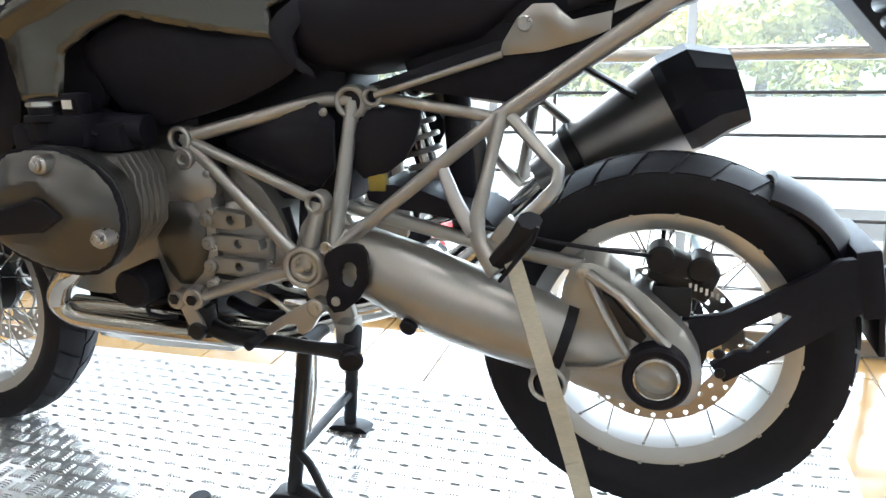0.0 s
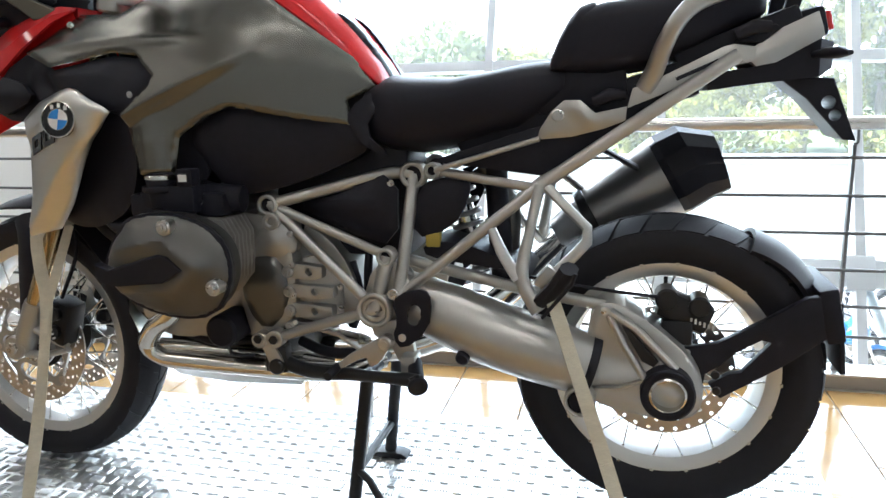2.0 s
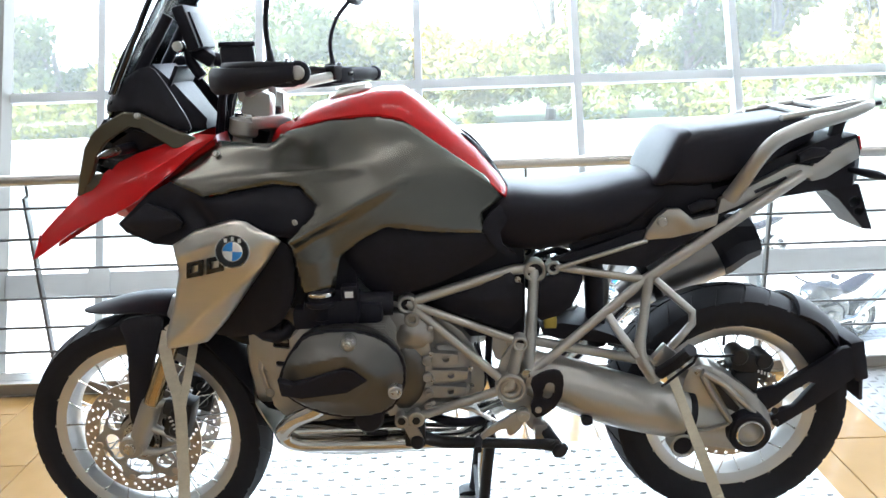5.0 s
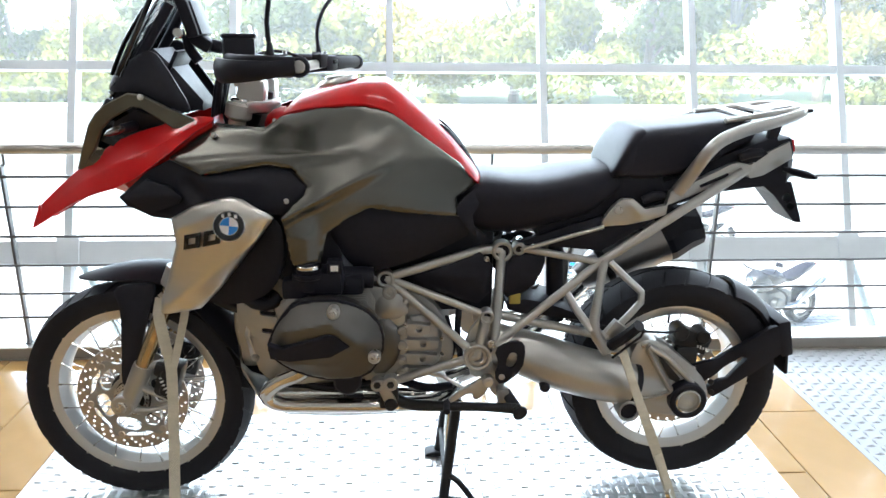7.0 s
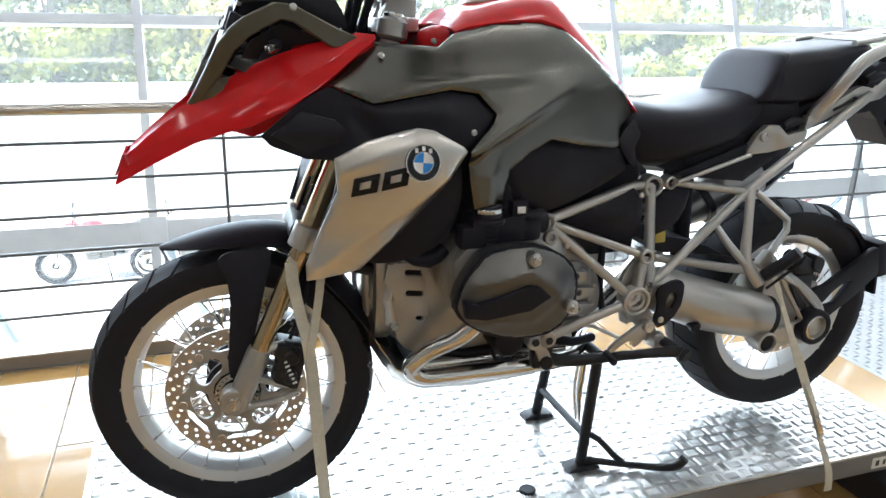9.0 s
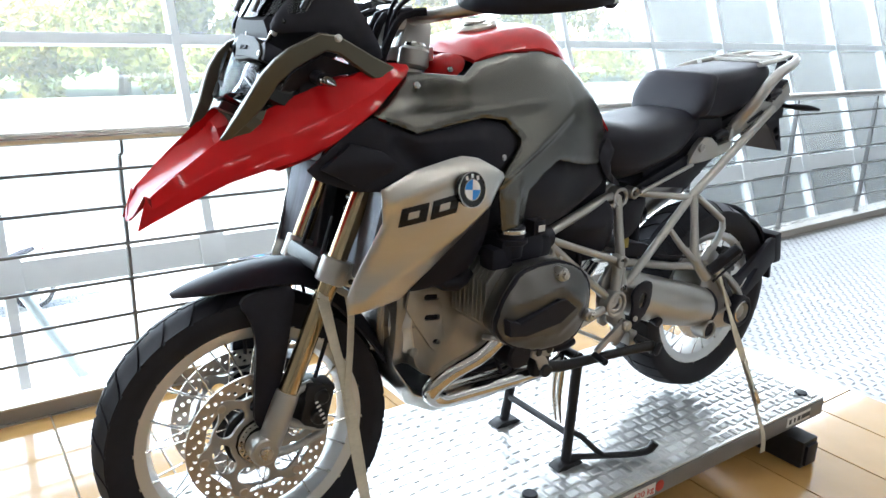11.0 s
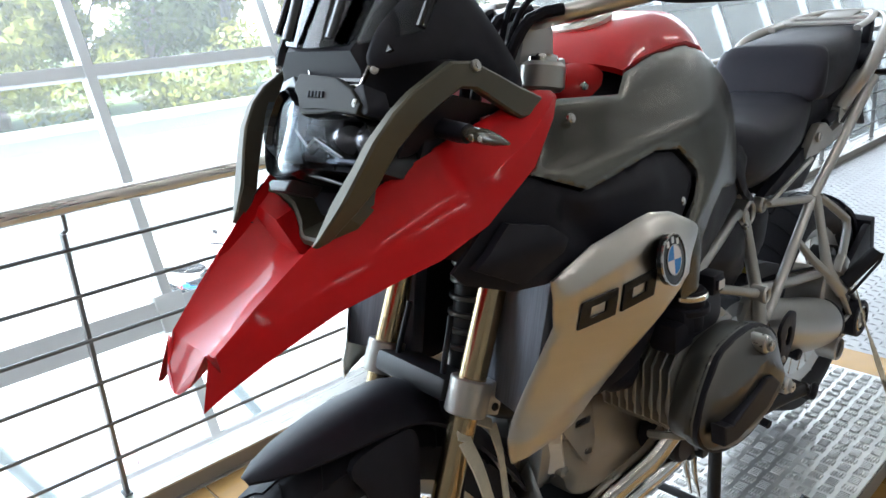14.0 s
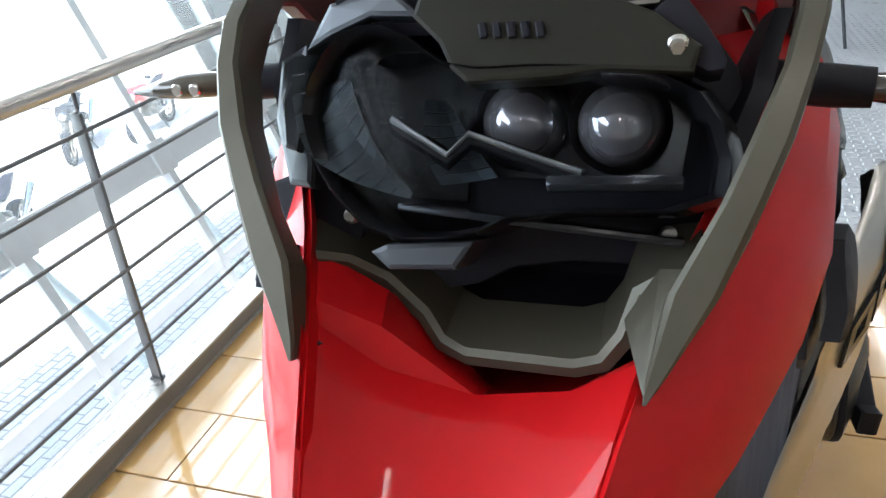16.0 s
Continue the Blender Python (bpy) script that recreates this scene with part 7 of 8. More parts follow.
part("tail_under", loft([[Vector((x, y * w, z)) for y, z in ((-1, z0), (-1, z1), (1, z1), (1, z0))] for x, w, z0, z1 in ((0.80, 0.10, 1.040, 1.07), (0.88, 0.10, 1.050, 1.08), (0.985, 0.09, 1.060, 1.125), (1.012, 0.06, 1.075, 1.12))]), BLACK, bike, "black tail underside", smooth=False)
holder = part("plate_holder", plate([(0.925, 1.060), (0.985, 1.060), (1.018, 1.058), (1.062, 0.946), (1.040, 0.948), (0.974, 1.022)], -0.060, 0.060, 0.003, 0, [(1.012, 1.015, 0.012), (1.024, 0.992, 0.010)]), BLACK, bike, "black number plate holder", smooth=False)
for s in (-1, 1):
    ri = part("rear_indicator", tube([(0.975, s * 0.08, 1.098), (0.985, s * 0.13, 1.098), (0.995, s * 0.165, 1.097), (1.005, s * 0.195, 1.095)], [0.008, 0.009, 0.015, 0.005], 12, flat=0.8), BLACK, bike, "slim black rear indicator")

# ---- rear drive ----
swing = part("swingarm", tube([(0.225, -0.125, 0.640), (0.30, -0.132, 0.615), (0.42, -0.140, 0.572), (0.535, -0.145, 0.540), (0.60, -0.142, 0.520)], [0.054, 0.063, 0.067, 0.066, 0.060], 28, flat=1.0), SATIN, bike, "silver shaft drive swingarm")
part("swing_boot", tube([(0.594, -0.142, 0.522), (0.610, -0.141, 0.517)], 0.0615, 26, False), RUBBER, swing, "black rubber gaiter")
part("drain_plug", cyl((0.362, -0.150, 0.545), (0.360, -0.196, 0.535), 0.014, 20, 0.003), BLACK, swing)
final = part("final_drive", panel([(0.592, 0.545, -0.150), (0.605, 0.632, -0.150), (0.632, 0.652, -0.150), (0.678, 0.640, -0.152), (0.765, 0.575, -0.158), (0.806, 0.530, -0.160), (0.816, 0.480, -0.160), (0.806, 0.440, -0.160), (0.766, 0.424, -0.160), (0.70, 0.428, -0.156), (0.634, 0.440, -0.152), (0.600, 0.458, -0.152)], [], 0.10, 0.006, 0.010, 1, [(0.757, 0.484, 0.757, 0.485, 0.075, 0.020), (0.600, 0.50, 0.757, 0.484, 0.045, 0.014)], -1), SATIN, bike, "silver final drive housing", flat_angle=50)
for pts, r in (([(0.640, -0.158, 0.636), (0.690, -0.166, 0.605), (0.762, -0.176, 0.534)], [0.011, 0.010, 0.009]), ([(0.640, -0.158, 0.628), (0.668, -0.172, 0.575), (0.706, -0.180, 0.515)], [0.010, 0.009, 0.008]), ([(0.706, -0.180, 0.512), (0.66, -0.172, 0.490), (0.604, -0.164, 0.482)], [0.006, 0.005, 0.005])):
    part("casting_rib", tube(pts, r, 8, False, flat=0.8), SATIN, final)
# a black plate stands for the shade between the ribs
part("recess_shade", plate([(0.662, 0.612), (0.676, 0.606), (0.730, 0.545), (0.722, 0.534), (0.700, 0.545)], -0.172, -0.160, 0.002, 0), BLACKMETAL, final, "dark plate between the ribs in place of a shaded recess", smooth=False)
part("hub_ring", ring((0.748, -0.180, 0.490), (0, 1, 0), 0.050, 0.034, 0.040, 40, 0.004), BLACK, final, "black hub ring")
part("hub_tube", lathe([(0.034, 0.0), (0.034, 0.018), (0.030, 0.020), (0.029, 0.0), (0.0, -0.002)], 36, m=Matrix.Translation((0.748, -0.180, 0.490)) @ pose(0, 0, 0, 0, 0, 180)), CHROME, final, "bright hollow hub")
part("joint_cap", join(ring((0.588, -0.180, 0.466), (0, 1, 0), 0.030, 0.023, 0.05, 28, 0.004)), SATIN, final)
part("joint_plug", cyl((0.588, -0.150, 0.466), (0.588, -0.199, 0.466), 0.0235, 24, 0.004), BLACK, final, "black plug")
screw(final, (0.632, -0.152, 0.634), 0.010)
part("cross_tube", cyl((0.748, -0.16, 0.490), (0.748, 0.09, 0.490), 0.045, 30, 0.004), SATIN, final)
part("torque_arm", tube([(0.235, -0.108, 0.712), (0.48, -0.118, 0.660), (0.63, -0.13, 0.640)], 0.012, 10, False), SATIN, bike, "silver torque arm")
both("swing_link", lambda: plate([(0.19, 0.70), (0.23, 0.715), (0.27, 0.66), (0.25, 0.58), (0.20, 0.57)], -0.14, -0.12, 0.004, 1), SATIN, bike)
part("hugger", plate([(0.26, 0.745), (0.33, 0.755), (0.47, 0.705), (0.49, 0.68), (0.40, 0.70), (0.27, 0.715)], -0.105, 0.06, 0.004, 1), BLACK, bike, "black inner mudguard")
shock = part("rear_shock", tube([(0.30, 0.03, 0.88), (0.36, 0.03, 0.66)], 0.022, 16, False), CHROME, bike, "rear shock absorber")
for k in range(8):
    part("spring_coil", ring((0.312 + 0.0065 * k, 0.03, 0.838 - 0.024 * k), (0.26, 0, -0.96), 0.037, 0.027, 0.009), CAST, shock)
part("shock_tank", tube([(0.37, -0.01, 0.90), (0.42, 0.0, 0.82), (0.42, 0.02, 0.72)], 0.026, 14), CASTDARK, shock)
part("connector", block((0.03, 0.02, 0.03), Matrix.Translation((0.285, -0.10, 0.755)), 0.004), pbr("yellow_plug", (0.4, 0.3, 0.05), 0.5), bike)
part("rear_frame_post", tube([(0.40, -0.02, 0.90), (0.415, -0.02, 0.66)], 0.024, 12, False), BLACK, bike)
caliper = part("rear_caliper", join(block((0.10, 0.05, 0.055), Matrix.Translation((0.780, -0.085, 0.625)) @ pose(0, 0, 0, 0, 22, 0), 0.010), cyl((0.745, -0.115, 0.650), (0.745, -0.06, 0.650), 0.022, 18, 0.004), cyl((0.805, -0.118, 0.638), (0.805, -0.06, 0.638), 0.021, 18, 0.004), block((0.06, 0.03, 0.05), Matrix.Translation((0.765, -0.10, 0.585)), 0.008)), BLACKMETAL, bike, "black rear brake caliper")
for k in range(6):
    part("mark", block((0.004, 0.001, 0.007 + 0.003 * (k % 2)), Matrix.Translation((0.790 + 0.008 * k, -0.1195, 0.615 - 0.003 * k)), 0), WHITELABEL, caliper, smooth=False)
for k in range(3):
    part("caliper_bolt", cyl((0.735 + 0.025 * k, -0.12, 0.585 - 0.018 * k), (0.735 + 0.025 * k, -0.105, 0.585 - 0.018 * k), 0.007, 12, 0.001), BOLT, caliper)
part("brake_line", tube([(0.735, -0.11, 0.655), (0.66, -0.15, 0.672), (0.55, -0.15, 0.685), (0.42, -0.12, 0.70)], 0.0035, 6), BLACK, caliper)
arm = part("mudguard_arm", plate([(0.776, 0.557), (0.840, 0.571), (0.932, 0.627), (0.991, 0.666), (1.027, 0.672), (1.051, 0.622), (1.046, 0.603), (0.956, 0.530), (0.849, 0.459), (0.827, 0.487), (0.862, 0.511), (0.884, 0.515), (0.908, 0.545), (0.934, 0.576), (0.917, 0.580), (0.872, 0.551), (0.848, 0.526), (0.811, 0.501), (0.786, 0.520)], -0.118, -0.100, 0.004, 0), BLACK, bike, "black forked mudguard carrier arm")
for x, z in ((0.842, 0.476), (0.800, 0.516), (0.838, 0.508)):
    part("arm_bolt", cyl((x, -0.116, z), (x, -0.124, z), 0.0085, 14, 0.002), BLACKMETAL, arm)
part("carrier_end", block((0.035, 0.20, 0.105), Matrix.Translation((1.035, -0.02, 0.632)) @ pose(0, 0, 0, 0, -12, 0), 0.008), BLACK, arm)
part("rear_mudguard", fender(AXLE_R, 0.324, 24, 60, 0.088, 0.008, 18), BLACK, bike, "black rear mudguard behind the tyre")
part("mud_flap", block((0.010, 0.17, 0.14), Matrix.Translation((1.062, 0, 0.58)) @ pose(0, 0, 0, 0, -6, 0), 0.003), BLACK, arm)

# ---- exhaust ----
ax0, ax1 = Vector((0.515, 0.150, 0.722)), Vector((0.760, 0.166, 0.862))
d = (ax1 - ax0).normalized()
muf = part("muffler", tube([ax0, ax0 + d * 0.05, ax0 + d * 0.09, ax0 + d * 0.20, ax1], [0.035, 0.050, 0.060, 0.076, 0.088], 32, False, flat=1.06), DARKMETAL, bike, "satin steel muffler with a black end cap")


def end_cap():
    """The cap's six-sided end, cut off almost upright."""
    n = Vector((-d.z, 0, d.x))
    secs = []
    for at, r in ((ax1 - d * 0.012, 0.091), (ax1 + d * 0.004, 0.094), (ax1 + d * 0.055, 0.090)):
        secs.append([at + n * (math.sin(a) * r) + Vector((0, math.cos(a) * r * 1.02, 0)) for a in np.linspace(0, 2 * math.pi, 12, endpoint=False)])
    last = [p + d * 0.045 for p in secs[-1]]
    secs.append([ax1 + Vector((0.09, 0, 0.03)) + (p - ax1 - d * 0.1) * 0.80 + Vector((0.012 + 0.16 * (p.z - ax1.z - 0.05), 0, 0)) for p in last])
    return loft(secs)


part("end_cap", end_cap(), BLACK, muf, "faceted black muffler end cap", smooth=False)
part("muffler_clamp", ring(ax0 + d * 0.085, tuple(d), 0.068, 0.058, 0.022), BLACKMETAL, muf)
part("muffler_bracket", tube([ax0 + d * 0.20 + Vector((0, -0.07, 0.06)), (0.60, 0.09, 0.93), (0.58, 0.10, 0.98)], 0.014, 8, False, flat=0.5), BLACKMETAL, muf)
part("collector", tube([(0.10, 0.02, 0.46), (0.22, 0.10, 0.47), (0.36, 0.14, 0.55), (0.53, 0.150, 0.715)], [0.03, 0.034, 0.032, 0.030], 18), CHROME, muf, "bright collector pipe")

# ---- stands and gear lever ----
stand = part("centre_stand", join(tube([(0.135, -0.115, 0.46), (0.098, -0.135, 0.158)], 0.0145, 14, False), tube([(0.135, 0.115, 0.46), (0.098, 0.135, 0.158)], 0.0145, 14, False), tube([(0.106, -0.128, 0.235), (0.106, 0.128, 0.235)], 0.010, 12, False), tube([(0.135, -0.12, 0.455), (0.135, 0.12, 0.455)], 0.014, 12, False)), BLACKMETAL, bike, "black centre stand, let down")
for s in (-1, 1):
    part("stand_foot", plate([(0.050, 0.1405), (0.058, 0.152), (0.075, 0.158), (0.125, 0.158), (0.142, 0.152), (0.148, 0.1405)], s * 0.135 - 0.022, s * 0.135 + 0.022, 0.002, 1), BLACKMETAL, stand)
part("stand_lever", tube([(0.105, -0.135, 0.165), (0.20, -0.175, 0.158), (0.29, -0.222, 0.160), (0.325, -0.240, 0.172), (0.338, -0.245, 0.192)], [0.010, 0.009, 0.009, 0.010, 0.013], 12), BLACKMETAL, stand)
part("stand_brace", tube([(0.104, -0.133, 0.245), (0.14, -0.145, 0.225), (0.175, -0.165, 0.185), (0.20, -0.175, 0.162)], 0.0085, 10), BLACKMETAL, stand)
for y in (-0.075, -0.055):
    part("stand_spring", tube([(0.120, y, 0.44), (0.112, y, 0.33), (0.108, y - 0.02, 0.25)], [0.010, 0.010, 0.003], 10), CHROME, stand)
side_stand = part("side_stand", tube([(-0.040, -0.150, 0.490), (0.02, -0.165, 0.478), (0.15, -0.20, 0.490), (0.262, -0.235, 0.502), (0.286, -0.240, 0.500)], [0.016, 0.015, 0.013, 0.012, 0.015], 12), BLACKMETAL, bike, "black side stand, folded up")
part("stand_pad", tube([(0.272, -0.240, 0.512), (0.288, -0.243, 0.484)], [0.012, 0.018], 10, False, flat=0.7), BLACKMETAL, side_stand)
part("stand_pivot", join(cyl((-0.045, -0.13, 0.487), (-0.045, -0.185, 0.487), 0.017, 16, 0.003), block((0.05, 0.03, 0.06), Matrix.Translation((-0.05, -0.155, 0.50)), 0.006)), BLACKMETAL, side_stand)
shift = part("gear_lever", plate([(0.100, 0.500), (0.112, 0.522), (0.175, 0.562), (0.205, 0.578), (0.222, 0.566), (0.212, 0.548), (0.195, 0.520), (0.172, 0.508), (0.165, 0.535), (0.118, 0.505)], -0.205, -0.193, 0.003, 1), SATIN, bike, "silver gear lever")
part("lever_pivot", join(cyl((0.208, -0.185, 0.564), (0.208, -0.215, 0.564), 0.015, 18, 0.003), cyl((0.208, -0.213, 0.564), (0.208, -0.218, 0.564), 0.008, 6)), BOLT, shift)
part("toe_peg", tube([(0.102, -0.20, 0.504), (0.098, -0.245, 0.500)], 0.009, 12, False), RUBBER, shift)
part("shift_rod", tube([(0.17, -0.17, 0.515), (0.09, -0.15, 0.555), (0.02, -0.135, 0.565)], 0.005, 8, False), BOLT, shift)
for pts, r in (([(-0.02, -0.10, 0.52), (0.05, -0.12, 0.505), (0.12, -0.10, 0.50)], 0.012), ([(-0.30, -0.10, 0.52), (-0.20, -0.13, 0.515), (-0.08, -0.12, 0.53)], 0.008), ([(-0.18, -0.14, 0.55), (-0.165, -0.15, 0.50), (-0.12, -0.13, 0.49)], 0.005), ([(0.10, -0.09, 0.70), (0.12, -0.10, 0.62), (0.10, -0.10, 0.56)], 0.011), ([(0.14, -0.08, 0.74), (0.135, -0.09, 0.64), (0.15, -0.09, 0.56)], 0.009), ([(-0.37, -0.16, 0.83), (-0.36, -0.19, 0.79), (-0.335, -0.2, 0.80)], 0.010)):
    part("hose", tube(pts, r, 10), BLACK, bike)
part("coolant_bend", tube([(-0.315, -0.19, 0.80), (-0.35, -0.20, 0.78), (-0.40, -0.19, 0.80), (-0.415, -0.18, 0.86)], 0.017, 12), BLACK, bike)
part("coolant_cap", ring((-0.342, -0.175, 0.785), (0, 1, 0), 0.022, 0.014, 0.03), BLACK, bike)

# ---- lashing straps ----
def strap(name, runs, label, buckle=None):
    t = thing(name, (runs[0][0][-1][0], runs[0][0][-1][1], DECK), label, "strap", "lashing straps")
    for pts, w in runs:
        p = spline(pts, 0.02)
        rng2 = np.random.default_rng(int(abs(p[0].x) * 1000))
        bm, rows = bmesh.new(), []
        for i, c in enumerate(p):
            dd = (p[min(i + 1, len(p) - 1)] - p[max(i - 1, 0)]).normalized()
            wob = 0.25 * math.sin(i * 0.35) + rng2.uniform(-0.05, 0.05)
            side = (Vector((1, 0.25 + wob, 0)) - dd * dd.dot(Vector((1, 0.25 + wob, 0)))).normalized()
            nrm = dd.cross(side)
            rows.append([bm.verts.new(c + side * w / 2 * a + nrm * 0.0012 * b) for a, b in ((-1, -1), (0, -1.6), (1, -1), (1, 1), (0, 1.6), (-1, 1))])
        for a, b in zip(rows, rows[1:]):
            for k in range(6):
                bm.faces.new((a[k], a[(k + 1) % 6], b[(k + 1) % 6], b[k]))
        bm.faces.new(rows[0][::-1]), bm.faces.new(rows[-1])
        part("webbing", bm, STRAP, t)
    if buckle:
        c, dirv = Vector(buckle[0]), Vector(buckle[1]).normalized()
        m = Matrix.Translation(c) @ dirv.to_track_quat("Z", "Y").to_matrix().to_4x4()
        part("buckle", join(block((0.034, 0.012, 0.006), m @ Matrix.Translation((0, 0, 0.022)), 0.002), block((0.034, 0.012, 0.006), m @ Matrix.Translation((0, 0, -0.022)), 0.002), block((0.005, 0.012, 0.044), m @ Matrix.Translation((0.0165, 0, 0)), 0.002),
                            block((0.005, 0.012, 0.044), m @ Matrix.Translation((-0.0165, 0, 0)), 0.002), cyl(m @ Vector((-0.018, 0, 0)), m @ Vector((0.018, 0, 0)), 0.005, 12)), CHROME, t, "steel cam buckle")
    return t


strap("lashing_strap", [([(-0.628, -0.128, 0.775), (-0.630, -0.152, 0.745), (-0.618, -0.165, 0.67), (-0.604, -0.178, 0.59), (-0.598, -0.245, 0.37), (-0.592, -0.336, 0.135), (-0.592, -0.342, 0.085)], 0.027),
                        ([(-0.566, -0.120, 0.77), (-0.570, -0.138, 0.73), (-0.585, -0.160, 0.66), (-0.602, -0.181, 0.588), (-0.600, -0.20, 0.53)], 0.020), ([(-0.628, -0.128, 0.775), (-0.60, -0.10, 0.79), (-0.566, -0.120, 0.77)], 0.022)],
      "cream webbing strap from the fork to the platform edge")
strap("lashing_strap", [([(0.530, -0.226, 0.690), (0.546, -0.238, 0.655), (0.585, -0.258, 0.545), (0.640, -0.292, 0.395), (0.690, -0.322, 0.245), (0.724, -0.344, 0.140), (0.728, -0.348, 0.085)], 0.026), ([(0.640, -0.297, 0.395), (0.668, -0.318, 0.315), (0.690, -0.332, 0.245)], 0.024)],
      "cream webbing strap with a buckle from the footrest to the platform", ((0.676, -0.322, 0.285), (0.33, -0.2, -1)))

# ---- other motorcycles: one beside the platform, a row in the yard ----
PAINTS = {k: pbr(k + "_bodywork", c, 0.3, 0.0, 0.1, 30, coat=0.8, spec=0.2) for k, c in dict(blue=(0.02, 0.16, 0.42), red=(0.45, 0.02, 0.02), black=(0.02, 0.02, 0.022), silver=(0.45, 0.45, 0.45), white=(0.7, 0.7, 0.7)).items()}


def parked_bike(x, y, z, heading, paint, label, group="motorcycles parked in the yard", detail=1):
    """A plain road motorcycle; heading in degrees, 0 means its nose points to -x."""
    t = thing("motorcycle", (0, 0, 0), label, "motorcycle", group)
    seg = 40 if detail > 1 else 24
    col = PAINTS[paint]
    for wx, name in ((-0.70, "front_wheel"), (0.70, "rear_wheel")):
        m = Matrix.Translation((wx, 0, 0.305))
        w = part(name, lathe([(0.0, -0.05), (0.05, -0.05), (0.06, -0.02), (0.06, 0.02), (0.05, 0.05), (0, 0.05)], 20, m=m), BLACKMETAL, t)
        hw = 0.055 if wx < 0 else 0.085
        part("tyre", lathe(tyre_profile(0.305, hw, 0.222), seg, m=m), RUBBER, w)
        part("rim", lathe([(0.228, -hw * 0.7), (0.20, -hw * 0.6), (0.195, 0), (0.20, hw * 0.6), (0.228, hw * 0.7), (0.21, hw * 0.5), (0.21, -hw * 0.5)], seg, True, m), CASTDARK if paint != "silver" else RIM, w)
        for k in range(5):
            a = k * 1.2566
            part("rim_spoke", tube([m @ Vector((0.05 * math.cos(a), 0, 0.05 * math.sin(a))), m @ Vector((0.2 * math.cos(a + 0.1), 0, 0.2 * math.sin(a + 0.1)))], 0.014, 6, False), CASTDARK, w)
        part("brake_disc", lathe([(0.075, -0.066), (0.14, -0.066), (0.14, -0.061), (0.075, -0.061)], seg, True, m), DISC, w)
    part("fuel_tank", body([(-0.30, 0.80, 0.92, 0.08, 0.5), (-0.22, 0.76, 0.98, 0.14, 0.5), (-0.05, 0.74, 1.00, 0.155, 0.5), (0.10, 0.74, 0.92, 0.12, 0.5), (0.17, 0.76, 0.85, 0.09, 0.5)], 2.6, 20), col, t)
    part("seat", body([(0.12, 0.78, 0.86, 0.09, 0.5), (0.25, 0.75, 0.85, 0.13, 0.6), (0.42, 0.78, 0.88, 0.13, 0.6), (0.62, 0.86, 0.95, 0.10, 0.6), (0.78, 0.92, 0.98, 0.07, 0.6)], 2.8, 18), SEATVINYL, t)
    part("tail", body([(0.55, 0.80, 0.90, 0.09, 0.5), (0.75, 0.86, 0.96, 0.08, 0.5), (0.88, 0.92, 0.97, 0.05, 0.5)], 2.6, 16), col, t)
    if detail == 1:
        part("tail_lamp", block((0.02, 0.10, 0.04), Matrix.Translation((0.89, 0, 0.94)), 0.006), REDLENS, t)
    part("engine", join(block((0.42, 0.30, 0.30), Matrix.Translation((-0.05, 0, 0.52)), 0.05), cyl((-0.12, -0.26, 0.50), (-0.12, 0.26, 0.50), 0.10, 18, 0.02), block((0.22, 0.22, 0.20), Matrix.Translation((0.22, 0, 0.52)), 0.04)), CASTDARK, t)
    part("fairing", body([(-0.56, 0.78, 0.86, 0.07, 0.5), (-0.48, 0.70, 0.98, 0.14, 0.5), (-0.36, 0.66, 1.02, 0.17, 0.5), (-0.20, 0.68, 0.86, 0.15, 0.5)], 2.8, 18), col, t)
    part("headlight", lathe([(0, -0.02), (0.06, -0.01), (0.075, 0.03), (0.05, 0.07), (0, 0.08)], 20, m=Matrix.Translation((-0.56, 0, 0.86)) @ pose(0, 0, 0, 0, 0, -90)), CHROME, t)
    for s in (-1, 1):
        part("fork_tube", tube([(-0.70, 0.09 * s, 0.305), (-0.40, 0.09 * s, 0.96)], 0.024, 10, False), CHROME, t)
        part("swingarm", tube([(0.10, 0.11 * s, 0.45), (0.70, 0.10 * s, 0.305)], 0.03, 10, False), CAST, t)
        part("mirror", join(tube([(-0.38, 0.25 * s, 1.0), (-0.36, 0.30 * s, 1.15)], 0.006, 6, False), block((0.03, 0.12, 0.07), Matrix.Translation((-0.36, 0.32 * s, 1.19)), 0.015)), BLACK, t)
    part("handlebar", tube([(-0.28, -0.38, 1.0), (-0.37, -0.15, 1.0), (-0.37, 0.15, 1.0), (-0.28, 0.38, 1.0)], 0.014, 8), BLACK, t)
    part("front_fender", fender((-0.70, 0, 0.305), 0.335, 40, 130, 0.065, 0.006, 12), col, t)
    part("exhaust", tube([(0.10, -0.17, 0.40), (0.35, -0.19, 0.42), (0.48, -0.20, 0.50), (0.90, -0.21, 0.75)] if detail == 1 else [(0.10, -0.17, 0.38), (0.60, -0.19, 0.42), (0.88, -0.20, 0.60), (1.16, -0.21, 0.825)], [0.025, 0.03, 0.055, 0.062] if detail == 1 else [0.022, 0.026, 0.036, 0.046], 20, step=0.04), CHROME, t, "bright silver exhaust")
    part("frame", join(tube([(-0.42, 0.08, 0.9), (0.1, 0.14, 0.62), (0.18, 0.12, 0.42)], 0.024, 8), tube([(-0.42, -0.08, 0.9), (0.1, -0.14, 0.62), (0.18, -0.12, 0.42)], 0.024, 8)), BLACKMETAL, t)
    part("side_stand", tube([(0.05, -0.14, 0.35), (0.10, -0.28, 0.01)], 0.012, 8, False), BLACKMETAL, t)
    t.matrix_basis = pose(x, y, z, 0, 0, heading)
    return t


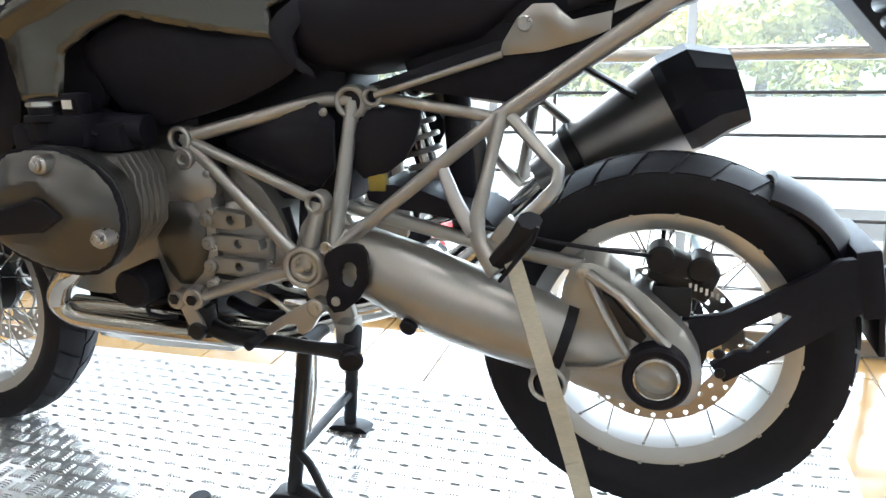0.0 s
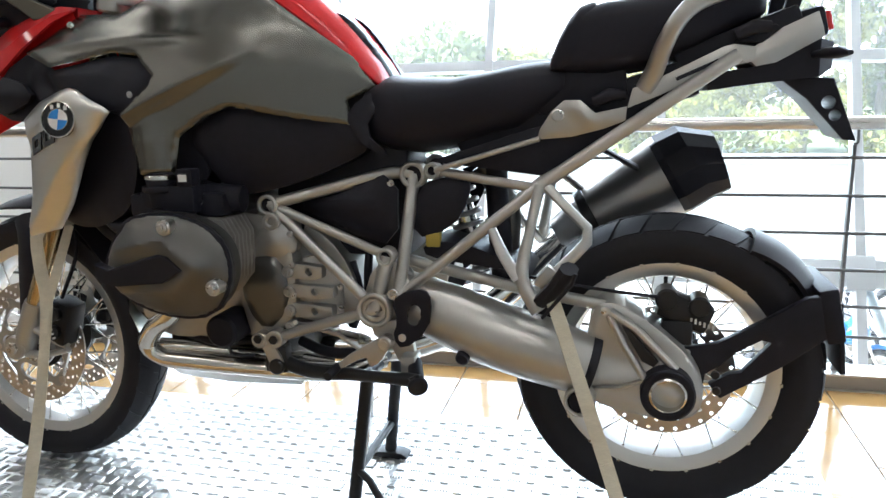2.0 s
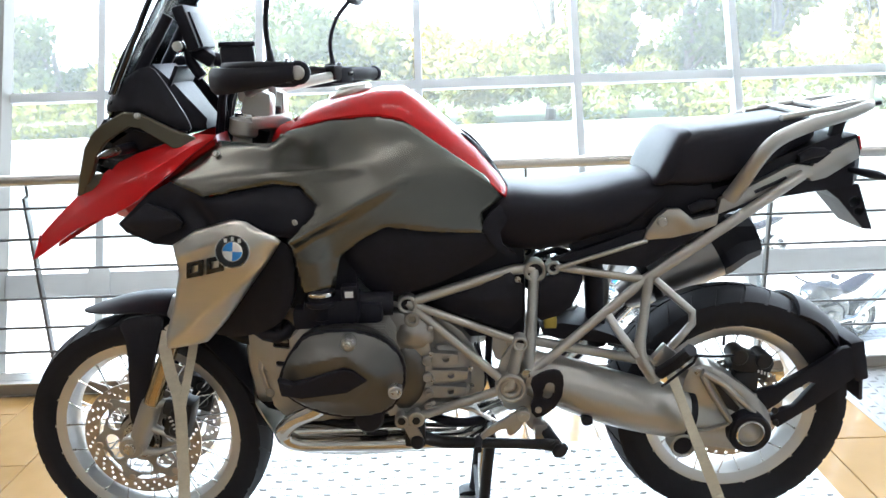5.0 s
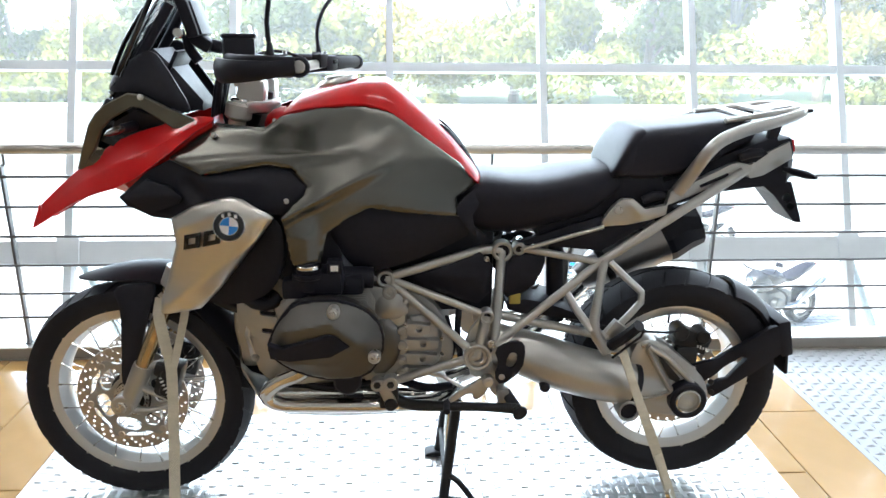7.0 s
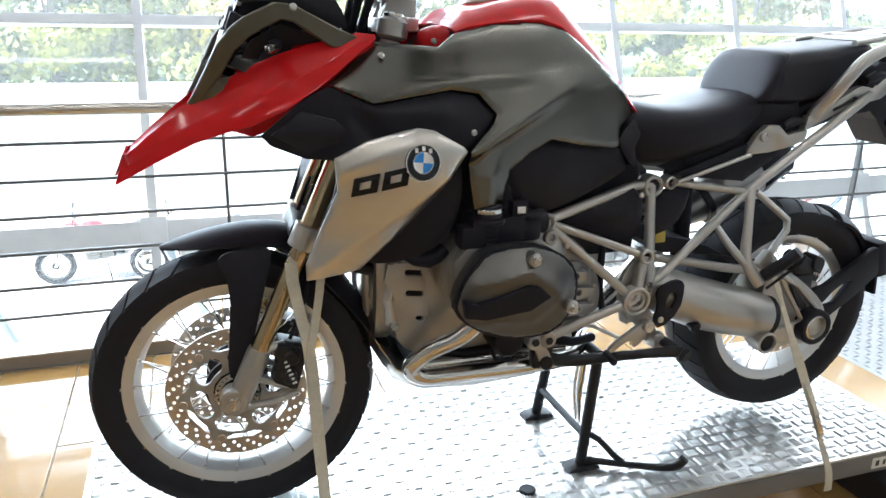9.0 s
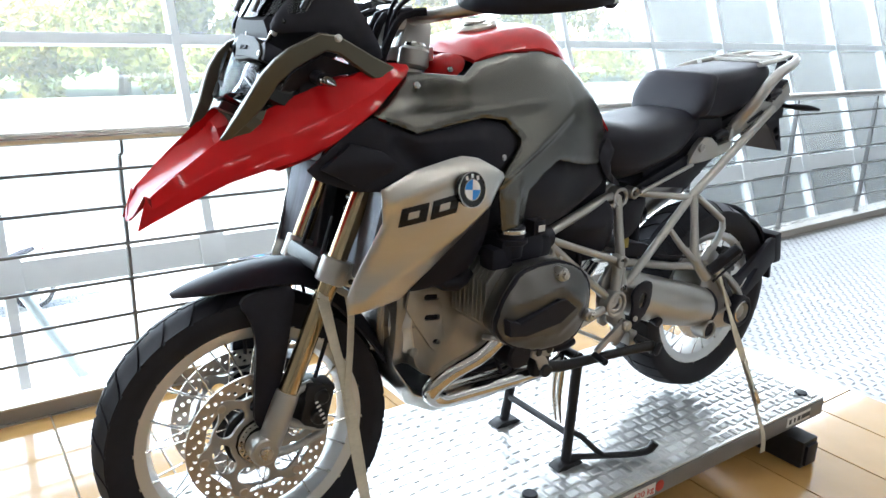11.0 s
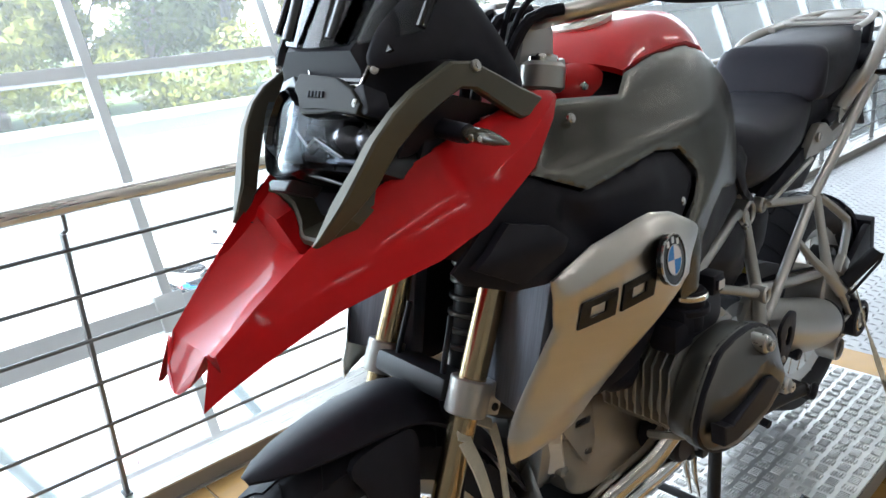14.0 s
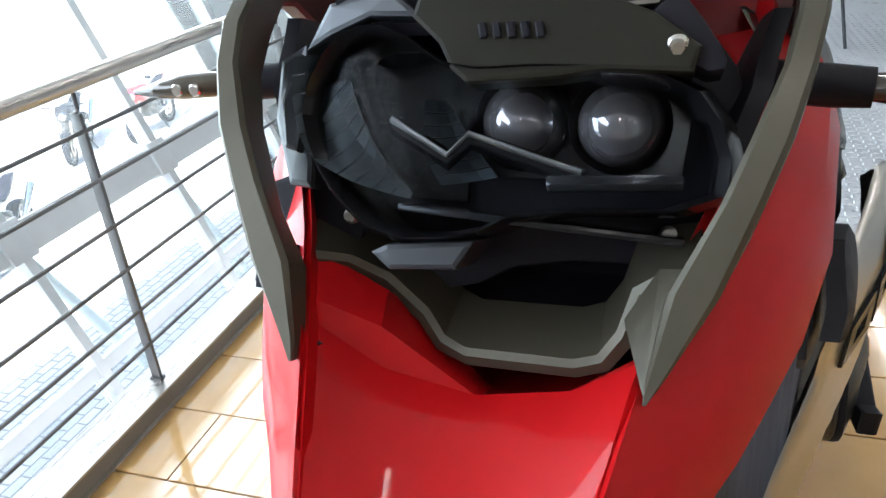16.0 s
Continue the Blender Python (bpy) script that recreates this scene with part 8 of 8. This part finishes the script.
parked_bike(-2.52, 0.52, FLOOR_Z, -2, "black", "black road motorcycle with a bright exhaust on the tiles", "motorcycles on the gallery", 2)
parked_bike(5.15, -1.15, FLOOR_Z, -90, "silver", "silver motorcycle on the grey rubber floor", "motorcycles on the gallery", 2)
for x, y, h, c, lab in ((3.40, 8.98, 184, "blue", "blue sports motorcycle parked in the yard"), (5.60, 8.40, 25, "black", "black motorcycle parked in the yard"), (-0.95, 10.75, 4, "silver", "silver motorcycle parked in the yard"), (-2.35, 10.90, 6, "red", "red motorcycle parked in the yard"), (3.45, 9.95, 186, "silver", "silver motorcycle parked beside a blue one"),
                        (5.9, 12.4, 12, "black", "black motorcycle parked near the yard wall"), (9.6, 10.6, 30, "black", "black motorcycle parked in the yard"), (10.9, 9.9, 12, "red", "red motorcycle parked in the yard")):
    parked_bike(x, y, -3.0, h, c, lab)


FADED = {k: pbr("faded_" + k + "_paint", c, 0.8, 0, 0.2, 6) for k, c in dict(red=(0.50, 0.30, 0.28), blue=(0.40, 0.44, 0.52)).items()}


def ground_mark():
    bm = bmesh.new()
    bmesh.ops.create_circle(bm, cap_ends=True, radius=0.42, segments=40)
    t = thing("painted_sign", (0.3, 6.9, -2.996), "round red and blue marking painted on the pavers", "marking")
    part("blue_disc", moved(bm, Matrix.Translation((0.3, 6.9, -2.992))), FADED["blue"], t, smooth=False)
    part("red_ring", ring((0.3, 6.9, -2.990), (0, 0, 1), 0.58, 0.42, 0.006, 40, 0.001), FADED["red"], t, smooth=False)


ground_mark()

# ---- floor pieces, last ----
def tile_floor():
    w, d, gap, h = 0.27, 0.85, 0.005, 0.008
    proto = part("tile", block((w - gap, d - gap, h), Matrix.Translation((0, 0, -h / 2)), 0.0016, 1), TILE, floor, smooth=False)
    me = proto.data
    n = 0
    verts, faces = [], []
    cols = [0.60 + w * k for k in range(-27, 4)]
    for i, x in enumerate(cols):
        cx = x + w / 2
        if cx + w / 2 > TILE_EDGE + 0.005:
            continue
        for j in range(-8, 3):
            cy = 0.27 + d * j + (0.0 if i % 2 else d / 2) - d / 2
            if cy - d / 2 > 1.20 or cy - d / 2 < -6.9:
                continue
            if -2.6 < cx and cy > -2.6 and n < 290:
                ob = proto if n == 0 else new("tile", me)
                ob.parent = floor
                top = min(cy + d / 2, FLOOR_EDGE - 0.012)
                ob.location = (cx, (top + cy - d / 2) / 2, FLOOR_Z)
                ob.scale.y = (top - cy + d / 2) / d
                n += 1
            else:
                s = len(verts)
                a, y0, y1 = (w - gap) / 2, cy - (d - gap) / 2, min(cy + (d - gap) / 2, FLOOR_EDGE - 0.014)
                z0, z1 = FLOOR_Z, FLOOR_Z - h
                verts += [(cx - a, y0, z0), (cx + a, y0, z0), (cx + a, y1, z0), (cx - a, y1, z0), (cx - a, y0, z1), (cx + a, y0, z1), (cx + a, y1, z1), (cx - a, y1, z1)]
                faces += [(s, s + 1, s + 2, s + 3)] + [(s + q, s + 4 + q, s + 4 + (q + 1) % 4, s + (q + 1) % 4) for q in range(4)]
    far = bpy.data.meshes.new("tile_field")
    far.from_pydata(verts, [], faces)
    far.materials.append(TILE)
    ob = new("tile_field", far)
    ob.parent = floor
    tagged(ob, "ochre floor tiles further off", kind="stuff")


def studs():
    verts, faces = [], []
    x = TILE_EDGE + 0.03
    i = 0
    while x < 6.2:
        y = -2.4 + (0.028 if i % 2 else 0)
        while y < FLOOR_EDGE - 0.03:
            if abs((x - 1.6) % 1.0) > 0.02 and abs((y + 0.02) % 1.0) > 0.02:
                s = len(verts)
                a, b = (0.021, 0.006) if i % 2 else (0.006, 0.021)
                verts += [(x - a, y, FLOOR_Z - 0.002), (x, y - b, FLOOR_Z - 0.002), (x + a, y, FLOOR_Z - 0.002), (x, y + b, FLOOR_Z - 0.002), (x, y, FLOOR_Z + 0.004)]
                faces += [(s + q, s + (q + 1) % 4, s + 4) for q in range(4)]
            y += 0.056
        x += 0.032
        i += 1
    me = bpy.data.meshes.new("stud_field")
    me.from_pydata(verts, [], faces)
    me.materials.append(STUDS)
    ob = new("stud_field", me)
    ob.parent = rubber_floor
    tagged(ob, "small raised studs of the rubber floor", kind="stuff")


tile_floor()
studs()
